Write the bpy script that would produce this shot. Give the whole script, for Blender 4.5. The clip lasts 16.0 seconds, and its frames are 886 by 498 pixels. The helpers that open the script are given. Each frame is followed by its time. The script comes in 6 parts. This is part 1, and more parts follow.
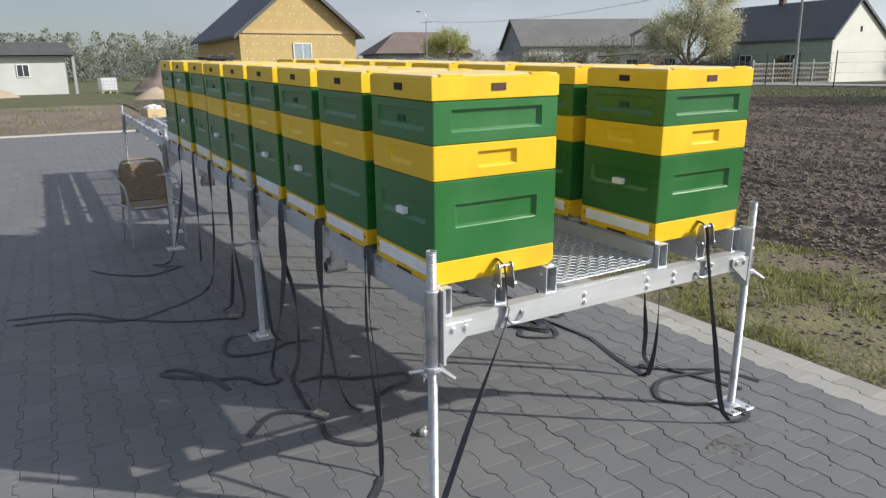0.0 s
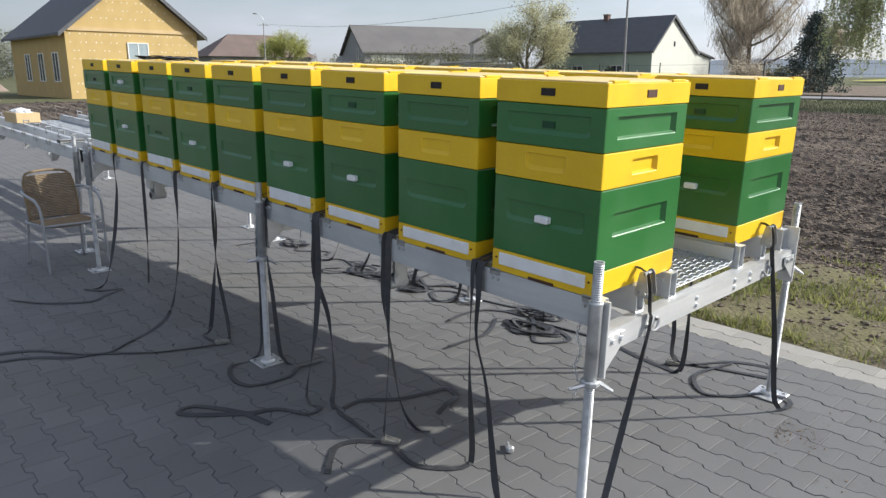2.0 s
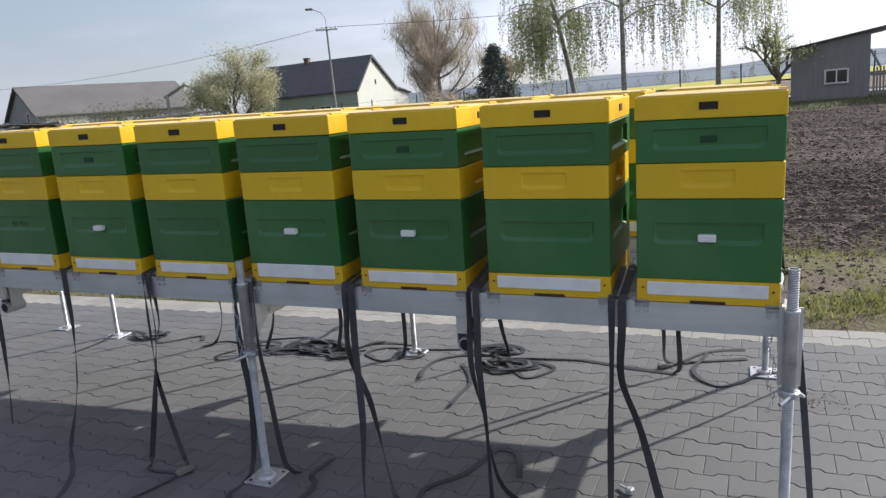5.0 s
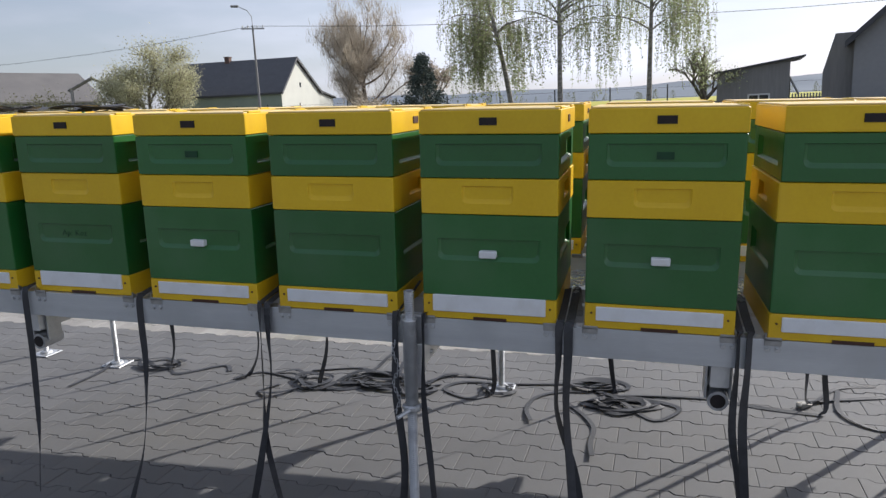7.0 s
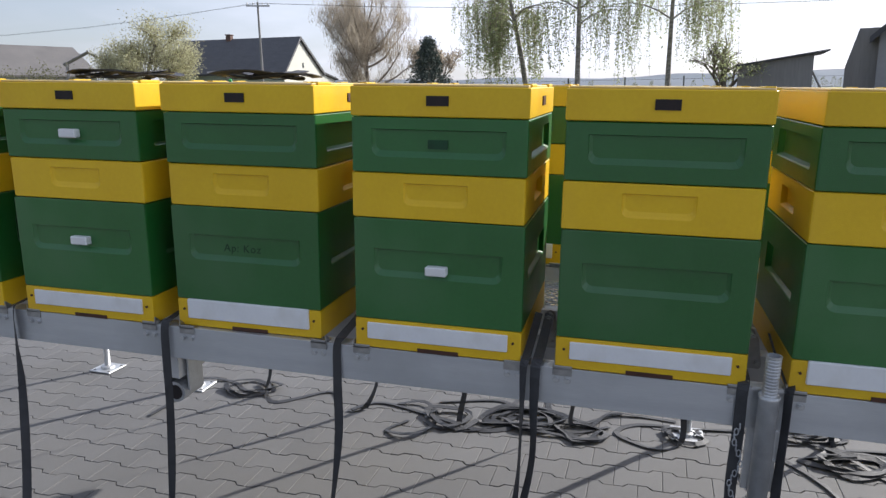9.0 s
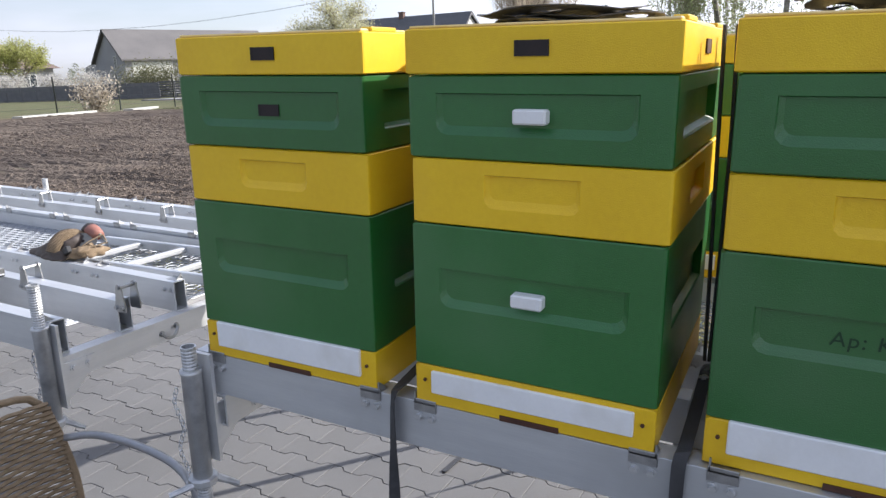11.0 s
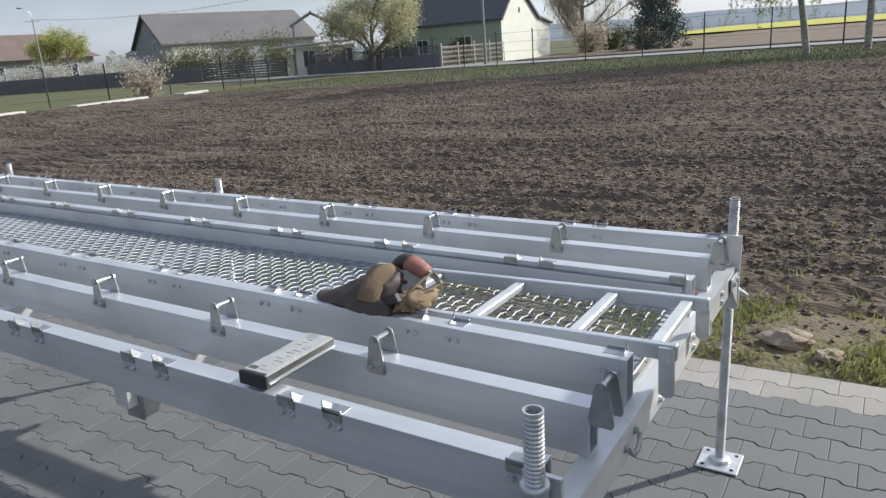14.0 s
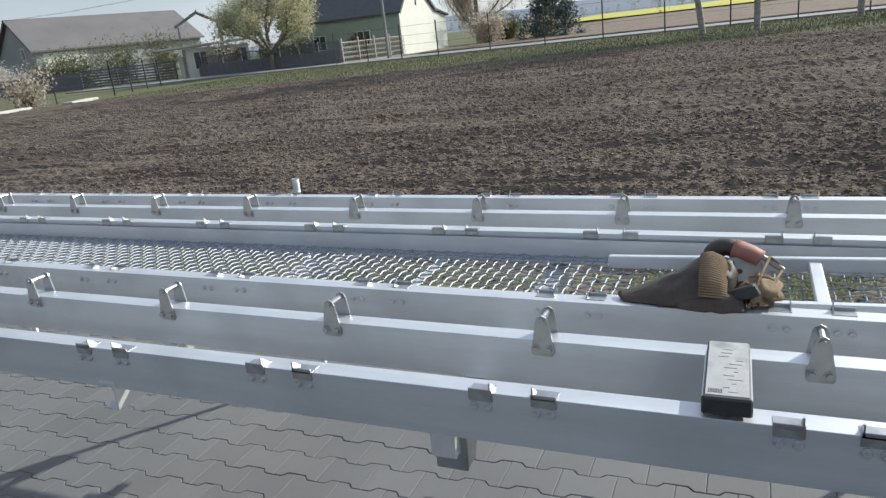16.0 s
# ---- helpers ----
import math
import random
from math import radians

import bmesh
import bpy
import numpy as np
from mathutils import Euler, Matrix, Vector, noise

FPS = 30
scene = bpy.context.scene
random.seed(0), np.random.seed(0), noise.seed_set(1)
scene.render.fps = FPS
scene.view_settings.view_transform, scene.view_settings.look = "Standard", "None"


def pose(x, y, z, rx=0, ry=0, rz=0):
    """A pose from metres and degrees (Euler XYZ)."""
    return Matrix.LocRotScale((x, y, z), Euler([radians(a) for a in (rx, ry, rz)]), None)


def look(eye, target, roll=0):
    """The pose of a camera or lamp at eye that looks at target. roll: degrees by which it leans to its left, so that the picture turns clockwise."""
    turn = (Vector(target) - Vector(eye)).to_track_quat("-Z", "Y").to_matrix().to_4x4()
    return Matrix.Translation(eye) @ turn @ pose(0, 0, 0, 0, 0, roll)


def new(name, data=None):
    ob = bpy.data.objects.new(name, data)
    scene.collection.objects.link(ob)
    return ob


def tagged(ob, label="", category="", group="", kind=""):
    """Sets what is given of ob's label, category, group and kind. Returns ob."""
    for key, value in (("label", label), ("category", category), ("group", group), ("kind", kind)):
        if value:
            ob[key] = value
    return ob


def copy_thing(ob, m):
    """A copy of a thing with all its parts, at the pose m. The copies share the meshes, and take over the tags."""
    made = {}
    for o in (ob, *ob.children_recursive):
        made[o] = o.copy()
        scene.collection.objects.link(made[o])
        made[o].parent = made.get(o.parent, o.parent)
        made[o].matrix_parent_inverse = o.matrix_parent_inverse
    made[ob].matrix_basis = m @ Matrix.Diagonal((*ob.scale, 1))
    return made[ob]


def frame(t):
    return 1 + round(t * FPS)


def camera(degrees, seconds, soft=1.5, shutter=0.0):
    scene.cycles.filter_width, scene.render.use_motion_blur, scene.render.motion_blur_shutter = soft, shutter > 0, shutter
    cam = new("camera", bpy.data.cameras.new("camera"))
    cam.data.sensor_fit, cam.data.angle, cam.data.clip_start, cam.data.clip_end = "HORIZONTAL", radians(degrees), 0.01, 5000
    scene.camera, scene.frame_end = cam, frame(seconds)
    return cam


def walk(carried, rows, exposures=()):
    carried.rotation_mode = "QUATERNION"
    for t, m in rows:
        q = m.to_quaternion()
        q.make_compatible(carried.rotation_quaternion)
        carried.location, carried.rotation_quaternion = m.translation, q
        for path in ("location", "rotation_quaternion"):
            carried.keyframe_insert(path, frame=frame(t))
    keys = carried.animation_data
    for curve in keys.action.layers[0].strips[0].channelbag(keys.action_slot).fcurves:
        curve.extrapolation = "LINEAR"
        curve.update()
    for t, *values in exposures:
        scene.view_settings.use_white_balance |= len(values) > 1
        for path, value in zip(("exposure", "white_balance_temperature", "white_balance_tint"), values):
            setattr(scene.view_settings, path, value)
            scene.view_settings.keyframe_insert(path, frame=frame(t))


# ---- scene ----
cam = camera(64.5, 16.0, soft=1.4)
PATH = [
    (0, (-1.116, -1.947, 1.572), (-0.133, -0.277, 1.079), -0.9),
    (0.5, (-1.296, -1.77, 1.58), (-0.25, -0.133, 1.102), -0.7),
    (1, (-1.533, -1.639, 1.579), (-0.385, -0.076, 1.091), -1.0),
    (1.5, (-1.693, -1.423, 1.566), (-0.493, 0.102, 1.082), -2.1),
    (2, (-1.863, -1.23, 1.575), (-0.52, 0.172, 1.094), 0.1),
    (2.5, (-2.056, -1.052, 1.577), (-0.622, 0.25, 1.078), -3.4),
    (3, (-2.147, -0.819, 1.577), (-0.632, 0.41, 1.135), -2.9),
    (3.5, (-2.208, -0.606, 1.595), (-0.654, 0.575, 1.164), -1.2),
    (3.7, (-2.239, -0.516, 1.594), (-0.63, 0.599, 1.182), -1.4),
    (5.8, (-2.415, 0.646, 1.599), (-0.576, 1.309, 1.176), -3.7),
    (6, (-2.411, 0.787, 1.584), (-0.567, 1.435, 1.163), -2.8),
    (6.5, (-2.268, 1.065, 1.617), (-0.422, 1.725, 1.22), -2.9),
    (7, (-2.178, 1.363, 1.615), (-0.291, 1.896, 1.222), -2.6),
    (7.5, (-2.089, 1.65, 1.611), (-0.184, 2.073, 1.175), -1.8),
    (8, (-1.922, 1.921, 1.604), (-0.025, 2.399, 1.188), -2.0),
    (8.2, (-1.88, 2.013, 1.625), (0.016, 2.486, 1.197), -1.2),
    (10.3, (-1.26, 3.189, 1.6), (0.551, 3.891, 1.123), -1.5),
    (10.5, (-1.206, 3.299, 1.609), (0.568, 4.072, 1.103), -1.5),
    (11, (-1.07, 3.562, 1.598), (0.644, 4.47, 1.112), -2.2),
    (11.5, (-0.972, 3.771, 1.617), (0.673, 4.802, 1.137), -2.7),
    (12, (-0.92, 4.054, 1.614), (0.734, 5.055, 1.103), -5.0),
    (12.5, (-0.886, 4.33, 1.598), (0.743, 5.364, 1.071), -3.6),
    (13, (-0.832, 4.631, 1.611), (0.744, 5.724, 1.044), -4.2),
    (13.5, (-0.84, 4.906, 1.6), (0.821, 5.86, 1.021), -5.9),
    (14, (-0.798, 5.127, 1.596), (0.852, 6.116, 1.048), -4.5),
    (14.5, (-0.778, 5.333, 1.58), (0.855, 6.317, 0.975), -5.6),
    (15, (-0.873, 5.615, 1.6), (0.819, 6.457, 0.945), -7.8),
    (15.5, (-0.919, 5.908, 1.577), (0.796, 6.73, 0.96), -7.5),
    (16, (-0.953, 6.202, 1.593), (0.811, 6.939, 1.007), -6.6),
]
walk(cam, [(t, look(eye, target, roll)) for t, eye, target, roll in PATH],
     [(0.0, 0.24, 6380, 9), (1.5, 0.40, 6380, 9), (3.0, 0.43, 6380, 10), (7.0, 0.18, 6300, 13), (8.2, 0.24, 6300, 13), (10.3, 0.76, 6320, 13), (11.0, 0.84, 6320, 14), (12.5, 0.52, 6320, 11), (13.0, 0.44, 6290, 8), (14.0, 0.30, 6290, 9), (16.0, 0.36, 6270, 7)])

# ---- light: a low hazy sun behind the field, thin cloud ----
SUN_AZ, SUN_EL = 131.5, 30.5
world = bpy.data.worlds.new("sky")
scene.world = world
world.use_nodes = True
wn = world.node_tree
sky = wn.nodes.new("ShaderNodeTexSky")
sky.sky_type = "NISHITA"
sky.sun_disc = False
sky.sun_elevation, sky.sun_rotation = radians(SUN_EL), radians(SUN_AZ)
sky.air_density, sky.dust_density, sky.ozone_density = 1.0, 1.2, 1.5
# thin high cloud over the whole sky
wcoord = wn.nodes.new("ShaderNodeTexCoord")
wmap = wn.nodes.new("ShaderNodeMapping")
wmap.inputs["Scale"].default_value = (1.0, 1.0, 4.5)
wnoise = wn.nodes.new("ShaderNodeTexNoise")
wnoise.inputs["Scale"].default_value, wnoise.inputs["Detail"].default_value = 2.2, 7.0
wramp = wn.nodes.new("ShaderNodeMapRange")
wramp.inputs["From Min"].default_value, wramp.inputs["From Max"].default_value = 0.36, 0.66
wramp.inputs["To Min"].default_value, wramp.inputs["To Max"].default_value = 0.6, 1.0
wmix = wn.nodes.new("ShaderNodeMix")
wmix.data_type = "RGBA"
wdot = wn.nodes.new("ShaderNodeVectorMath")
wdot.operation = "DOT_PRODUCT"
wdot.inputs[1].default_value = (math.sin(radians(SUN_AZ)) * math.cos(radians(SUN_EL)), math.cos(radians(SUN_AZ)) * math.cos(radians(SUN_EL)), math.sin(radians(SUN_EL)))
wn.links.new(wcoord.outputs["Generated"], wdot.inputs[0])
wglow = wn.nodes.new("ShaderNodeMapRange")
wglow.inputs["From Min"].default_value, wglow.inputs["From Max"].default_value = -0.5, 0.9
wglow.inputs["To Min"].default_value, wglow.inputs["To Max"].default_value = 2.5, 7.5
wn.links.new(wdot.outputs["Value"], wglow.inputs["Value"])
wcol = wn.nodes.new("ShaderNodeVectorMath")
wcol.operation = "SCALE"
wcol.inputs[0].default_value = (0.93, 0.975, 1.11)
wtex = wn.nodes.new("ShaderNodeMapRange")
wtex.inputs["From Min"].default_value, wtex.inputs["From Max"].default_value = 0.38, 0.64
wtex.inputs["To Min"].default_value, wtex.inputs["To Max"].default_value = 0.78, 1.16
wn.links.new(wnoise.outputs[0], wtex.inputs["Value"])
wlit = wn.nodes.new("ShaderNodeMath")
wlit.operation = "MULTIPLY"
wn.links.new(wglow.outputs[0], wlit.inputs[0])
wn.links.new(wtex.outputs[0], wlit.inputs[1])
wn.links.new(wlit.outputs[0], wcol.inputs["Scale"])
wn.links.new(wcol.outputs[0], wmix.inputs["B"])
wn.links.new(wcoord.outputs["Generated"], wmap.inputs["Vector"])
wn.links.new(wmap.outputs[0], wnoise.inputs["Vector"])
wn.links.new(wnoise.outputs[0], wramp.inputs["Value"])
# the veil is thickest towards the horizon
wsep = wn.nodes.new("ShaderNodeSeparateXYZ")
wn.links.new(wcoord.outputs["Generated"], wsep.inputs[0])
wthin = wn.nodes.new("ShaderNodeMapRange")
wthin.inputs["From Min"].default_value, wthin.inputs["From Max"].default_value = 0.0, 0.75
wthin.inputs["To Min"].default_value, wthin.inputs["To Max"].default_value = 1.0, 0.62
wn.links.new(wsep.outputs[2], wthin.inputs["Value"])
wmul = wn.nodes.new("ShaderNodeMath")
wmul.operation = "MULTIPLY"
wn.links.new(wramp.outputs[0], wmul.inputs[0])
wn.links.new(wthin.outputs[0], wmul.inputs[1])
wn.links.new(wmul.outputs[0], wmix.inputs["Factor"])
wn.links.new(sky.outputs[0], wmix.inputs["A"])
wn.links.new(wmix.outputs["Result"], wn.nodes["Background"].inputs[0])
wn.nodes["Background"].inputs[1].default_value = 0.125
sun_data = bpy.data.lights.new("sun", "SUN")
sun_data.energy, sun_data.angle, sun_data.color = 4.4, radians(0.7), (1.0, 0.96, 0.87)
sun = new("sun", sun_data)
sv = Vector((math.sin(radians(SUN_AZ)) * math.cos(radians(SUN_EL)), math.cos(radians(SUN_AZ)) * math.cos(radians(SUN_EL)), math.sin(radians(SUN_EL))))
sun.matrix_world = look(sv * 50, (0, 0, 0))


# ---- materials ----
def surf(name, c1, c2, scale=4.0, rough=0.6, metal=0.0, bump=0.0, bscale=60.0, rvar=0.1, fine=None, spec=0.5, rand=0.0, stretch=(1, 1, 1), c3=None, s3=0.6, coat=0.0):
    """Two colours mixed by a coarse and a fine noise, with bump and uneven gloss."""
    m = bpy.data.materials.new(name)
    m.use_nodes = True
    t = m.node_tree
    n, l = t.nodes, t.links
    b = n["Principled BSDF"]
    b.inputs["Metallic"].default_value = metal
    b.inputs["Specular IOR Level"].default_value = spec
    b.inputs["Coat Weight"].default_value = coat
    co = n.new("ShaderNodeTexCoord")
    mp = n.new("ShaderNodeMapping")
    mp.inputs["Scale"].default_value = stretch
    l.new(co.outputs["Object"], mp.inputs["Vector"])
    vec = mp.outputs[0]
    big = n.new("ShaderNodeTexNoise")
    big.inputs["Scale"].default_value, big.inputs["Detail"].default_value = scale, 6
    sm = n.new("ShaderNodeTexNoise")
    sm.inputs["Scale"].default_value, sm.inputs["Detail"].default_value = fine or scale * 14, 4
    for q in (big, sm):
        l.new(vec, q.inputs["Vector"])
    add = n.new("ShaderNodeMath")
    add.operation = "MULTIPLY_ADD"
    add.inputs[1].default_value = 0.45
    l.new(sm.outputs[0], add.inputs[0])
    l.new(big.outputs[0], add.inputs[2])
    rg = n.new("ShaderNodeMapRange")
    rg.inputs["From Min"].default_value, rg.inputs["From Max"].default_value = 0.5, 0.95
    l.new(add.outputs[0], rg.inputs["Value"])
    mx = n.new("ShaderNodeMix")
    mx.data_type = "RGBA"
    mx.inputs["A"].default_value, mx.inputs["B"].default_value = (*c1, 1), (*c2, 1)
    l.new(rg.outputs[0], mx.inputs["Factor"])
    col = mx.outputs["Result"]
    if c3:
        n3 = n.new("ShaderNodeTexNoise")
        n3.inputs["Scale"].default_value, n3.inputs["Detail"].default_value = s3, 5
        l.new(co.outputs["Object"], n3.inputs["Vector"])
        r3 = n.new("ShaderNodeMapRange")
        r3.inputs["From Min"].default_value, r3.inputs["From Max"].default_value = 0.5, 0.72
        l.new(n3.outputs[0], r3.inputs["Value"])
        m3 = n.new("ShaderNodeMix")
        m3.data_type = "RGBA"
        m3.inputs["B"].default_value = (*c3, 1)
        l.new(r3.outputs[0], m3.inputs["Factor"])
        l.new(col, m3.inputs["A"])
        col = m3.outputs["Result"]
    if rand:
        oi = n.new("ShaderNodeObjectInfo")
        ge = n.new("ShaderNodeNewGeometry")
        ad = n.new("ShaderNodeMath")
        l.new(oi.outputs["Random"], ad.inputs[0])
        l.new(ge.outputs["Random Per Island"], ad.inputs[1])
        fr = n.new("ShaderNodeMath")
        fr.operation = "FRACT"
        l.new(ad.outputs[0], fr.inputs[0])
        rr = n.new("ShaderNodeMapRange")
        rr.inputs["To Min"].default_value, rr.inputs["To Max"].default_value = 1 - rand, 1 + rand
        l.new(fr.outputs[0], rr.inputs["Value"])
        hs = n.new("ShaderNodeHueSaturation")
        l.new(rr.outputs[0], hs.inputs["Value"])
        l.new(col, hs.inputs["Color"])
        col = hs.outputs[0]
    l.new(col, b.inputs["Base Color"])
    ro = n.new("ShaderNodeMapRange")
    ro.inputs["To Min"].default_value, ro.inputs["To Max"].default_value = rough - rvar, rough + rvar
    l.new(big.outputs[0], ro.inputs["Value"])
    l.new(ro.outputs[0], b.inputs["Roughness"])
    if bump:
        bn = n.new("ShaderNodeTexNoise")
        bn.inputs["Scale"].default_value, bn.inputs["Detail"].default_value = bscale, 4
        l.new(vec, bn.inputs["Vector"])
        bp = n.new("ShaderNodeBump")
        bp.inputs["Strength"].default_value, bp.inputs["Distance"].default_value = 1.0, bump
        l.new(bn.outputs[0], bp.inputs["Height"])
        l.new(bp.outputs[0], b.inputs["Normal"])
    return m


GREEN = surf("green_paint", (0.012, 0.117, 0.021), (0.020, 0.145, 0.029), 5, 0.34, bump=0.0005, bscale=420, fine=90, rand=0.10, rvar=0.14, c3=(0.040, 0.150, 0.046), s3=2.6, spec=0.8)
YELLOW = surf("yellow_paint", (0.78, 0.482, 0.009), (0.86, 0.568, 0.015), 5, 0.42, bump=0.0006, bscale=420, fine=90, rand=0.05, rvar=0.12, c3=(0.73, 0.435, 0.02), s3=3.5)
# lid tops coloured paler than the yellow paint, to paint in grazing glare
LIDTOP = surf("lid_yellow_glare", (0.84, 0.60, 0.20), (0.80, 0.54, 0.13), 7, 0.4, bump=0.0008, bscale=300, c3=(0.80, 0.66, 0.40), s3=5)
WHITE = surf("white_plastic", (0.80, 0.81, 0.82), (0.86, 0.87, 0.88), 9, 0.45, bump=0.0003, bscale=200, c3=(0.77, 0.77, 0.76), s3=14)
BLACK = surf("vent_black", (0.012, 0.010, 0.010), (0.03, 0.02, 0.02), 30, 0.7)
BROWNV = surf("vent_brown", (0.05, 0.02, 0.015), (0.09, 0.035, 0.02), 60, 0.6)
ALU = surf("mill_aluminium", (0.56, 0.58, 0.61), (0.66, 0.68, 0.70), 3, 0.46, 0.62, bump=0.0002, bscale=90, stretch=(10, 0.6, 10), rvar=0.10, c3=(0.48, 0.50, 0.52), s3=2.5)
ALUX = surf("aluminium_beam", (0.66, 0.67, 0.68), (0.76, 0.76, 0.76), 3, 0.42, 0.55, bump=0.0002, bscale=90, stretch=(0.6, 10, 10), rvar=0.10, c3=(0.54, 0.55, 0.56), s3=4)
ZINC = surf("galvanised_steel", (0.52, 0.53, 0.54), (0.66, 0.67, 0.68), 25, 0.44, 0.62, bump=0.0004, bscale=150, rvar=0.12, c3=(0.36, 0.37, 0.39), s3=18)
MESHW = surf("galvanised_wire", (0.30, 0.325, 0.36), (0.40, 0.425, 0.46), 30, 0.62, 0.4)
STEEL = surf("clip_steel", (0.34, 0.345, 0.35), (0.48, 0.485, 0.49), 30, 0.36, 0.85, bump=0.0003, bscale=150, rvar=0.1)
# black webbing lifted to dark grey, veiling glare put into its colour
STRAP = surf("black_webbing", (0.030, 0.031, 0.035), (0.052, 0.053, 0.058), 30, 0.55, bump=0.0008, bscale=700)
STONE = surf("grey_paver", (0.126, 0.126, 0.128), (0.162, 0.161, 0.162), 1.2, 0.74, bump=0.0012, bscale=260, fine=140, rand=0.07, rvar=0.12, c3=(0.148, 0.144, 0.136), s3=0.7)
STONEL = surf("pale_paver", (0.29, 0.275, 0.255), (0.36, 0.345, 0.32), 3, 0.85, bump=0.0016, bscale=220, fine=110, rand=0.10, c3=(0.28, 0.27, 0.23), s3=1.8)
JOINT = surf("joint_sand", (0.095, 0.092, 0.087), (0.135, 0.130, 0.122), 30, 0.95, bump=0.002, bscale=300)
SOIL = surf("ploughed_soil", (0.109, 0.087, 0.070), (0.192, 0.157, 0.129), 1.5, 0.95, bump=0.03, bscale=24, fine=26, spec=0.1, c3=(0.092, 0.075, 0.064), s3=0.16, stretch=(2.4, 0.42, 1))
CLOD = surf("soil_clod", (0.130, 0.104, 0.084), (0.202, 0.165, 0.136), 9, 0.97, bump=0.004, bscale=60, spec=0.2, rand=0.25)
EARTH = surf("field_earth", (0.145, 0.115, 0.088), (0.235, 0.190, 0.148), 0.5, 0.95, bump=0.07, bscale=7, fine=6, spec=0.2)
VERGE = surf("patchy_verge", (0.130, 0.113, 0.072), (0.180, 0.170, 0.085), 1.6, 0.95, bump=0.02, bscale=30, fine=22, spec=0.2, c3=(0.165, 0.130, 0.100), s3=1.1)
TURF = surf("turf", (0.085, 0.097, 0.046), (0.138, 0.138, 0.072), 0.5, 0.9, bump=0.02, bscale=25, fine=9, spec=0.2, c3=(0.13, 0.108, 0.066), s3=0.35)
BLADE = surf("grass_blade", (0.16, 0.185, 0.055), (0.29, 0.29, 0.11), 2, 0.6, rand=0.4)
BLADEF = surf("roadside_grass", (0.105, 0.118, 0.055), (0.165, 0.166, 0.085), 0.4, 0.7, rand=0.25)
RAPE = surf("rape_bloom", (0.46, 0.41, 0.04), (0.38, 0.37, 0.05), 0.15, 0.9)
ROADM = surf("asphalt_road", (0.20, 0.20, 0.21), (0.26, 0.26, 0.26), 1, 0.85, bump=0.002, bscale=100)
CONC = surf("concrete", (0.42, 0.41, 0.38), (0.52, 0.50, 0.46), 1.5, 0.9, bump=0.003, bscale=60)
RENDERW = surf("white_render", (0.60, 0.60, 0.54), (0.67, 0.67, 0.60), 0.7, 0.9, bump=0.004, bscale=40)
# barn walls lightened in the base colour to stand in for distance haze
BARNR = surf("hazed_barn_render", (0.29, 0.29, 0.295), (0.35, 0.35, 0.35), 0.4, 0.9, bump=0.004, bscale=40)
GREYR = surf("grey_render", (0.50, 0.50, 0.48), (0.57, 0.57, 0.54), 0.6, 0.9, bump=0.004, bscale=40)
GREENR = surf("sage_render", (0.30, 0.36, 0.30), (0.36, 0.42, 0.35), 0.6, 0.9, bump=0.004, bscale=40)
# farm render raised towards light grey, imitating the haze before it
DARKR = surf("hazed_render", (0.33, 0.335, 0.345), (0.40, 0.40, 0.41), 0.4, 0.9, bump=0.004, bscale=30)
FOAM = surf("ochre_insulation", (0.47, 0.335, 0.135), (0.54, 0.39, 0.17), 1.2, 0.85, bump=0.003, bscale=80)
# anthracite tiles, their colour partly paled to imitate veiling haze
ROOFD = surf("anthracite_tiles", (0.076, 0.079, 0.088), (0.106, 0.109, 0.118), 1.2, 0.6, bump=0.02, bscale=14, stretch=(1, 1, 3))
# sheet roof paled the same way, haze mixed into its grey
ROOFG = surf("hazed_sheet_roof", (0.125, 0.118, 0.115), (0.165, 0.156, 0.150), 0.5, 0.75, bump=0.02, bscale=8)
ROOFB = surf("brown_roof", (0.14, 0.105, 0.09), (0.19, 0.14, 0.12), 0.7, 0.8, bump=0.02, bscale=10)
# boards lightened in colour where haze would veil them
WOODD = surf("hazed_boards", (0.26, 0.255, 0.248), (0.33, 0.32, 0.31), 1.5, 0.85, bump=0.006, bscale=30, stretch=(6, 6, 0.6))
WOODP = surf("pale_board", (0.50, 0.36, 0.18), (0.58, 0.43, 0.24), 2, 0.8)
GLASS = surf("dark_glass", (0.03, 0.04, 0.05), (0.05, 0.06, 0.07), 1, 0.08, rvar=0.03)
BLUEF = surf("grey_film", (0.27, 0.33, 0.36), (0.36, 0.42, 0.44), 3, 0.3)
FRAMEW = surf("white_frame", (0.72, 0.72, 0.70), (0.78, 0.78, 0.76), 4, 0.5)
BRICK = surf("chimney_brick", (0.13, 0.085, 0.07), (0.19, 0.12, 0.10), 8, 0.9, bump=0.004, bscale=40)
FENCE = surf("dark_fence_panel", (0.125, 0.125, 0.132), (0.17, 0.17, 0.178), 2, 0.8, bump=0.004, bscale=30)
POSTM = surf("fence_post_green", (0.030, 0.040, 0.036), (0.05, 0.058, 0.05), 6, 0.6)
POLE = surf("concrete_pole", (0.26, 0.255, 0.245), (0.32, 0.31, 0.30), 3, 0.9, bump=0.004, bscale=40)
BARK = surf("bark", (0.17, 0.140, 0.112), (0.27, 0.230, 0.190), 5, 0.95, bump=0.02, bscale=30, stretch=(4, 4, 0.8))
BIRCH = surf("birch_bark", (0.16, 0.15, 0.135), (0.46, 0.44, 0.40), 2.0, 0.9, bump=0.01, bscale=20, stretch=(2, 2, 6))
LEAFY = surf("spring_leaf", (0.46, 0.45, 0.28), (0.58, 0.56, 0.37), 1.5, 0.8, rand=0.35)
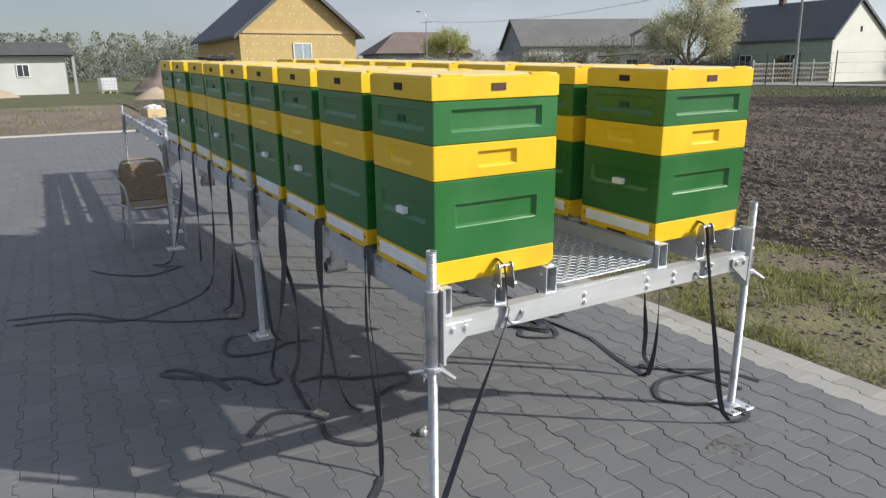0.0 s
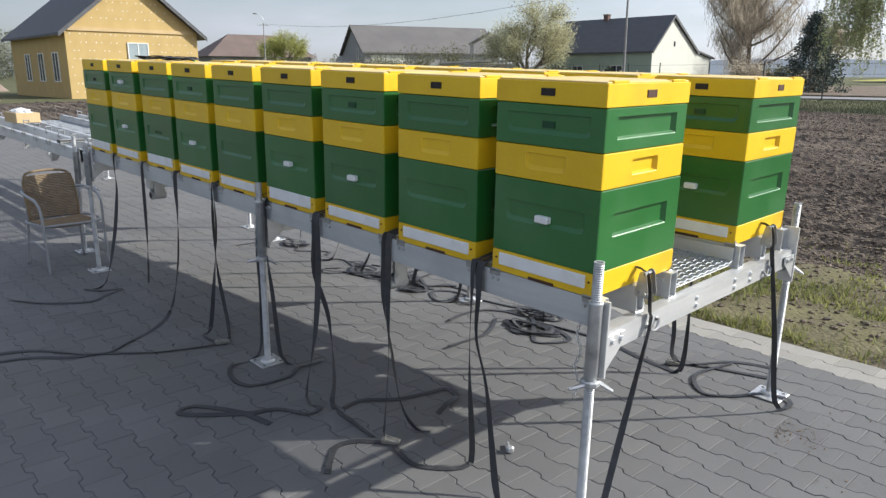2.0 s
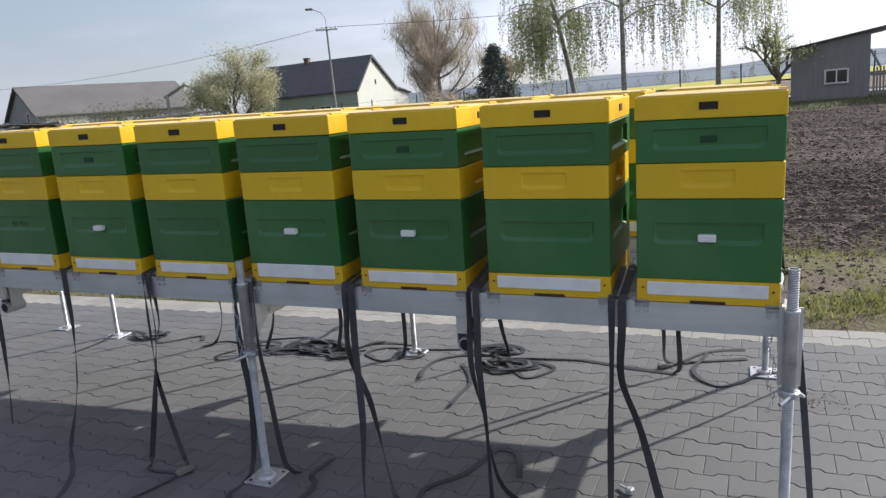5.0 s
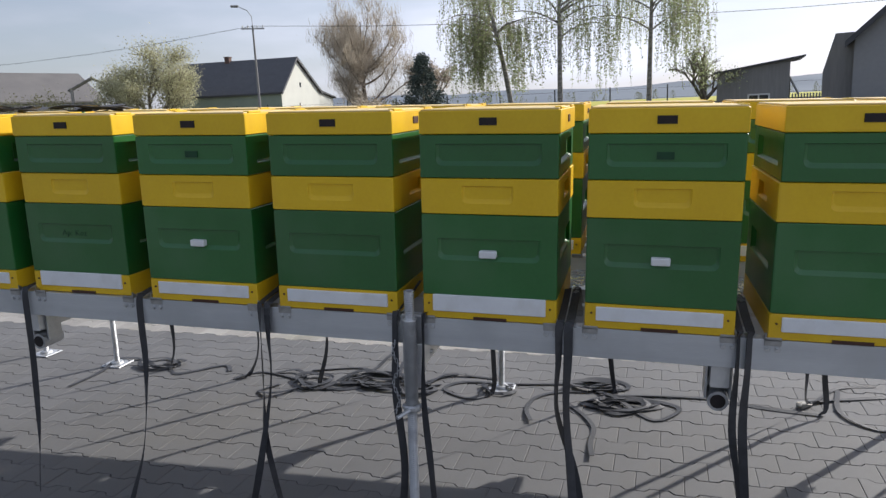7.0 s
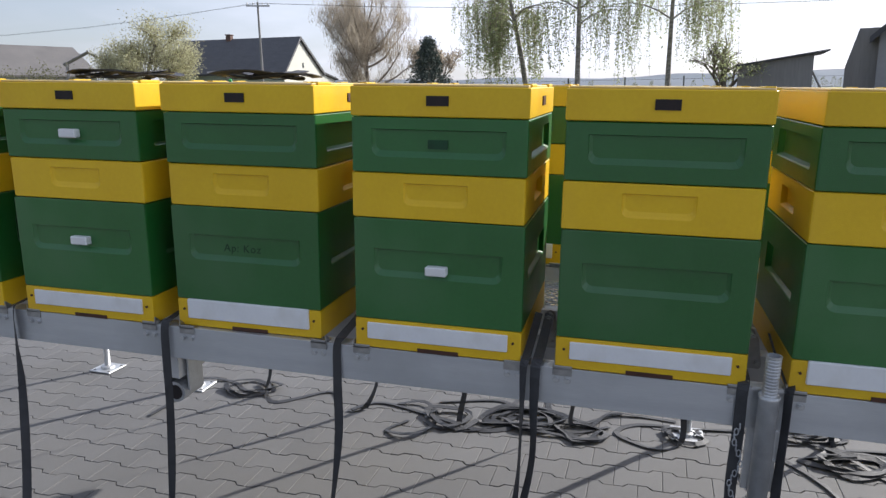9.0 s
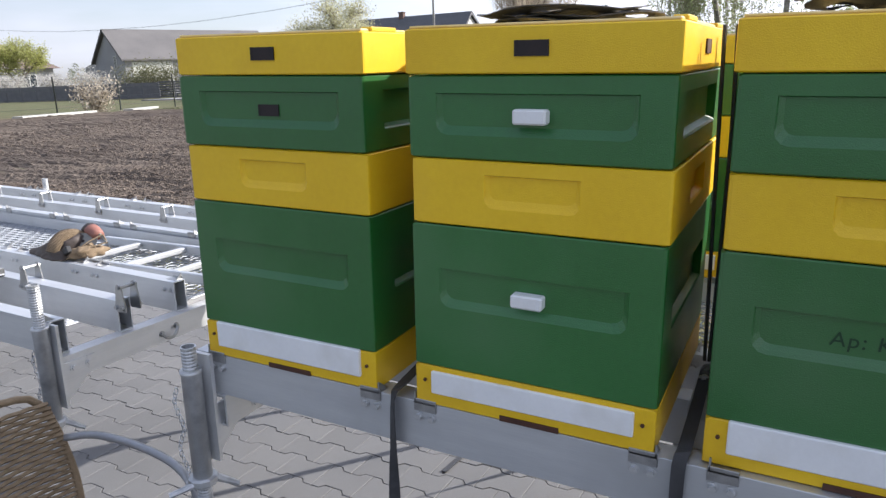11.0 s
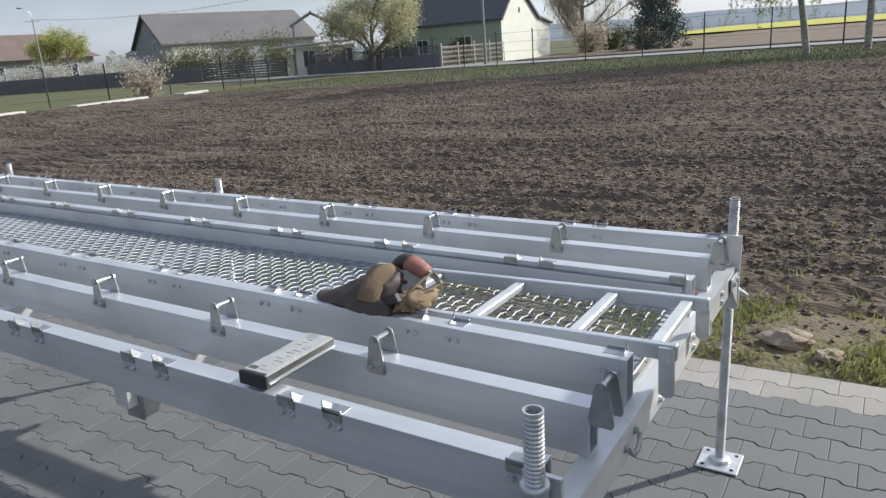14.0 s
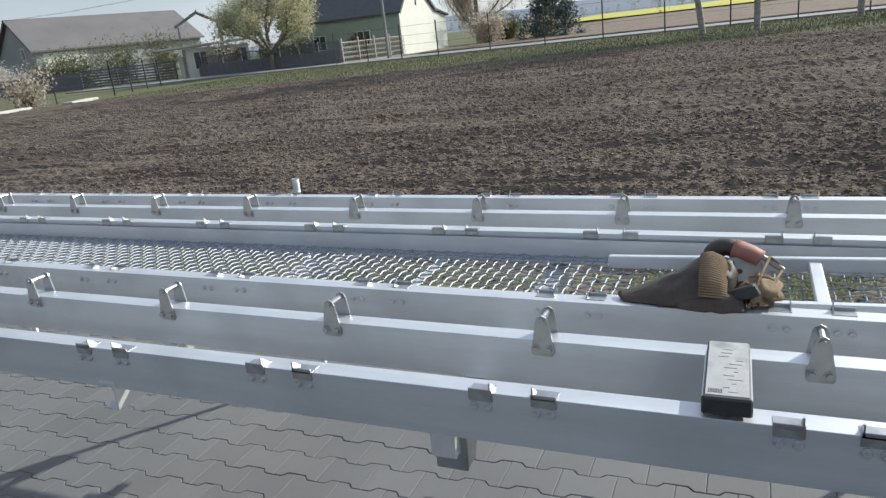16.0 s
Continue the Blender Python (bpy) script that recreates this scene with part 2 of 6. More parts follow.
LEAFB = surf("birch_leaf", (0.36, 0.42, 0.20), (0.47, 0.51, 0.28), 1.5, 0.7, rand=0.35)
LEAFW = surf("willow_leaf", (0.38, 0.40, 0.13), (0.48, 0.48, 0.19), 1.5, 0.7, rand=0.3)
# grey-tan twigs, made extra pale so the colour replaces distance haze
TWIG = surf("hazed_twig", (0.40, 0.35, 0.28), (0.54, 0.48, 0.39), 3, 0.9, rand=0.3)
NEEDLE = surf("spruce_needle", (0.060, 0.082, 0.072), (0.100, 0.130, 0.108), 3, 0.8, rand=0.3)
SHRUB = surf("shrub_leaf", (0.13, 0.135, 0.075), (0.21, 0.205, 0.12), 2, 0.85, rand=0.35)
BLOSSOM = surf("blossom", (0.46, 0.44, 0.40), (0.60, 0.58, 0.54), 3, 0.8, rand=0.3)
# far foliage desaturated and its contrast cut, painting haze into the colour
WOODS = surf("far_woods", (0.23, 0.245, 0.185), (0.30, 0.315, 0.24), 0.15, 0.95, bump=0.2, bscale=0.6, rand=0.18)
# blue-grey of the wooded hills is distance haze held in the base colour
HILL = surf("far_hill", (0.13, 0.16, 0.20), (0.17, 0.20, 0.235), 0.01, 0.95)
SAND = surf("sand", (0.34, 0.27, 0.19), (0.43, 0.35, 0.25), 1.0, 0.95, bump=0.01, bscale=20)
REDE = surf("red_earth", (0.19, 0.145, 0.118), (0.25, 0.19, 0.155), 0.6, 0.95, bump=0.02, bscale=6)
CANVAS = surf("brown_canvas", (0.19, 0.135, 0.08), (0.28, 0.205, 0.13), 12, 0.9, bump=0.0012, bscale=500)
LEATHER = surf("dark_leather", (0.035, 0.028, 0.025), (0.07, 0.05, 0.042), 20, 0.6, bump=0.001, bscale=200)
REDG = surf("red_brown_leather", (0.25, 0.105, 0.080), (0.33, 0.145, 0.110), 20, 0.6, bump=0.001, bscale=200)
GREYM = surf("grey_metal_plate", (0.20, 0.195, 0.18), (0.30, 0.29, 0.26), 20, 0.5, 0.4)
CARTON = surf("printed_label", (0.34, 0.34, 0.33), (0.46, 0.46, 0.45), 12, 0.4, c3=(0.24, 0.245, 0.24), s3=16)
DARKP = surf("dark_plastic", (0.018, 0.018, 0.02), (0.04, 0.04, 0.042), 20, 0.5)
# parts box metal, darkened so the colour carries the shade on its sides
DARKG = surf("shaded_grey_metal", (0.085, 0.085, 0.085), (0.13, 0.13, 0.128), 20, 0.5, 0.4)
WICKER = surf("woven_rattan", (0.19, 0.135, 0.080), (0.29, 0.215, 0.135), 20, 0.8, bump=0.001, bscale=300)
PAINTG = surf("grey_tube_paint", (0.30, 0.31, 0.33), (0.38, 0.39, 0.41), 10, 0.35, 0.3)
HOSE = surf("green_hose", (0.03, 0.30, 0.06), (0.05, 0.38, 0.09), 10, 0.4)
SLOTG = surf("slot_dark_green", (0.006, 0.050, 0.018), (0.010, 0.070, 0.026), 30, 0.6)
INK = surf("marker_ink", (0.010, 0.045, 0.018), (0.014, 0.055, 0.022), 10, 0.6)
LATTICE = surf("tan_concrete", (0.40, 0.365, 0.315), (0.50, 0.46, 0.40), 2, 0.9, bump=0.003, bscale=60)
TANSTONE = surf("tan_stone", (0.25, 0.20, 0.15), (0.36, 0.29, 0.22), 9, 0.9, bump=0.006, bscale=40)
CRUMB = surf("red_brown_crumbs", (0.13, 0.085, 0.055), (0.24, 0.165, 0.11), 9, 0.95, rand=0.3)
TANK = surf("white_tank", (0.66, 0.67, 0.68), (0.74, 0.75, 0.76), 3, 0.5)


def see_through(m, share=0.5):
    """Thin leaves and buds let part of the light through."""
    t = m.node_tree
    b = t.nodes["Principled BSDF"]
    tr = t.nodes.new("ShaderNodeBsdfTranslucent")
    mix = t.nodes.new("ShaderNodeMixShader")
    mix.inputs[0].default_value = share
    t.links.new(b.inputs["Base Color"].links[0].from_socket, tr.inputs["Color"])
    t.links.new(b.outputs[0], mix.inputs[1])
    t.links.new(tr.outputs[0], mix.inputs[2])
    t.links.new(mix.outputs[0], t.nodes["Material Output"].inputs["Surface"])


for leaf_m in (BLADE, LEAFY, LEAFB, LEAFW, TWIG, SHRUB, BLOSSOM, WOODS):
    see_through(leaf_m)
TANL = surf("tan_leather", (0.046, 0.035, 0.028), (0.085, 0.064, 0.049), 14, 0.6, bump=0.0012, bscale=120)


# ---- mesh helpers ----
def box(bm, x0, x1, y0, y1, z0, z1):
    vs = [bm.verts.new((x, y, z)) for x in (x0, x1) for y in (y0, y1) for z in (z0, z1)]
    for f in ((0, 1, 3, 2), (4, 6, 7, 5), (0, 4, 5, 1), (2, 3, 7, 6), (0, 2, 6, 4), (1, 5, 7, 3)):
        bm.faces.new([vs[i] for i in f])


def cham(bm, x0, x1, y0, y1, z0, z1, c=0.003):
    """A box with chamfered edges."""
    tmp = bmesh.new()
    box(tmp, x0, x1, y0, y1, z0, z1)
    bmesh.ops.bevel(tmp, geom=list(tmp.edges), offset=c, segments=1, affect="EDGES")
    add(bm, tmp)


def add(bm, other, m=None):
    """Joins a bmesh into bm and frees it."""
    mp = {}
    for v in other.verts:
        mp[v] = bm.verts.new(m @ v.co if m else v.co)
    for f in other.faces:
        try:
            bm.faces.new([mp[v] for v in f.verts])
        except ValueError:
            pass
    other.free()


def tube(bm, pts, r, n=8, cap=True, r1=None):
    """A round bar along points."""
    pts = [Vector(p) for p in pts]
    rings = []
    up = Vector((0, 0, 1))
    for i, p in enumerate(pts):
        t = (pts[min(i + 1, len(pts) - 1)] - pts[max(i - 1, 0)]).normalized()
        ref = up if abs(t.z) < 0.9 else Vector((1, 0, 0))
        a = t.cross(ref).normalized()
        b = t.cross(a)
        rr = r if r1 is None else r + (r1 - r) * i / (len(pts) - 1)
        rings.append([bm.verts.new(p + a * rr * math.cos(2 * math.pi * k / n) + b * rr * math.sin(2 * math.pi * k / n)) for k in range(n)])
    for q, w in zip(rings, rings[1:]):
        for k in range(n):
            bm.faces.new((q[k], q[(k + 1) % n], w[(k + 1) % n], w[k]))
    if cap:
        bm.faces.new(rings[0])
        bm.faces.new(list(reversed(rings[-1])))


def lathe(bm, prof, n=12, at=(0, 0, 0)):
    """A turned shape round z from (radius, height) pairs."""
    rings = [[bm.verts.new((at[0] + r * math.cos(2 * math.pi * k / n), at[1] + r * math.sin(2 * math.pi * k / n), at[2] + z)) for k in range(n)] for r, z in prof]
    for q, w in zip(rings, rings[1:]):
        for k in range(n):
            bm.faces.new((q[k], q[(k + 1) % n], w[(k + 1) % n], w[k]))
    bm.faces.new(list(reversed(rings[0])))
    bm.faces.new(rings[-1])


def prism(bm, poly, axis, a, b):
    """A polygon of (p, q) pushed from a to b along axis x, y or z."""
    def at(p, q, s):
        return {"x": (s, p, q), "y": (p, s, q), "z": (p, q, s)}[axis]
    lo = [bm.verts.new(at(p, q, a)) for p, q in poly]
    hi = [bm.verts.new(at(p, q, b)) for p, q in poly]
    k = len(poly)
    for i in range(k):
        bm.faces.new((lo[i], lo[(i + 1) % k], hi[(i + 1) % k], hi[i]))
    bm.faces.new(list(reversed(lo)))
    bm.faces.new(hi)


def spline(ctrl, step=0.03):
    pts = [Vector(p) for p in ctrl]
    pts = [pts[0] * 2 - pts[1]] + pts + [pts[-1] * 2 - pts[-2]]
    out = []
    for a, b, c, d in zip(pts, pts[1:], pts[2:], pts[3:]):
        n = max(2, int((c - b).length / step))
        for i in range(n):
            t = i / n
            out.append(0.5 * ((2 * b) + (c - a) * t + (2 * a - 5 * b + 4 * c - d) * t * t + (3 * b - a - 3 * c + d) * t ** 3))
    return out + [pts[-2]]


def part(name, bm, material, parent=None, label="", smooth=False):
    me = bpy.data.meshes.new(name)
    bmesh.ops.recalc_face_normals(bm, faces=bm.faces)
    bm.to_mesh(me)
    bm.free()
    me.materials.append(material)
    if smooth:
        me.polygons.foreach_set("use_smooth", [True] * len(me.polygons))
    ob = new(name, me)
    ob.parent = parent
    if label:
        tagged(ob, label)
    return ob


def raw(name, verts, faces, material, parent=None, smooth=False):
    me = bpy.data.meshes.new(name)
    me.from_pydata(verts, [], faces)
    me.materials.append(material)
    if smooth:
        me.polygons.foreach_set("use_smooth", [True] * len(me.polygons))
    ob = new(name, me)
    ob.parent = parent
    return ob


def empty(name, m, label, category, group=""):
    ob = new(name)
    ob.empty_display_size = 0.05
    ob.matrix_world = m
    return tagged(ob, label, category, group)


M1 = pose(0, 0, 0.8785, 1.644, -0.433, 0)
M2 = pose(0.129, 5.552, 0.925, 1.0, 0.5, -2.1)
PITCH = 0.535

# ---- ground ----
def nz(x, y, s, k=0.0):
    return noise.noise(Vector((x * s, y * s, k)))


def ease(t):
    t = min(1.0, max(0.0, t))
    return t * t * (3 - 2 * t)


RISE = 0.37


def land(x, y):
    """The land lies a little higher away from the yard."""
    return RISE * max(ease((x - 3.5) / 20), ease((y - 20) / 12), ease((-12 - x) / 20), ease((-9 - y) / 20))


def mesh_grid(name, xs, ys, fz, material, smooth=True):
    ny = len(ys)
    verts = [(x, y, fz(x, y)) for x in xs for y in ys]
    faces = [(i * ny + j, (i + 1) * ny + j, (i + 1) * ny + j + 1, i * ny + j + 1) for i in range(len(xs) - 1) for j in range(ny - 1)]
    return raw(name, verts, faces, material, None, smooth)


GX = [-900, -200, -60, -30, -20, -12, -5, 2.6, *np.linspace(3.5, 40, 40), 60, 100, 200, 400, 700, 1200, 2500]
GY = [-1500, -400, -100, -40, -25, -15, -8, 0, 10, *np.linspace(20, 40, 22), 60, 100, 200, 400, 900, 2500]
tagged(mesh_grid("ground", GX, GY, lambda x, y: land(x, y) - 0.06, TURF), "rough green turf around the yard", "ground", "", "structure")

# the paving's own frame: x = 0 is its edge towards the field
EDGE = pose(2.42, 0, 0, 0, 0, -2.0)
EDGE_IN = EDGE.inverted()
bm = bmesh.new()
box(bm, -11.4, 0.0, -6.0, 20.2, -0.25, -0.007)
pavement = part("pavement", bm, JOINT)
pavement.matrix_world = EDGE
tagged(pavement, "grey interlocking block paving with sandy joints", "pavement", "", "structure")


def turf_width(y):
    """The turf beside the paving narrows towards the empty platform."""
    return 1.9 - 1.35 * ease((y - 1.2) / 3.4)


def field_z(x, y):
    row = math.sin(2 * math.pi * (x + 0.22 * nz(x, y, 0.35) + 0.05 * nz(x, y, 1.7, 4.0)) / 0.44)
    furrow = 0.042 * row * (0.7 + 0.9 * nz(x, y * 0.5, 0.9, 3.0))
    clods = 0.016 * abs(nz(x, y * 0.6, 5.6)) + 0.036 * max(0.0, nz(x, y * 0.8, 8.5, 2.0)) + 0.024 * nz(x, y * 0.9, 12.0, 7.0) + 0.02 * nz(x, y, 0.9, 5.0)
    edge = min(1.0, max(0.0, (x - 2.4 - turf_width(y)) / 0.9))
    return land(x, y) - 0.03 + edge * (furrow + clods) + 0.02 * nz(x, y, 1.2)


FXN = [*np.arange(2.85, 9, 0.05), *np.arange(9, 17, 0.09), *np.arange(17, 24.4, 0.14)]
FYN = [*np.arange(-30, -3, 0.3), *np.arange(-3, 18, 0.07), *np.arange(18, 34.6, 0.2)]
tagged(mesh_grid("field", FXN, FYN, field_z, SOIL, False), "freshly ploughed brown field with rough clods", "field", "", "structure")
def verge_z(x, y):
    """Height of the grass strip, x and y in the paving's frame."""
    return -0.035 + 0.03 * min(1, x / 0.25) + 0.030 * nz(x, y, 1.4) + 0.020 * nz(x, y, 4.5) + 0.012 * nz(x, y, 11.0) - 0.10 * ease((x - turf_width(y)) / 0.9)


ob = mesh_grid("verge", list(np.arange(-0.01, 3.2, 0.06)), [*np.arange(-20, -3, 0.3), *np.arange(-3, 12, 0.07), *np.arange(12, 32, 0.3)], verge_z, VERGE)
ob.matrix_world = EDGE
tagged(ob, "uneven strip of patchy turf beside the paving", "verge", "", "structure")
tagged(mesh_grid("earth_bank", list(np.linspace(-9, 2.7, 30)), list(np.linspace(20.3, 32, 40)), lambda x, y: land(x, y) - 0.03 + 0.05 * nz(x, y, 0.8), EARTH), "bare brown earth past the end of the paving", "earth", "", "structure")
bm = bmesh.new()
box(bm, -9, 2.66, 20.2, 20.34, -0.2, 0.04)
tagged(part("kerb", bm, CONC), "pale concrete kerb at the paving's end", "kerb", "", "structure")
bm = bmesh.new()
box(bm, 39.2, 43.4, -260, 52, 0.1, RISE + 0.02)
tagged(part("road", bm, ROADM), "narrow grey asphalt road past the field", "road", "", "structure")
bm = bmesh.new()
box(bm, 45, 150, -140, 25.5, 0.1, RISE + 0.05)
tagged(part("far_field", bm, EARTH), "bare brown field beyond the road", "field", "", "structure")
tagged(mesh_grid("rape_field", list(np.linspace(150, 260, 12)), list(np.linspace(-160, 45, 16)), lambda x, y: RISE + 0.3 + (x - 150) * 0.008, RAPE), "field of rape in yellow bloom", "field", "", "structure")
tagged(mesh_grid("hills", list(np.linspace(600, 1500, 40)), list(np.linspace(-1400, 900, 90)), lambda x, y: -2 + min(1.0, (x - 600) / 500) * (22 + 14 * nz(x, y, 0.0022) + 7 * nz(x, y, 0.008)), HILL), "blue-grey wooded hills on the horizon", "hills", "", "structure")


def woods(name, x0, y0, x1, y1, count, h, label, seed, wide=10.0, z0=RISE):
    """A far strip of wood: many ragged clumps with gaps."""
    rnd = np.random.default_rng(seed)
    verts, faces = [], []
    for i in range(count):
        f = (i + rnd.random()) / count
        cx, cy = x0 + (x1 - x0) * f, y0 + (y1 - y0) * f + rnd.uniform(-wide, wide)
        hh = h * rnd.uniform(0.55, 1.12)
        w = hh * rnd.uniform(0.22, 0.38)
        n = 220
        a, zz = rnd.uniform(0, 6.28, n), rnd.random(n) ** 0.8
        rr = w * np.sqrt(np.maximum(0.05, 1 - zz ** 2)) * rnd.uniform(0.4, 1.1, n)
        c = np.stack([cx + rr * np.cos(a), cy + rr * np.sin(a), z0 + hh * (0.02 + 0.98 * zz)], 1)
        tri = c[:, None, :] + rnd.normal(0, hh * 0.026, (n, 3, 3))
        b = len(verts)
        verts.extend(map(tuple, tri.reshape(-1, 3)))
        faces.extend((b + 3 * k, b + 3 * k + 1, b + 3 * k + 2) for k in range(n))
    tagged(raw(name, verts, faces, WOODS), label, "woods", "", "stuff")


woods("far_woods", -90, 170, 60, 180, 300, 9.8, "distant line of spring woodland", 3, 12)
woods("hill_woods", 480, -420, 480, 260, 160, 7.0, "distant hedges and copses under the hills", 4, 20)
woods("horizon_woods", 40, 230, 330, 240, 150, 8.0, "low distant trees behind the village", 8, 20)
# ---- hives ----
HW, HD = 0.446, 0.505


def face(bm, o, a, b, n, w, h, rec=None):
    """One side of a box, from o along a and b, with an optional tapered recess (a0, a1, b0, b1, depth, taper)."""
    def at(s, t, d=0.0):
        return bm.verts.new(o + a * s + b * t - n * d)
    if rec is None:
        bm.faces.new((at(0, 0), at(w, 0), at(w, h), at(0, h)))
        return
    a0, a1, b0, b1, d, tp = rec
    def ring(dx, lo, hi, depth, r):
        """The recess's outline, drawn in: its lower corners are round, its upper ones square."""
        x0, x1, y0, y1 = a0 + dx, a1 - dx, b0 + lo, b1 - hi
        arc = [(1 - math.cos(t), 1 - math.sin(t)) for t in (0.0, 0.52, 1.05, 1.57)]
        return [at(x0 + r * p, y0 + r * q, depth) for p, q in arc] + [at(x1 - r * p, y0 + r * q, depth) for p, q in reversed(arc)] + [at(x1, y1, depth), at(x0, y1, depth)]
    r = 0.3 * (b1 - b0) if d < 0.01 else 0.004
    rings = [ring(0, 0, 0, 0, r), ring(0.002, 0.006 if d < 0.01 else 0.0035, 0.001, 0.0028, r), ring(tp, 0.015 if d < 0.01 else 0.009, 0.002, d, r * 0.8)]
    for q, p in zip(rings, rings[1:]):
        for i in range(10):
            bm.faces.new((q[i], q[(i + 1) % 10], p[(i + 1) % 10], p[i]))
    bm.faces.new(rings[-1])
    c00, c10, c11, c01 = at(0, 0), at(w, 0), at(w, h), at(0, h)
    rim = rings[0]
    bm.faces.new((c00, c10, rim[4], rim[3]))
    bm.faces.new((c10, c11, rim[8], rim[7], rim[6], rim[5], rim[4]))
    bm.faces.new((c11, c01, rim[9], rim[8]))
    bm.faces.new((c01, c00, rim[3], rim[2], rim[1], rim[0], rim[9]))


def block(bm, x0, x1, y0, y1, z0, z1, c=0.006, front=None, side=None):
    """A moulded hive section: rounded upright corners, recessed grips on all four sides."""
    e = 0.0022
    X, Yv, Z = Vector((1, 0, 0)), Vector((0, 1, 0)), Vector((0, 0, 1))
    w, d, h = x1 - x0 - 2 * c, y1 - y0 - 2 * c, z1 - z0 - 2 * e
    face(bm, Vector((x0, y1 - c, z0 + e)), -Yv, Z, -X, d, h, front)
    face(bm, Vector((x1, y0 + c, z0 + e)), Yv, Z, X, d, h, front)
    face(bm, Vector((x0 + c, y0, z0 + e)), X, Z, -Yv, w, h, side)
    face(bm, Vector((x1 - c, y1, z0 + e)), -X, Z, Yv, w, h, side)
    ring = [(x0, y1 - c), (x0, y0 + c), (x0 + c, y0), (x1 - c, y0), (x1, y0 + c), (x1, y1 - c), (x1 - c, y1), (x0 + c, y1)]
    cx, cy = (x0 + x1) / 2, (y0 + y1) / 2
    for i in (1, 3, 5, 7):
        p, q = ring[i], ring[(i + 1) % 8]
        m = ((p[0] + q[0]) / 2 + (p[0] + q[0] - 2 * cx) * 0.0035, (p[1] + q[1]) / 2 + (p[1] + q[1] - 2 * cy) * 0.0035)
        for s, t in ((p, m), (m, q)):
            bm.faces.new([bm.verts.new(v) for v in ((*s, z0 + e), (*t, z0 + e), (*t, z1 - e), (*s, z1 - e))])
    for zz, zi in ((z1 - e, z1), (z0 + e, z0)):
        inner = [(x + (e if x < cx else -e), y + (e if y < cy else -e)) for x, y in ring]
        iv = [bm.verts.new((*p, zi)) for p in inner]
        for i in range(8):
            j = (i + 1) % 8
            bm.faces.new([bm.verts.new((*ring[i], zz)), bm.verts.new((*ring[j], zz)), iv[j], iv[i]])
        bm.faces.new(iv)
    bmesh.ops.remove_doubles(bm, verts=bm.verts, dist=0.00005)


def chip(parent, y, z, name="entrance_plug", x=0.0):
    bm = bmesh.new()
    cham(bm, x - 0.014, x + 0.01, y - 0.028, y + 0.028, z - 0.012, z + 0.012, 0.003)
    return part(name, bm, WHITE, parent, "small white plastic plug")


def vent(parent, x, y, z, along="y", w=0.052, h=0.024, m=BLACK, name="vent"):
    """A dark slot with a thin frame, set into a wall."""
    bm = bmesh.new()
    if along == "y":
        for s in (-1, 1):
            box(bm, x - 0.002, x + 0.012, y + s * w / 2 - 0.002, y + s * w / 2 + 0.002, z - h / 2, z + h / 2)
        box(bm, x - 0.0015, x + 0.004, y - w / 2 + 0.002, y + w / 2 - 0.002, z - h / 2, z + h / 2)
    else:
        for s in (-1, 1):
            box(bm, x + s * w / 2 - 0.002, x + s * w / 2 + 0.002, y - 0.002, y + 0.012, z - h / 2, z + h / 2)
        box(bm, x - w / 2 + 0.002, x + w / 2 - 0.002, y - 0.0015, y + 0.004, z - h / 2, z + h / 2)
    return part(name, bm, m, parent, "dark ventilation slot")


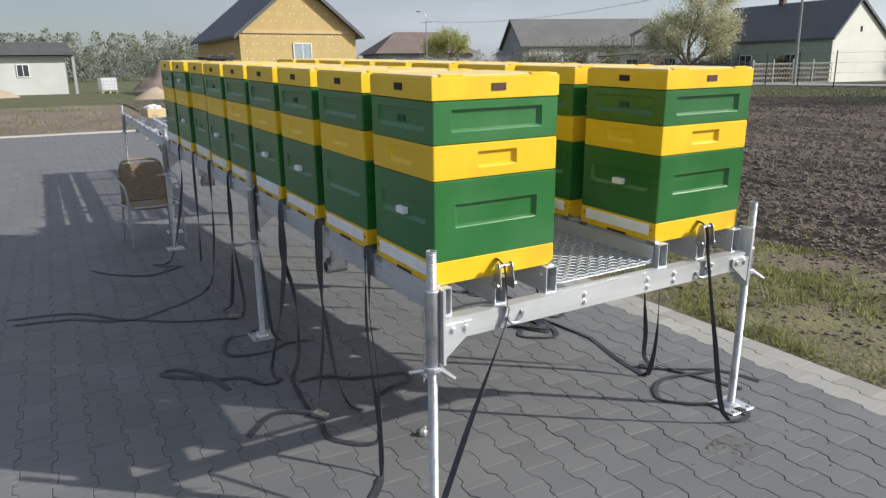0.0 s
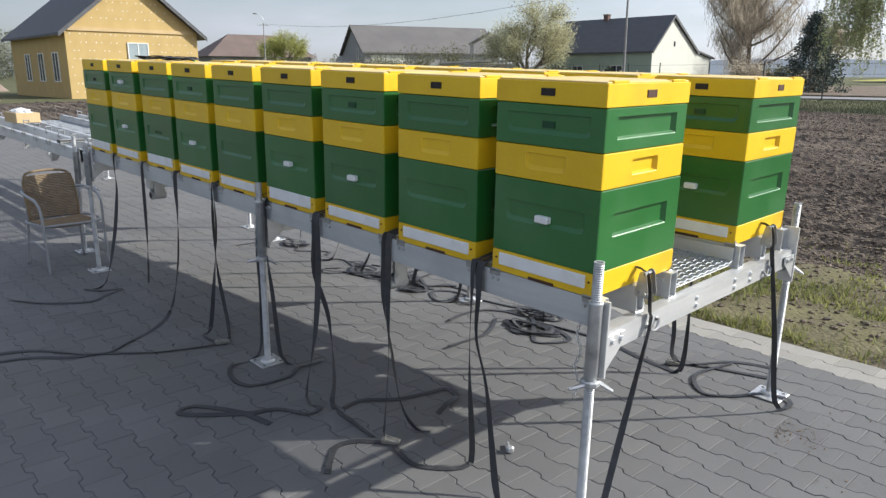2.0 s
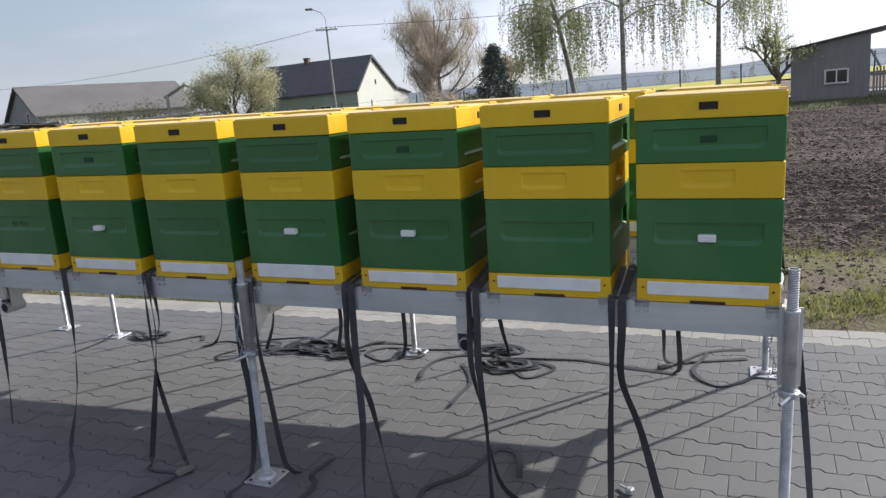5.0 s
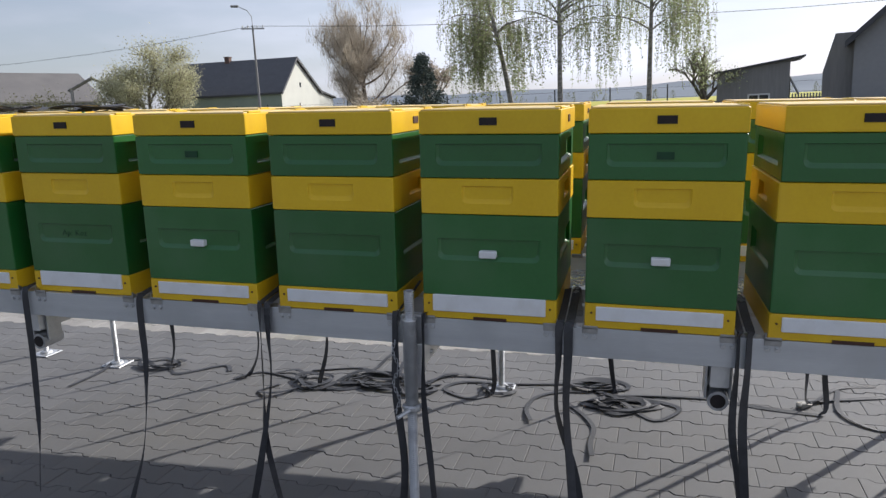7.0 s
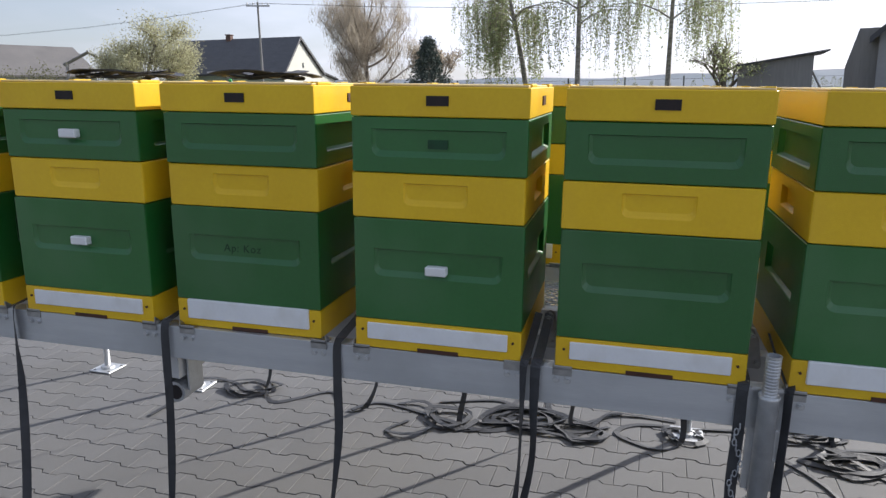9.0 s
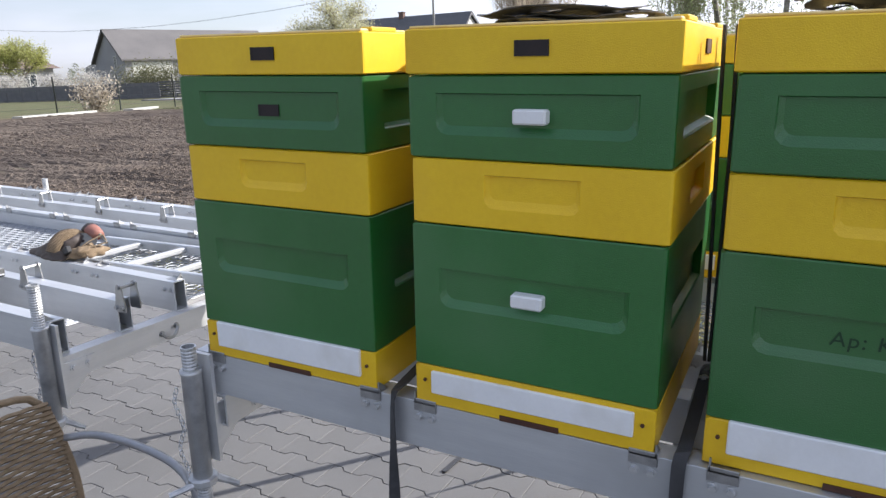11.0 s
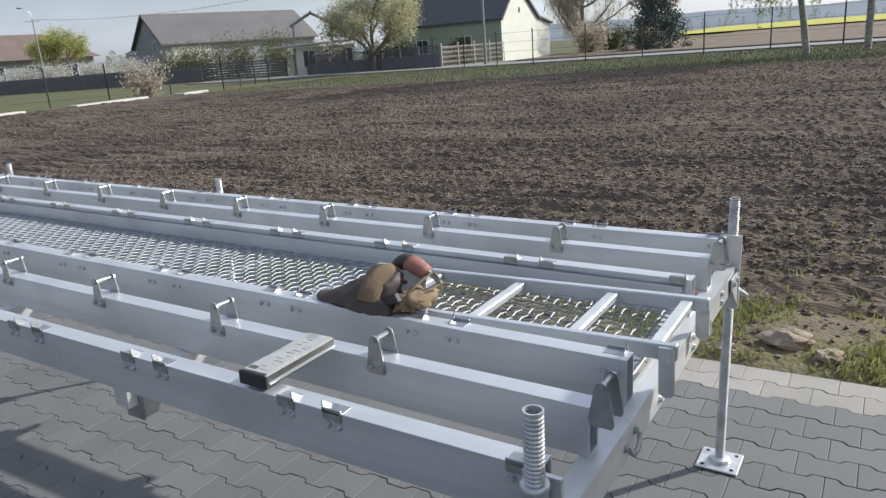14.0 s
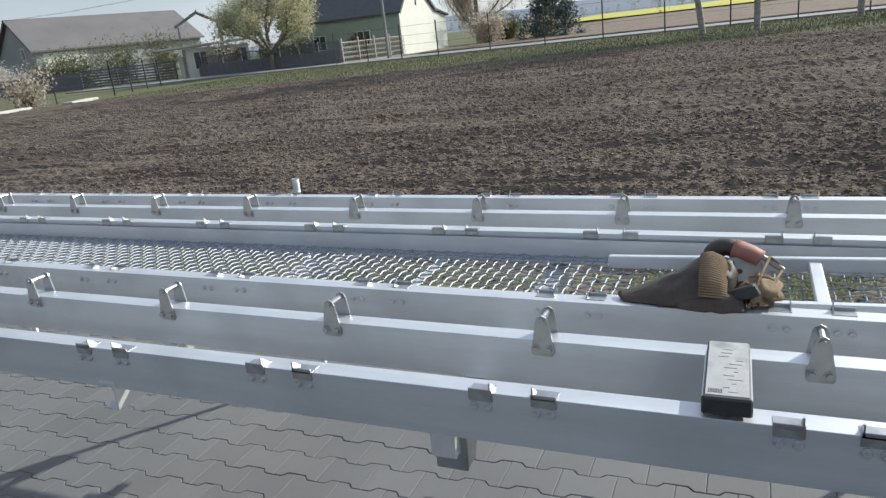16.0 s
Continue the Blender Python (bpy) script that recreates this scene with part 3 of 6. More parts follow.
def bee_hive(m):
    hive = empty("bee_hive", m, "stacked yellow and green painted beehive on the aluminium rails", "beehive", "hives on the platform")
    bm = bmesh.new()
    block(bm, 0, HD, 0, HW, 0.0, 0.080, 0.005)
    base = part("bottom_board", bm, YELLOW, hive, "yellow bottom board")
    base.matrix_basis = pose(0, 0, -0.010)
    bm = bmesh.new()
    cham(bm, -0.006, 0.004, 0.035, HW - 0.035, 0.026, 0.071, 0.002)
    part("entrance_strip", bm, WHITE, base, "white entrance strip closed for transport")
    bm = bmesh.new()
    box(bm, -0.0025, 0.006, HW * 0.5 - 0.06, HW * 0.5 + 0.05, -0.0005, 0.010)
    part("notch", bm, BROWNV, base, "dark notch under the entrance")
    for y in (0.021, HW - 0.021):
        bm = bmesh.new()
        tube(bm, [(-0.004, y, 0.05), (0.004, y, 0.05)], 0.0035, 6)
        part("screw", bm, BROWNV, base)
    bm = bmesh.new()
    block(bm, 0, HD, 0, HW, 0.0710, 0.3420, 0.006, (0.048, 0.386, 0.117, 0.190, 0.008, 0.010), (0.075, 0.415, 0.108, 0.188, 0.014, 0.016))
    part("brood_box", bm, GREEN, hive, "green brood box with recessed grips")
    bm = bmesh.new()
    block(bm, 0, HD, 0, HW, 0.3440, 0.4585, 0.006, (0.132, 0.298, 0.032, 0.089, 0.006, 0.008), (0.165, 0.325, 0.031, 0.085, 0.014, 0.010))
    part("yellow_super", bm, YELLOW, hive, "yellow honey super with a recessed grip")
    bm = bmesh.new()
    block(bm, 0, HD, 0, HW, 0.4605, 0.5975, 0.006, (0.047, 0.387, 0.037, 0.106, 0.007, 0.010), (0.062, 0.430, 0.036, 0.108, 0.014, 0.016))
    part("green_super", bm, GREEN, hive, "green honey super with recessed grips")
    bm = bmesh.new()
    block(bm, -0.002, HD + 0.002, -0.002, HW + 0.002, 0.5995, 0.672, 0.005)
    roof = part("roof", bm, YELLOW, hive, "yellow flat roof")
    bm = bmesh.new()
    cham(bm, 0.004, HD - 0.004, 0.004, HW - 0.004, 0.6715, 0.677, 0.002)
    part("roof_panel", bm, LIDTOP, roof, "yellow roof panel, paled by painted glare")
    for x in (0.03, HD - 0.12):
        bm = bmesh.new()
        cham(bm, x, x + 0.085, -0.001, 0.022, 0.6715, 0.6805, 0.002)
        part("lug", bm, YELLOW, roof)
    vent(roof, -0.003, HW / 2, 0.638)
    vent(roof, HD / 2, -0.0032, 0.638, "x", m=BROWNV)
    return hive


first = bee_hive(M1 @ pose(0, 0.007, 0))
hives = {}
for r in range(2):
    for k in range(9):
        rnd = random.Random(100 + 9 * r + k)
        m = M1 @ pose(1.035 * r + rnd.uniform(-0.002, 0.002), 0.007 + PITCH * k + rnd.uniform(-0.003, 0.003), 0, 0, 0, rnd.uniform(-0.25, 0.25))
        hives[r, k] = first if (r, k) == (0, 0) else copy_thing(first, m)
hives[0, 0].matrix_world = M1 @ pose(0, 0.007, 0)
hives[0, 6].matrix_world = M1 @ pose(0.018, 0.025 + PITCH * 6, 0, 0, 0, 0.3)
for key in ((0, 0), (0, 2), (0, 3), (0, 5), (0, 7), (1, 0), (1, 3), (1, 6)):
    chip(hives[key], HW / 2, 0.214)
    tagged(hives[key], "stacked yellow and green beehive with a white entrance plug")
chip(hives[0, 7], HW / 2, 0.533, "upper_plug")
for ob in hives[0, 7].children:
    if ob.name.startswith("entrance_plug"):
        ob.matrix_basis = pose(0, 0, 0.011)
for key in ((0, 0), (0, 2), (0, 5), (0, 8), (1, 0)):
    vent(hives[key], 0.0042, HW / 2, 0.533, name="upper_vent", w=0.046, h=0.022, m=BLACK if key == (0, 8) else SLOTG)
for key in ((0, 8), (0, 6), (0, 3), (1, 2), (1, 5)):
    for ob in hives[key].children_recursive:
        if ob.name.startswith("entrance_strip"):
            ob.matrix_basis = pose(-0.001, 0, -0.008) @ Matrix.Diagonal((1, 1, 1.27, 1))
# the sections of a stack never sit quite true
rnd = random.Random(515)
for key, hive in hives.items():
    for ob in hive.children:
        if ob.name.split(".")[0] in ("yellow_super", "green_super", "roof"):
            ob.matrix_basis = pose(rnd.uniform(-0.0025, 0.0025), rnd.uniform(-0.0025, 0.0025), 0.0) @ pose(HD / 2, HW / 2, 0, 0, 0, rnd.uniform(-0.3, 0.3)) @ pose(-HD / 2, -HW / 2, 0)
# pencilled words on one brood box
ink = bpy.data.curves.new("writing", "FONT")
ink.body, ink.size, ink.extrude = "Ap: Koz", 0.031, 0.0004
ink.shear, ink.space_character = 0.08, 1.12
tmp = new("writing", ink)
bpy.context.view_layer.update()
me = bpy.data.meshes.new_from_object(tmp.evaluated_get(bpy.context.evaluated_depsgraph_get()))
bpy.data.objects.remove(tmp)
me.materials.append(INK)
writing = new("writing", me)
writing["kind"] = "stuff"
writing.parent = hives[0, 6]
writing.matrix_basis = pose(0.0073, 0.290, 0.218, 90, 0, -90)
tagged(writing, "faint marker writing")
tagged(hives[0, 6], "stacked yellow and green beehive with faint marker writing")


# ---- the aluminium platforms ----
RAILS = (0.0, 0.2275, 0.455, 1.035, 1.2625, 1.49)
LEN = 4.80


def rail_mesh(top):
    """An open rectangular tube, 50 mm wide."""
    bm = bmesh.new()
    o, i = [(0.001, -0.11), (0.049, -0.11), (0.05, -0.109), (0.05, top - 0.001), (0.049, top), (0.001, top), (0.0, top - 0.001), (0.0, -0.109)], []
    i = [(0.005, -0.106), (0.045, -0.106), (0.046, -0.105), (0.046, top - 0.005), (0.045, top - 0.004), (0.005, top - 0.004), (0.004, top - 0.005), (0.004, -0.105)]
    rings = [[bm.verts.new((p, y, q)) for p, q in s] for s, y in ((i, 0.0), (o, 0.0), (o, LEN), (i, LEN))]
    for a, b in zip(rings, rings[1:] + rings[:1]):
        for k in range(8):
            bm.faces.new((a[k], a[(k + 1) % 8], b[(k + 1) % 8], b[k]))
    return bm


def bolt(bm, x, y, z, axis, s=1, r=0.007):
    """A washer and a hexagon head."""
    for rr, d0, d1 in ((r * 1.5, 0, 0.0018), (r, 0.0018, 0.009)):
        k = 10 if rr > r else 6
        poly = [(rr * math.cos(2 * math.pi * j / k), rr * math.sin(2 * math.pi * j / k)) for j in range(k)]
        if axis == "x":
            prism(bm, [(y + p, z + q) for p, q in poly], "x", x + s * d0, x + s * d1)
        else:
            prism(bm, [(x + p, z + q) for p, q in poly], "y", y + s * d0, y + s * d1)


def clip_mesh(side):
    """An angle clip that keeps a hive's corner in place; side -1 faces outwards to -x."""
    bm = bmesh.new()
    x = -0.004 if side < 0 else 0.05
    cham(bm, x, x + 0.004, -0.024, 0.024, -0.018, 0.008, 0.001)
    box(bm, -0.004 if side < 0 else 0.02, 0.03 if side < 0 else 0.054, -0.024, 0.024, -0.0018, 0.0012)
    poly = [(x, 0.0), (x + (0.03 if side < 0 else -0.026), 0.0), (x + (0.004 if side < 0 else 0.0), 0.022), (x, 0.022)]
    prism(bm, poly, "y", 0.019, 0.022)
    return bm


def hook_plate(bm, x):
    pts = [(-0.021, -0.034), (0.021, -0.034), (0.025, -0.028), (0.025, -0.016), (0.014, 0.046), (0.010, 0.055), (0.0, 0.060), (-0.010, 0.055), (-0.014, 0.046), (-0.025, -0.016), (-0.025, -0.028)]
    prism(bm, pts, "x", x, x + 0.004)


def hook_mesh():
    """Two tapered cheeks with a pin across: a strap ratchet's anchor on the middle rail."""
    bm = bmesh.new()
    hook_plate(bm, -0.0045)
    hook_plate(bm, 0.0505)
    tube(bm, [(-0.010, 0, 0.048), (0.062, 0, 0.048)], 0.0065, 8)
    for y in (-0.015, 0.015):
        bolt(bm, -0.0045, y, -0.018, "x", -1)
        bolt(bm, 0.0545, y, -0.018, "x", 1)
    return bm


def jack_leg(parent, u, v, down, top, sleeve=(-0.28, 0.02), chain=True, out=-1):
    """A screw jack: sleeve on the frame, threaded spindle, foot plate; down and top are the heights of foot and spindle."""
    bm = bmesh.new()
    r = 0.0225
    lathe(bm, [(r, sleeve[0]), (r, sleeve[1] - 0.012), (r + 0.002, sleeve[1] - 0.008), (r + 0.002, sleeve[1]), (r - 0.004, sleeve[1])], 16, (u, v, 0))
    leg = part("jack_leg", bm, ZINC, parent, "galvanised screw jack leg", True)
    bm = bmesh.new()
    n = int((top - down) / 0.0078)
    prof, z = [], down + 0.012
    for i in range(n):
        prof += [(0.0156, z), (0.0174, z + 0.0025), (0.0174, z + 0.0052)]
        z += (top - down - 0.012) / n
    prof += [(0.0174, top), (0.0142, top), (0.0142, top - 0.05)]
    lathe(bm, prof, 14, (u, v, 0))
    part("spindle", bm, ZINC, leg, "threaded steel spindle")
    bm = bmesh.new()
    cham(bm, u - 0.075, u + 0.075, v - 0.075, v + 0.075, down, down + 0.007, 0.003)
    lathe(bm, [(0.042, down + 0.007), (0.036, down + 0.020), (0.024, down + 0.024)], 12, (u, v, 0))
    foot = part("foot_plate", bm, ZINC, leg, "square galvanised foot plate")
    for a in (-0.052, 0.052):
        for b in (-0.052, 0.052):
            bm = bmesh.new()
            lathe(bm, [(0.008, down + 0.0072), (0.008, down + 0.0079)], 8, (u + a, v + b, 0))
            part("bolt_hole", bm, BLACK, foot)
    bm = bmesh.new()
    zb = sleeve[0]
    lathe(bm, [(0.030, zb - 0.022), (0.034, zb - 0.016), (0.034, zb - 0.004), (0.028, zb)], 10, (u, v, 0))
    tube(bm, [(u - 0.03, v, zb - 0.012), (u - 0.075, v + 0.03, zb - 0.022)], 0.007, 6)
    tube(bm, [(u + 0.02, v - 0.02, zb - 0.012), (u + 0.06, v - 0.05, zb - 0.045)], 0.010, 6, r1=0.006)
    part("wing_nut", bm, ZINC, leg, "cast wing nut")
    # bracket that carries the sleeve
    bm = bmesh.new()
    s = 1 if out < 0 else -1
    box(bm, min(u + s * 0.024, u + s * 0.034), max(u + s * 0.024, u + s * 0.034), v - 0.035, v + 0.035, -0.27, -0.005)
    prism(bm, [(u + s * 0.034, -0.25), (u + s * 0.14, -0.165), (u + s * 0.14, -0.13), (u + s * 0.034, -0.13)], "y", v - 0.031, v - 0.025)
    bolt(bm, u + s * 0.065, v - 0.031, -0.15, "y", -1, 0.009)
    bolt(bm, u + s * 0.115, v - 0.031, -0.15, "y", -1, 0.009)
    part("bracket", bm, ALUX, leg, "aluminium bracket plate")
    if chain:
        bm = bmesh.new()
        z = -0.10
        for i in range(20):
            a = i * 1.57
            dx, dy = 0.0048 * math.cos(a), 0.0048 * math.sin(a)
            y = v + 0.055 + 0.01 * math.sin(i * 0.7)
            ring = [(u + dx * math.cos(t) - 0.0, y + dy * math.cos(t), z - 0.009 * math.sin(t)) for t in np.linspace(0, 2 * math.pi, 9)]
            tube(bm, ring, 0.0016, 4, False)
            z -= 0.0135
        part("chain", bm, ZINC, leg, "short steel safety chain")
    return leg


def grating(u0, u1, v0, v1, z, cell=0.034):
    """Crimped wire grating: wavy wires over and under each other."""
    verts, faces = [], []
    nu, nv = round((u1 - u0) / cell), round((v1 - v0) / cell)

    def wire(way, across):
        q, n = len(verts), len(way)
        for x, y, w in way:
            for p, h in ((0.0022, 0), (0, 0.0027), (-0.0022, 0), (0, -0.0027)):
                verts.append((x + p * across[0], y + p * across[1], w + h))
        faces.extend((q + 4 * i + k, q + 4 * i + (k + 1) % 4, q + 4 * i + 4 + (k + 1) % 4, q + 4 * i + 4 + k) for i in range(n - 1) for k in range(4))
    for i in range(nu + 1):
        u = u0 + (u1 - u0) * i / nu
        wire([(u, v0 + (v1 - v0) * j / nv, z + (0.0034 if (i + j) % 2 else -0.0034)) for j in range(nv + 1)], (1, 0))
    for j in range(nv + 1):
        v = v0 + (v1 - v0) * j / nv
        wire([(u0 + (u1 - u0) * i / nu, v, z - (0.0034 if (i + j) % 2 else -0.0034)) for i in range(nu + 1)], (0, 1))
    return verts, faces


def platform(m, pitch, legs, label, hooks_from, sockets=(1.08, 3.70), tubes=True, top=-0.012, sag=0.0):
    plat = empty("loading_platform", m, label, "platform", "aluminium hive platforms")
    for i, u in enumerate(RAILS):
        rail = part("rail", rail_mesh(top), ALU, plat, "long aluminium box rail")
        rail.matrix_basis = pose(u, -0.02, 0, 0 if i else -sag)
    clip_m, clip_p, hook, head = None, None, None, None
    for i, u in enumerate(RAILS):
        if i in (1, 4):
            for g in range(0, 10):
                v = hooks_from + pitch * g
                if hook is None:
                    ob = hook = part("strap_anchor", hook_mesh(), STEEL, plat, "strap anchor with two cheeks and a pin")
                else:
                    ob = new("strap_anchor", hook.data)
                    ob.parent = plat
                    tagged(ob, "strap anchor with two cheeks and a pin")
                ob.matrix_basis = pose(u, v, top)
        else:
            for g in range(0, 10):
                for s in (-1, 1):
                    v = hooks_from + pitch * g + s * 0.062
                    if not -0.01 < v < LEN - 0.05:
                        continue
                    low = i in (0, 3)
                    src = clip_m if low else clip_p
                    if src is None:
                        ob = part("clip", clip_mesh(-1 if low else 1), STEEL, plat, "bolted angle clip")
                        if low:
                            clip_m = ob
                        else:
                            clip_p = ob
                    else:
                        ob = new("clip", src.data)
                        ob.parent = plat
                        tagged(ob, "bolted angle clip")
                    ob.matrix_basis = pose(u, v, top - (0 if i else v * math.tan(radians(sag)))) @ Matrix.Diagonal((1, -s, 1, 1))
                    for y in (-0.014, 0.014):
                        if head is None:
                            bm = bmesh.new()
                            bolt(bm, 0.0, 0.0, 0.0, "x", -1, 0.0064)
                            b = part("bolt", bm, ZINC, ob)
                            head = b.data
                        else:
                            b = new("bolt", head)
                            b.parent = ob
                        b.matrix_basis = pose(-0.0005, y, -0.030)
    for v in (-0.05, 2.06, 4.70):
        bm = bmesh.new()
        prism(bm, [(0, 0), (0.05, 0), (0.05, -0.006), (0.006, -0.006), (0.006, -0.072), (0.05, -0.072), (0.05, -0.078), (0, -0.078)], "x", -0.005, 1.57)
        bmesh.ops.translate(bm, verts=bm.verts, vec=(0, v, -0.1105))
        for x in (0.085, 0.62, 0.95, 1.10, 1.33):
            for z in (-0.135, -0.165):
                bolt(bm, x, v, z, "y", -1, 0.008)
        beam = part("crossbeam", bm, ALUX, plat, "bolted aluminium channel beam")
        if v < 0:
            for u in (0.29, 1.26) if tubes else (0.39, 1.08):
                bm = bmesh.new()
                tube(bm, spline([(u - 0.030, v - 0.008, -0.158), (u - 0.022, v - 0.014, -0.170), (u, v - 0.016, -0.174), (u + 0.020, v - 0.014, -0.164), (u + 0.032, v - 0.010, -0.146)], 0.006), 0.0055, 7)
                bolt(bm, u - 0.030, v, -0.156, "y", -1, 0.007)
                bolt(bm, u + 0.032, v, -0.144, "y", -1, 0.007)
                part("tie_hook", bm, STEEL, beam, "small bent steel tie hook")
    for v in sockets:
        bm = bmesh.new()
        prism(bm, [(0.0, -0.112), (0.055, -0.112), (0.055, -0.185), (0.0, -0.185)], "x", 0.02, 1.52)
        bmesh.ops.translate(bm, verts=bm.verts, vec=(0, v, 0))
        part("crossbeam", bm, ALUX, plat)
        for u in (0.06, 1.40):
            if not tubes:
                bm = bmesh.new()
                cham(bm, u - 0.012, u - 0.006, v - 0.012, v + 0.060, -0.232, -0.108, 0.002)
                prism(bm, [(u - 0.006, -0.112), (u + 0.085, -0.112), (u + 0.085, -0.135), (u + 0.03, -0.225), (u - 0.006, -0.225)], "y", v - 0.012, v - 0.007)
                # darker steel than the sockets, painting in the bracket's shade
                bracket = part("leg_bracket", bm, STEEL, plat, "folded plate bracket for a leg")
                for dy, dz in ((0.012, -0.135), (0.030, -0.172)):
                    bm = bmesh.new()
                    lathe(bm, [(0.006, -0.0004), (0.006, 0.0004)], 8)
                    bmesh.ops.transform(bm, matrix=pose(u - 0.0126, v + dy, dz, 0, 90, 0), verts=bm.verts)
                    part("bolt_hole", bm, FRAMEW, bracket)
                continue
            bm = bmesh.new()
            for a, b in ((-0.012, -0.006), (0.062, 0.068)):
                box(bm, u - 0.01, u + 0.06, v + a, v + b, -0.235, -0.112)
            box(bm, u + 0.052, u + 0.058, v - 0.006, v + 0.062, -0.235, -0.112)
            ring = bmesh.new()
            lathe(ring, [(0.027, -0.05), (0.032, -0.05), (0.032, 0.05), (0.027, 0.05)], 16)
            add(bm, ring, pose(u + 0.025, v + 0.028, -0.238, 0, 90, 0))
            socket = part("leg_socket", bm, ZINC, plat, "empty steel leg socket")
            # the ring is capped; a black disc paints in the dark of its hollow
            bm = bmesh.new()
            lathe(bm, [(0.0235, -0.0512), (0.0235, -0.0505)], 14)
            bmesh.ops.transform(bm, matrix=pose(u + 0.025, v + 0.028, -0.238, 0, 90, 0), verts=bm.verts)
            part("bore", bm, BLACK, socket, "black disc standing in for the shaded bore")
    for u, s in ((0.512, 1), (1.022, -1)):
        bm = bmesh.new()
        prism(bm, [(u, -0.02), (u + s * 0.004, -0.02), (u + s * 0.004, -0.088), (u + s * 0.035, -0.088), (u + s * 0.035, -0.092), (u, -0.092)], "y", 0.0, LEN - 0.05)
        part("walkway_edge", bm, ALU, plat, "angle bar along the walkway")
    vs, fs = grating(0.518, 1.018, 0.0, LEN - 0.06, -0.078, 0.028 if tubes else 0.034)
    tagged(raw("grating", vs, fs, MESHW, plat), "woven steel grating of the walkway")
    for v in (0.0, 1.55, 3.15):
        bm = bmesh.new()
        box(bm, 0.516, 1.019, v, v + 0.03, -0.092, -0.0875)
        part("grating_bar", bm, ALUX, plat)
    for u, v, down, top, low, chain in legs:
        jack_leg(plat, u, v, down, top, low, chain, -1 if u < 0.5 else 1)
    return plat


def foot(m, u, v):
    """The height of the paving below a leg, in the platform's own frame."""
    p = m @ Vector((u, v, 0))
    n = (m.to_3x3() @ Vector((0, 0, 1)))
    return -(p.z - 0.002) / n.z


LEGS1 = [(-0.031, -0.026, foot(M1, -0.031, -0.026), 0.128, (-0.275, -0.004), True), (1.596, -0.03, foot(M1, 1.596, -0.03), 0.105, (-0.20, -0.10), False),
         (-0.024, 2.10, foot(M1, -0.024, 2.10), 0.085, (-0.32, -0.012), True), (1.60, 2.09, foot(M1, 1.60, 2.09), 0.07, (-0.20, -0.09), False),
         (-0.050, 4.75, foot(M1, -0.05, 4.75), 0.02, (-0.30, -0.035), True), (1.60, 4.75, foot(M1, 1.60, 4.75), 0.07, (-0.20, -0.09), False)]
LEGS2 = [(-0.031, -0.026, foot(M2, -0.031, -0.026), 0.125, (-0.30, -0.005), True), (1.596, -0.03, foot(M2, 1.596, -0.03), 0.118, (-0.20, -0.10), False),
         (1.60, 2.58, foot(M2, 1.60, 2.58), 0.06, (-0.20, -0.09), False), (1.60, 4.72, foot(M2, 1.60, 4.72), 0.06, (-0.20, -0.09), False), (-0.031, 4.72, foot(M2, -0.031, 4.72), 0.12, (-0.30, -0.01), True)]
platform(M1, PITCH, LEGS1, "long aluminium hive platform on screw jack legs, fully loaded", -0.0375)
deck = platform(M2, 0.530, LEGS2, "empty aluminium hive platform on screw jack legs", -0.045, (1.15, 3.70), False, -0.002, 0.45)

# a short ladder laid into the empty platform's walkway
lad = empty("ladder", M2 @ pose(0, 0, 0.032, -1.55), "short aluminium access ladder lying in the walkway", "ladder")
for u in (0.585, 0.915):
    bm = bmesh.new()
    cham(bm, u - 0.012, u + 0.012, -0.094, 1.0, -0.076, -0.038, 0.003)
    part("ladder_rail", bm, ALU, lad, "flat aluminium side rail")
for v in (-0.055, 0.148, 0.436, 0.728):
    bm = bmesh.new()
    cham(bm, 0.597, 0.903, v, v + 0.031, -0.066, -0.046, 0.003)
    part("rung", bm, ALUX, lad, "pale aluminium rung")
for u in (0.569, 0.931):
    bm = bmesh.new()
    low = [(-0.074 + 0.018 * math.cos(t), -0.150 + 0.016 * math.sin(t)) for t in np.linspace(0, -math.pi, 9)]
    prism(bm, low + [(-0.092, -0.050), (-0.086, -0.042), (-0.056, -0.042)], "x", u - 0.003, u + 0.003)
    bolt(bm, u - 0.003, -0.074, -0.075, "x", -1, 0.006)
    part("hook_plate", bm, ALUX, lad, "rounded grey hook plate")

# ---- straps ----
def webbing(bm, ctrl, width=0.03, twist=0.0, lift=0.0):
    """A flat strap along points; flat on the ground, upright faces where it hangs."""
    pts = spline(ctrl)
    prev = None
    k = len(pts)
    for i, p in enumerate(pts):
        t = (pts[min(i + 1, k - 1)] - pts[max(i - 1, 0)]).normalized()
        h = min(1.0, abs(t.z) * 1.3)
        ref = Vector((h, 0.0, 1 - h)).normalized()
        w = t.cross(ref)
        w = (w.normalized() if w.length > 1e-4 else Vector((0, 1, 0)))
        if prev and w.dot(prev[0]) < 0:
            w = -w
        a = twist * math.sin(i * 0.17 + ctrl[0][1] * 9) * (1.0 if h > 0.5 else 0.25)
        n = t.cross(w).normalized()
        w = w * math.cos(a) + n * math.sin(a)
        n = t.cross(w).normalized()
        hw = w * width / 2
        ring = [bm.verts.new(p + hw + n * 0.001), bm.verts.new(p - hw + n * 0.001), bm.verts.new(p - hw - n * 0.001), bm.verts.new(p + hw - n * 0.001)]
        if prev:
            for j in range(4):
                bm.faces.new((prev[1][j], prev[1][(j + 1) % 4], ring[(j + 1) % 4], ring[j]))
        else:
            bm.faces.new(ring)
        prev = (w, ring)
    bm.faces.new(prev[1])


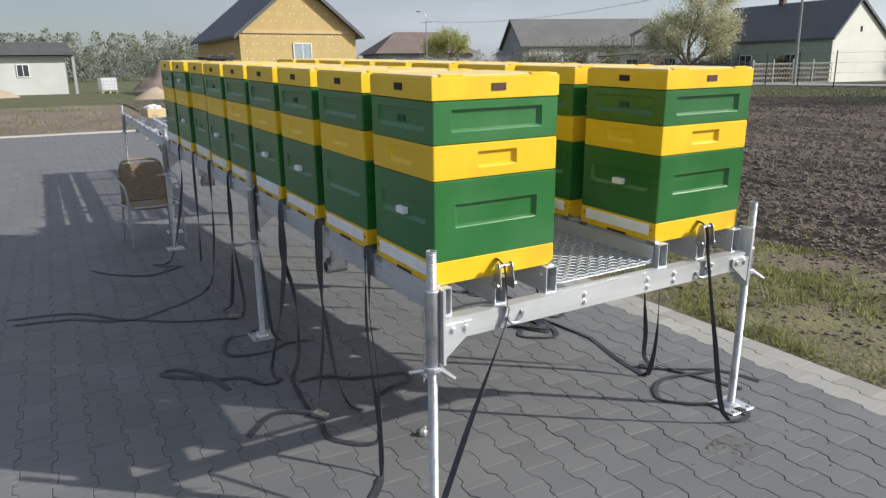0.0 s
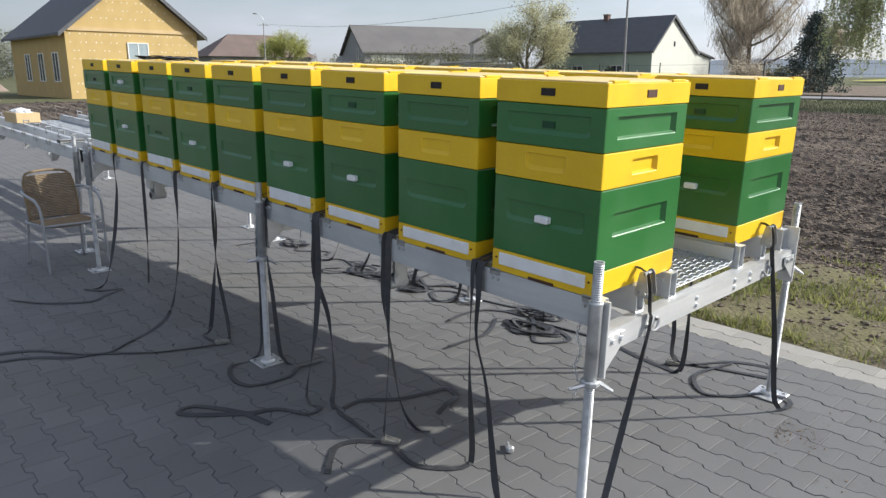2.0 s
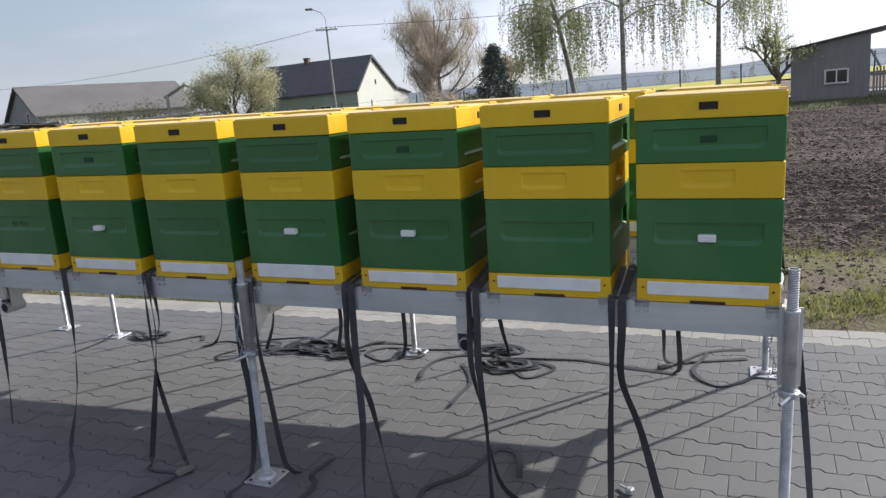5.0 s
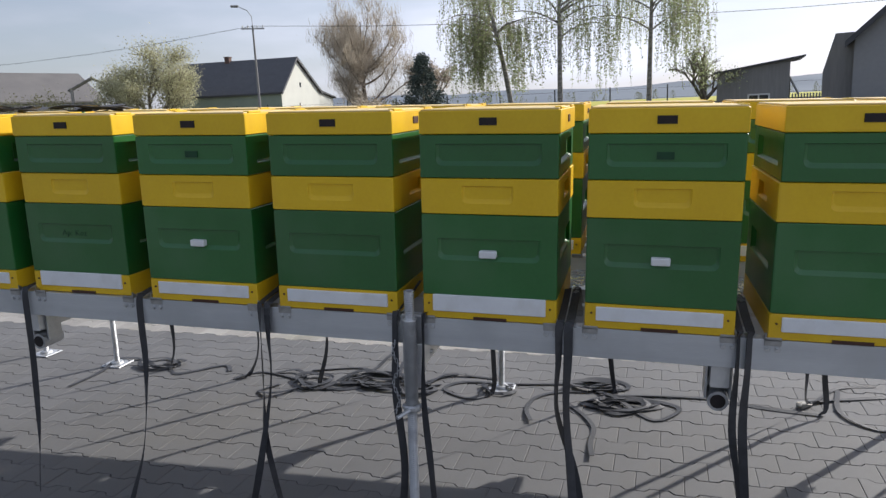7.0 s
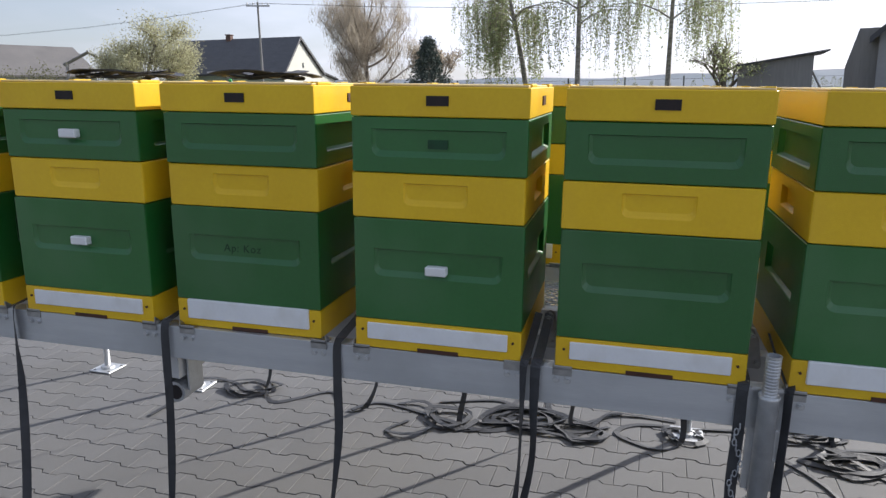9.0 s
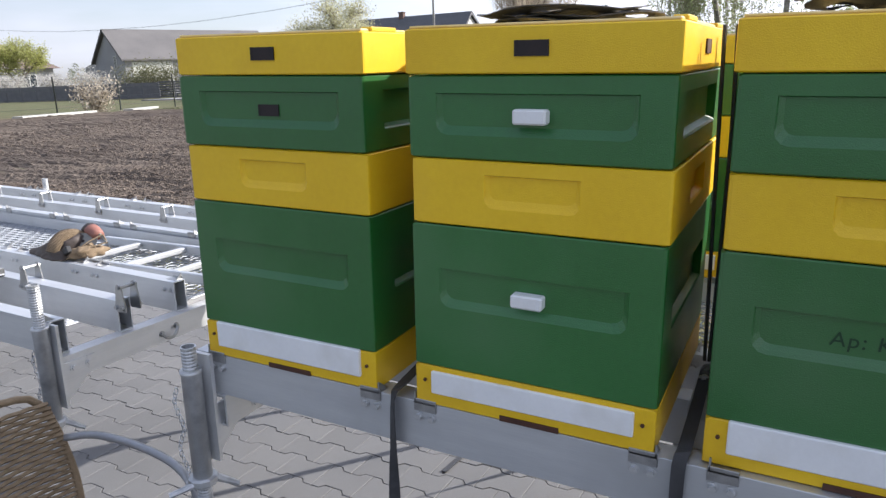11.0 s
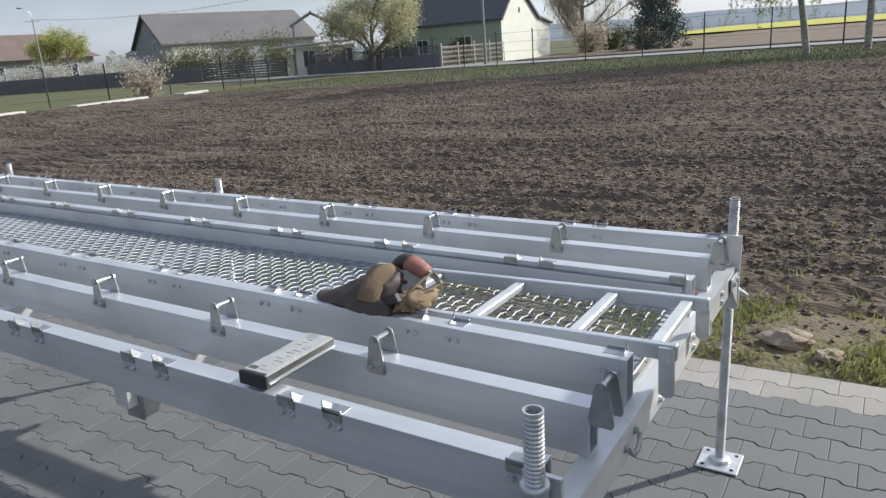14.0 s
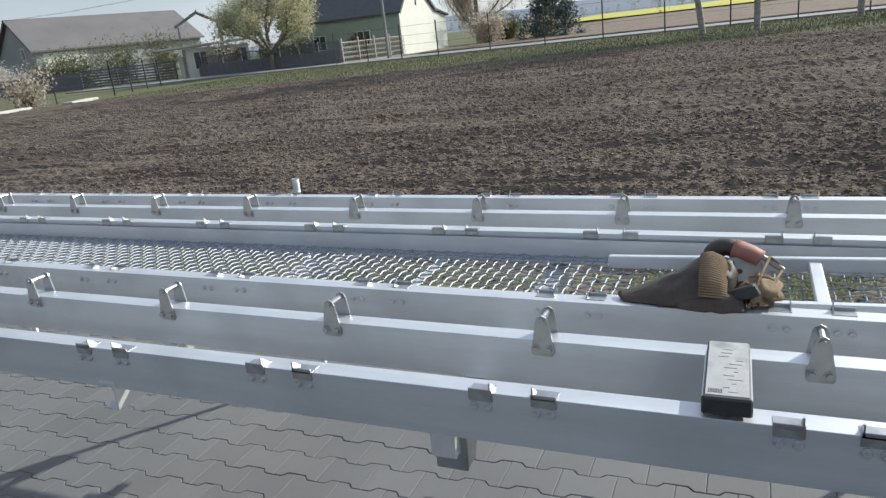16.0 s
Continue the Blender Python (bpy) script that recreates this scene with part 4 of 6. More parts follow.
def tail(x, y, heading, length, wob, seed, z=0.006):
    """Ground points of a strap end that wanders from a place."""
    rnd = random.Random(seed)
    a, out = radians(heading), []
    n = max(3, int(length / 0.14))
    turn = 0.0
    for i in range(n):
        out.append((x, y, z + rnd.uniform(0.0, 0.02) * (i % 3 == 1)))
        turn = 0.6 * turn + rnd.uniform(-wob, wob)
        a += turn
        x, y = x + math.sin(a) * length / n, y + math.cos(a) * length / n
    return out


def fall(g, dy=0.0, u=-0.012, far=False, plat=M1, pitch=PITCH):
    """The way of a strap from its anchor in gap g over the outer rail and down its face."""
    v = pitch * g - 0.0375 + dy
    if far:
        way = ((1.287, v, 0.045), (1.42, v, 0.02), (1.535, v, 0.006), (1.553, v, -0.014), (1.556, v, -0.12), (1.556, v, -0.20))
    else:
        way = ((0.25, v, 0.045), (0.12, v, 0.02), (0.01, v, 0.006), (u, v + 0.004, -0.012), (u - 0.004, v + 0.004, -0.12), (u - 0.006, v + 0.006, -0.30))
    return [tuple(plat @ Vector(p)) for p in way]


def ground_run(*xy):
    """Points on the paving, a strap's thickness above it; a third number is the height."""
    return [(p[0], p[1], p[2] if len(p) > 2 else 0.006) for p in xy]


def lashing(pts, label, width=0.034, twist=0.85, buckle=None, second=None):
    """One strap with an optional ratchet buckle at a place and an optional second run."""
    width *= 0.8
    bm = bmesh.new()
    webbing(bm, pts, width, twist)
    strap = tagged(part("lashing_strap", bm, STRAP), label, "strap", "lashing straps")
    if second:
        bm = bmesh.new()
        webbing(bm, second, width * 0.85, twist + 0.3)
        part("second_run", bm, STRAP, strap)
    if buckle:
        x, y, turn = buckle
        bm = bmesh.new()
        cham(bm, -0.016, 0.016, -0.042, 0.042, 0, 0.020, 0.004)
        tube(bm, [(-0.020, 0.028, 0.016), (0.020, 0.028, 0.016)], 0.007, 8)
        tube(bm, [(-0.017, -0.040, 0.012), (-0.017, 0.03, 0.026)], 0.003, 5)
        tube(bm, [(0.017, -0.040, 0.012), (0.017, 0.03, 0.026)], 0.003, 5)
        bmesh.ops.transform(bm, matrix=pose(x, y, 0.006, 0, 0, turn), verts=bm.verts)
        part("buckle", bm, GREYM, strap, "dark steel ratchet buckle")
    return strap


HL = "black lashing strap hanging from the rail to the paving"
lashing(fall(1) + ground_run((-0.02, 0.45, 0.40), (-0.06, 0.36, 0.05), (-0.09, 0.31), (-0.18, 0.20)), HL, 0.036, 0.5,
        second=fall(1, 0.035) + ground_run((0.0, 0.56, 0.40), (0.04, 0.58, 0.06), (0.02, 0.585), (-0.05, 0.61), (-0.14, 0.74), (-0.11, 0.90)))
lashing(fall(2) + ground_run((-0.03, 1.03, 0.35), (-0.08, 1.01, 0.03), (-0.11, 0.97), (-0.20, 1.06), (-0.29, 1.08), (-0.38, 1.00), (-0.44, 0.93)), HL, 0.034, 0.8, (-0.10, 0.94, 35),
        fall(2, 0.03) + ground_run((0.0, 1.05, 0.40), (0.03, 1.02, 0.12), (0.06, 0.95, 0.012), (0.10, 0.90)))
lashing(fall(3) + ground_run((-0.06, 1.56, 0.35), (-0.14, 1.54, 0.03), (-0.13, 1.44), (-0.21, 1.43), (-0.29, 1.57), (-0.42, 1.63), (-0.62, 1.80), (-0.65, 1.87), (-0.57, 1.88), (-0.44, 1.67), (-0.39, 1.46)), HL, 0.036, 0.9, None,
        fall(3, 0.03) + ground_run((0.02, 1.56, 0.40), (0.0, 1.50, 0.10), (-0.07, 1.42), (-0.10, 1.24), (-0.12, 1.04)))
lashing(fall(4, 0.05) + ground_run((-0.02, 2.15, 0.35), (-0.03, 2.20, 0.03), (-0.20, 2.20), (-0.28, 2.02), (-0.24, 1.89), (-0.04, 1.86), (0.05, 1.93), (0.20, 1.91)), HL, 0.034, 0.7, None,
        fall(4, -0.05) + ground_run((0.0, 2.06, 0.40), (0.02, 2.04, 0.05), (0.06, 1.98)))
lashing(fall(5) + ground_run((-0.02, 2.72, 0.35), (-0.03, 2.80, 0.03), (-0.10, 2.74), (-0.10, 2.58), (-0.22, 2.60), (-0.42, 2.69), (-0.66, 2.88), (-0.82, 2.95), (-1.02, 3.12), (-1.34, 3.20)), HL, 0.032, 0.9, (-0.08, 2.55, 70),
        fall(5, 0.03) + ground_run((0.0, 2.70, 0.40), (0.02, 2.66, 0.08), (-0.01, 2.60), (-0.08, 2.52)))
lashing(fall(6) + ground_run((-0.02, 3.24, 0.35), (-0.05, 3.33, 0.04), (-0.24, 3.11), (-0.48, 2.96), (-0.68, 2.89), (-0.96, 3.22), (-1.38, 3.34)), HL, 0.030, 0.9)
lashing(fall(7) + ground_run((-0.015, 3.75, 0.40), (-0.015, 3.80, 0.10)), "black lashing strap hanging loose over the rail", 0.028, 0.9)
lashing(fall(8) + ground_run((-0.08, 4.24, 0.35), (-0.18, 4.24, 0.03), (-0.31, 4.29), (-0.24, 4.16), (-0.11, 4.11), (-0.25, 4.02), (-0.39, 3.94), (-0.64, 4.14), (-0.78, 4.38)), HL, 0.032, 0.9)
lashing(ground_run((-0.05, 1.36), (0.07, 1.36), (0.20, 1.25), (0.35, 1.20), (0.46, 1.17), (0.44, 1.07), (0.34, 1.03, 0.02), (0.24, 1.00)), "black lashing strap lying in a loop on the paving", 0.032, 0.5)
lashing([tuple(M1 @ Vector(p)) for p in ((0.252, 0.02, 0.05), (0.252, -0.04, 0.03), (0.250, -0.062, -0.10), (0.245, -0.068, -0.16))] + ground_run((0.08, -0.08, 0.38), (-0.07, -0.095, 0.06), (-0.13, -0.11), (-0.28, -0.16)), "black lashing strap pulled slantwise to the paving", 0.028, 0.6)
lashing([tuple(M1 @ Vector(p)) for p in ((1.287, 0.02, 0.05), (1.287, -0.04, 0.03), (1.287, -0.062, -0.10))] + ground_run((1.33, -0.09, 0.45), (1.42, -0.10, 0.06), (1.52, -0.13, 0.012), (1.60, -0.10, 0.012), (1.57, 0.02, 0.012), (1.44, 0.12), (1.38, 0.24), (1.55, 0.36, 0.012), (1.86, 0.30)), "black lashing strap coiled round a foot plate", 0.030, 0.4)
TL = "black lashing strap tangled on the paving under the platform"
lashing(fall(8, 0.05, far=True) + ground_run((1.60, 4.30, 0.2), (1.58, 4.33, 0.02), (1.50, 4.22), (1.69, 4.00), (1.60, 3.90)), TL, 0.034, 0.8)
lashing(ground_run((1.20, 4.80), (1.45, 4.78), (1.66, 4.80, 0.02), (1.70, 4.62), (1.60, 4.45), (1.66, 4.28, 0.03), (1.75, 4.40)), TL, 0.032, 0.5)
lashing(fall(7, far=True) + ground_run((1.58, 3.66, 0.25), (1.54, 3.72, 0.02), (1.49, 3.80), (1.62, 3.66), (1.50, 3.28), (1.43, 3.06), (1.56, 2.80), (1.50, 2.66), (1.60, 2.48)), TL, 0.036, 0.8)
lashing(fall(6, far=True) + ground_run((1.56, 3.18, 0.25), (1.46, 3.20, 0.02), (1.42, 3.12), (1.60, 2.95), (1.78, 3.04), (1.70, 3.36)), TL, 0.034, 0.8)
lashing(ground_run((1.95, 2.82), (1.72, 2.78), (1.55, 2.70), (1.48, 2.84, 0.02), (1.58, 2.98), (1.72, 2.86, 0.02), (1.62, 2.60), (1.50, 2.48)), TL, 0.032, 0.5)
lashing(fall(4, 0.06, far=True) + ground_run((1.56, 2.15, 0.25), (1.50, 2.15, 0.02), (1.43, 2.27), (1.54, 2.44), (1.66, 2.34), (1.68, 2.03), (1.73, 1.76), (1.83, 1.60), (1.79, 1.44), (1.70, 1.41), (1.64, 1.56)), TL, 0.034, 0.8)
lashing(fall(3, -0.05, far=True) + ground_run((1.60, 1.50, 0.25), (1.66, 1.48, 0.02), (1.56, 1.47), (1.42, 1.53), (1.48, 1.62), (1.60, 1.45), (1.64, 1.05), (1.62, 0.94), (1.55, 0.70), (1.51, 0.46)), TL, 0.034, 0.8)
lashing(ground_run((1.66, 1.60), (1.54, 1.47, 0.02), (1.40, 1.36), (1.31, 1.27), (1.36, 1.20), (1.47, 1.14), (1.54, 1.22), (1.60, 1.42)), TL, 0.034, 0.5)
lashing(fall(1, -0.06, far=True) + ground_run((1.57, 0.44, 0.25), (1.52, 0.44, 0.02), (1.55, 0.55), (1.64, 0.50, 0.02), (1.72, 0.34), (1.80, 0.08)), TL, 0.034, 0.8, (1.60, 0.52, 40),
        fall(1, 0.05, far=True) + ground_run((1.57, 0.52, 0.25), (1.60, 0.50, 0.03), (1.88, 0.30), (1.95, 0.09)))
lashing(fall(5, 0.02, far=True) + ground_run((1.58, 2.64, 0.25), (1.56, 2.66, 0.02), (1.66, 2.55), (1.78, 2.42)), TL, 0.032, 0.8)

for i, (x, y, hd, ln) in enumerate(((1.62, 3.58, 160, 1.0), (1.50, 2.95, 200, 1.1), (1.68, 2.72, 330, 0.9), (1.45, 1.72, 190, 0.8), (1.62, 1.62, 300, 0.8))):
    lashing(tail(x, y, hd, ln, 1.1, 80 + i), "black lashing strap lying in loops on the paving", 0.030, 0.5)



def tangle(x, y, rx, ry, turns, seed):
    """A strap thrown down in crossing loops, partly standing on its edge."""
    rnd = random.Random(seed)
    pts, a = [], rnd.uniform(0, 6.28)
    for i in range(turns * 5):
        a += 1.25 + rnd.uniform(-0.45, 0.45)
        k = rnd.uniform(0.35, 1.0)
        pts.append((x + rx * k * math.cos(a), y + ry * k * math.sin(a), 0.008 + 0.012 * (i % 3) * rnd.random() + 0.02 * rnd.random() * (k < 0.6)))
    return lashing(pts, "black lashing strap dropped in a tangle on the paving", 0.034, 1.3)


for i, (x, y, rx, ry, turns) in enumerate(((1.52, 3.28, 0.13, 0.20, 3), (1.60, 2.90, 0.15, 0.26, 4), (1.50, 2.62, 0.10, 0.16, 3), (1.70, 1.60, 0.10, 0.17, 3), (1.46, 1.44, 0.12, 0.24, 4), (1.58, 2.12, 0.09, 0.12, 2), (1.62, 4.45, 0.14, 0.18, 2))):
    tangle(x, y, rx, ry, turns, 900 + i)

# straps heaped on two roofs of the first row
for i, (k, s) in enumerate(((6, 0.20), (7, 0.27))):
    rnd = random.Random(300 + i)
    bm = bmesh.new()
    way = []
    for q in range(6):
        cx, cy = rnd.uniform(-0.04, 0.06), rnd.uniform(-0.05, 0.05)
        r0 = rnd.uniform(0.07, 0.15)
        way += [(cx + r0 * math.cos(a) * 0.8, cy + r0 * math.sin(a), 0.005 + q * 0.0032 + 0.005 * (1 + math.sin(3 * a + q))) for a in np.linspace(0, 5.8, 11)]
    webbing(bm, way, 0.03, 0.6)
    heap = part("strap_coil", bm, STRAP)
    heap.matrix_world = M1 @ pose(s, 0.25 + PITCH * k, 0.68)
    tagged(heap, "heap of black lashing strap on a hive roof", "strap")

# a green hose and a cord in the gap behind the seventh hive
bm = bmesh.new()
tube(bm, spline([tuple(M1 @ Vector(p)) for p in ((0.42, 3.716, 0.685), (0.44, 3.706, 0.60), (0.42, 3.70, 0.35), (0.40, 3.705, 0.17), (0.43, 3.715, 0.13), (0.47, 3.716, 0.2))], 0.02), 0.006, 8)
tagged(part("hose", bm, HOSE, smooth=True), "thin green hose hanging between two hives", "hose")
for dy in (0.0, 0.02):
    bm = bmesh.new()
    tube(bm, spline([tuple(M1 @ Vector(p)) for p in ((0.20, 3.702 + dy, 0.67), (0.23, 3.70 + dy, 0.45), (0.25, 3.705 + dy * 0.4, 0.065))], 0.03), 0.0035, 6)
    tagged(part("cord", bm, STRAP), "taut black cord between two hives", "cord")

# ---- the village: built at full size round a hub, set a little nearer ----
HUB = Vector((-1.8, 2.0, 1.6))
NEAR = 0.77


def away(x, y, turn=0.0, k=NEAR):
    """A pose on the far land for a place in the plan of the village."""
    return Matrix.Translation((HUB.x + k * (x - HUB.x), HUB.y + k * (y - HUB.y), RISE - 0.07)) @ pose(0, 0, 0, 0, 0, turn) @ Matrix.Diagonal((k, k, k, 1))


def window(parent, m, w, h, glass=GLASS, frame_m=FRAMEW):
    """A framed window lying in the local x-z plane, facing -y."""
    bm = bmesh.new()
    box(bm, -w / 2, w / 2, -0.02, 0.03, 0, h)
    ob = part("window", bm, glass, parent)
    ob.matrix_basis = m
    bm = bmesh.new()
    for a, b, c, d in ((-w / 2 - 0.07, w / 2 + 0.07, -0.07, 0.0), (-w / 2 - 0.07, w / 2 + 0.07, h, h + 0.07), (-w / 2 - 0.07, -w / 2, 0, h), (w / 2, w / 2 + 0.07, 0, h), (-0.03, 0.03, 0, h)):
        box(bm, a, b, -0.05, 0.02, c, d)
    part("window_frame", bm, frame_m, ob)
    return ob


def gable_house(name, m, L, Wd, eave, ridge, wall, roof_m, label, over=0.5, cat="house", gable_m=None, off=0.0):
    """A house with its ridge along local y and a gable at y=0 facing -y; x runs 0..Wd. off moves the ridge."""
    h = empty(name, m, label, cat)
    rx = Wd / 2 + off
    bm = bmesh.new()
    prism(bm, [(0, 0), (Wd, 0), (Wd, eave), (rx, ridge - 0.12), (0, eave)], "y", 0, L)
    part("wall", bm, wall, h)
    if gable_m:
        bm = bmesh.new()
        prism(bm, [(0.0, 0), (Wd, 0), (Wd, eave), (rx, ridge - 0.14), (0.0, eave)], "y", -0.03, 0.0)
        part("gable_wall", bm, gable_m, h)
    for s in (-1, 1):
        run = rx if s < 0 else Wd - rx
        sl = (ridge - eave) / run
        x0, z0 = (0 - over, eave - over * sl) if s < 0 else (Wd + over, eave - over * sl)
        bm = bmesh.new()
        prism(bm, [(x0, z0), (rx, ridge), (rx, ridge + 0.18), (x0, z0 + 0.18)], "y", -over, L + over)
        part("roof", bm, roof_m, h)
        bm = bmesh.new()
        prism(bm, [(x0, z0 - 0.10), (rx, ridge - 0.10), (rx, ridge + 0.2), (x0, z0 + 0.2)], "y", -over - 0.05, -over)
        part("bargeboard", bm, roof_m, h)
    return h


def chimney(parent, x, y, z0, z1, s=0.55):
    bm = bmesh.new()
    cham(bm, x - s / 2, x + s / 2, y - s / 2, y + s / 2, z0, z1, 0.02)
    cham(bm, x - s / 2 - 0.06, x + s / 2 + 0.06, y - s / 2 - 0.06, y + s / 2 + 0.06, z1, z1 + 0.1, 0.02)
    part("chimney", bm, BRICK, parent, "brick chimney")


# house under construction, wrapped in ochre insulation
yh = gable_house("house", away(13.8, 51), 14, 9.3, 4.65, 8.45, FOAM, ROOFD, "unfinished house clad in ochre insulation, dark tiled roof", 0.55)
window(yh, pose(4.8, -0.03, 1.9), 1.35, 1.9, BLUEF)
bm = bmesh.new()
box(bm, 0.2, 9.0, -0.10, 0.0, 4.55, 4.80)
part("board", bm, WOODP, yh, "pale timber board at eaves height")
for y in (2.5, 6.0, 9.5):
    window(yh, pose(-0.03, y, 1.2) @ pose(0, 0, 0, 0, 0, -90), 1.2, 1.9)
bm = bmesh.new()
for i in range(19):
    for j in range(13):
        x, z = 0.4 + i * 0.5, 0.5 + j * 0.55
        if x < 9.1 and (z < 4.4 or (4.9 < z < 8.1 - abs(x - 4.65) * 0.82)):
            if not (3.6 < x < 5.7 and 1.6 < z < 4.0):
                ox = 0.12 * math.sin(i * 3.1 + j * 1.7)
                box(bm, x + ox - 0.032, x + ox + 0.032, -0.012, 0.0, z - 0.032, z + 0.032)
tagged(part("insulation_discs", bm, FRAMEW, yh), "white insulation fixing discs", "", "", "stuff")

# low grey outbuilding with a flat dark roof
lb = empty("outbuilding", away(-15, 74), "low pale outbuilding with a dark flat roof", "building")
bm = bmesh.new()
box(bm, 0, 18.5, 0, 8, 0, 3.5)
part("wall", bm, GREYR, lb)
bm = bmesh.new()
prism(bm, [(-0.8, 3.5), (19.3, 3.6), (19.3, 3.85), (18.6, 4.7), (-0.2, 4.7), (-0.8, 3.9)], "y", -0.8, 8.8)
part("roof", bm, ROOFD, lb)
for x in (14.9, 5.0):
    window(lb, pose(x, -0.03, 1.7), 0.9, 1.0)
for x in (19.1,):
    bm = bmesh.new()
    box(bm, x - 0.12, x + 0.12, -0.5, -0.26, 0, 3.5)
    part("porch_post", bm, DARKR, lb)

# white-gabled house across the road
wh = gable_house("house", away(64.1, 36.3), 13.4, 9.2, 4.1, 7.55, GREENR, ROOFD, "white-gabled village house with a dark tiled roof", 0.25, "house", RENDERW, -0.9)
chimney(wh, 3.7, 8.0, 6.8, 8.1)
bm = bmesh.new()
prism(bm, [(9.2, 0), (13.2, 0), (13.2, 3.5), (9.2, 4.1)], "y", 0.2, 11)
part("lean_to_wall", bm, RENDERW, wh)
bm = bmesh.new()
prism(bm, [(8.9, 4.28), (13.5, 3.45), (13.5, 3.62), (8.9, 4.45)], "y", -0.1, 11.3)
part("lean_to_roof", bm, ROOFD, wh)
chimney(wh, 8.6, 3.0, 4.3, 6.3, 0.6)
for y, z in ((4.0, 1.3), (9.0, 1.3)):
    window(wh, pose(-0.03, y, z) @ pose(0, 0, 0, 0, 0, -90), 1.3, 1.3)
bm = bmesh.new()
box(bm, 4.2, 4.5, -0.06, -0.03, 4.6, 5.1)
part("vent_window", bm, GLASS, wh)

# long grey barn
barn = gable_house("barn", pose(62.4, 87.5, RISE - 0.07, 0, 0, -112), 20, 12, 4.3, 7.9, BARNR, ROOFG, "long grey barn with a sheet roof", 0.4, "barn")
bm = bmesh.new()
prism(bm, [(-13, 0), (0, 0), (0, 5.4), (-13, 4.0)], "y", 2, 9)
part("annex", bm, DARKR, barn, "low grey annex")
window(barn, pose(8.5, -0.03, 3.4), 0.8, 1.3)
bm = bmesh.new()
box(bm, 12.0, 12.06, 0.8, 5.6, 0, 3.9)
part("white_bay", bm, RENDERW, barn)
# house with a brown hipped roof, far back
bh = empty("house", away(36.5, 78, -12, 1.5), "low house with a brown hipped roof", "house")
bm = bmesh.new()
box(bm, 0, 12, 0, 9, 0, 3.0)
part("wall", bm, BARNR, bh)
bm = bmesh.new()
vs = [bm.verts.new(p) for p in ((-0.6, -0.6, 2.9), (12.6, -0.6, 2.9), (12.6, 9.6, 2.9), (-0.6, 9.6, 2.9), (3.2, 4.5, 5.6), (9.0, 4.5, 5.6))]
for f in ((0, 1, 5, 4), (1, 2, 5), (2, 3, 4, 5), (3, 0, 4), (3, 2, 1, 0)):
    bm.faces.new([vs[i] for i in f])
part("roof", bm, ROOFB, bh)
for x in (2.5, 6.0, 9.5):
    window(bh, pose(x, -0.03, 1.0), 1.3, 1.3)

# small white flat-roofed shed
ws = empty("garden_shed", away(58.5, 57.5, -45), "small white shed with a flat overhanging roof", "shed")
bm = bmesh.new()
box(bm, 0, 6.2, 0, 4.5, 0, 2.9)
part("wall", bm, RENDERW, ws)
bm = bmesh.new()
prism(bm, [(-2.6, 2.95), (6.6, 3.25), (6.6, 3.42), (-2.6, 3.12)], "y", -0.7, 5)
part("roof", bm, CONC, ws)
for x in (1.3, 3.6, 5.3):
    window(ws, pose(x, -0.03, 0.9), 1.2, 1.6)

# open timber roof frame beside the shed
rf = empty("roof_frame", pose(56.6, 52.7, RISE - 0.07, 0, 0, -50), "open timber roof frame of an unfinished hut", "frame")
for x in (-1.9, 1.9):
    for y in (0.0, 3.0):
        bm = bmesh.new()
        box(bm, x - 0.08, x + 0.08, y - 0.08, y + 0.08, 0, 4.7)
        part("post", bm, WOODD, rf)
for y in (0.0, 1.0, 2.0, 3.0):
    for s in (-1, 1):
        bm = bmesh.new()
        tube(bm, [(s * 2.2, y, 4.55), (0, y, 5.75)], 0.07, 4)
        part("rafter", bm, WOODD, rf)
for s, z in ((2.0, 4.68), (1.3, 5.05), (0.65, 5.42)):
    for q in (-1, 1):
        bm = bmesh.new()
        box(bm, q * s - 0.04, q * s + 0.04, -0.4, 3.4, z + 0.04, z + 0.10)
        part("batten", bm, WOODD, rf)
bm = bmesh.new()
box(bm, -0.06, 0.06, -0.4, 3.4, 5.74, 5.88)
part("ridge_beam", bm, WOODD, rf)

# boarded shed and dark farm buildings past the birches
def polar(az, d):
    return -2.2 + d * math.sin(radians(az)), 1.4 + d * math.cos(radians(az))


sx, sy = polar(98.2, 36)
sh = empty("shed", pose(sx, sy, RISE - 0.065, 0, 0, -98), "weathered board shed with a sloping roof", "shed")
bm = bmesh.new()
prism(bm, [(-1.6, 0), (1.45, 0), (1.45, 2.75), (-1.6, 2.3)], "y", 0, 4)
part("wall", bm, WOODD, sh)
bm = bmesh.new()
prism(bm, [(-1.75, 2.28), (2.05, 2.86), (2.05, 2.93), (-1.75, 2.36)], "y", -0.2, 4.2)
part("roof", bm, ROOFD, sh)
window(sh, pose(0.2, -0.03, 0.75), 0.8, 0.5)
bm = bmesh.new()
tube(bm, [(1.45, 0.2, 2.0), (1.85, 0.1, 1.2)], 0.05, 6)
part("brace", bm, WOODD, sh)
gx, gy = polar(104.4, 38)
gb = gable_house("farmhouse", pose(gx, gy, RISE - 0.065, 0, 0, -110), 9, 7.2, 3.6, 7.0, DARKR, ROOFD, "dark grey gabled farmhouse in the shade", 0.35, "house")
bm = bmesh.new()
prism(bm, [(-1.3, 0), (0, 0), (0, 3.9), (-0.85, 3.9), (-1.3, 2.2)], "y", 0.5, 6)
part("side_wing", bm, WOODD, gb, "low boarded side wing")
window(gb, pose(2.2, -0.03, 1.0), 1.0, 1.3)
fx0, fy0 = polar(101.0, 36)
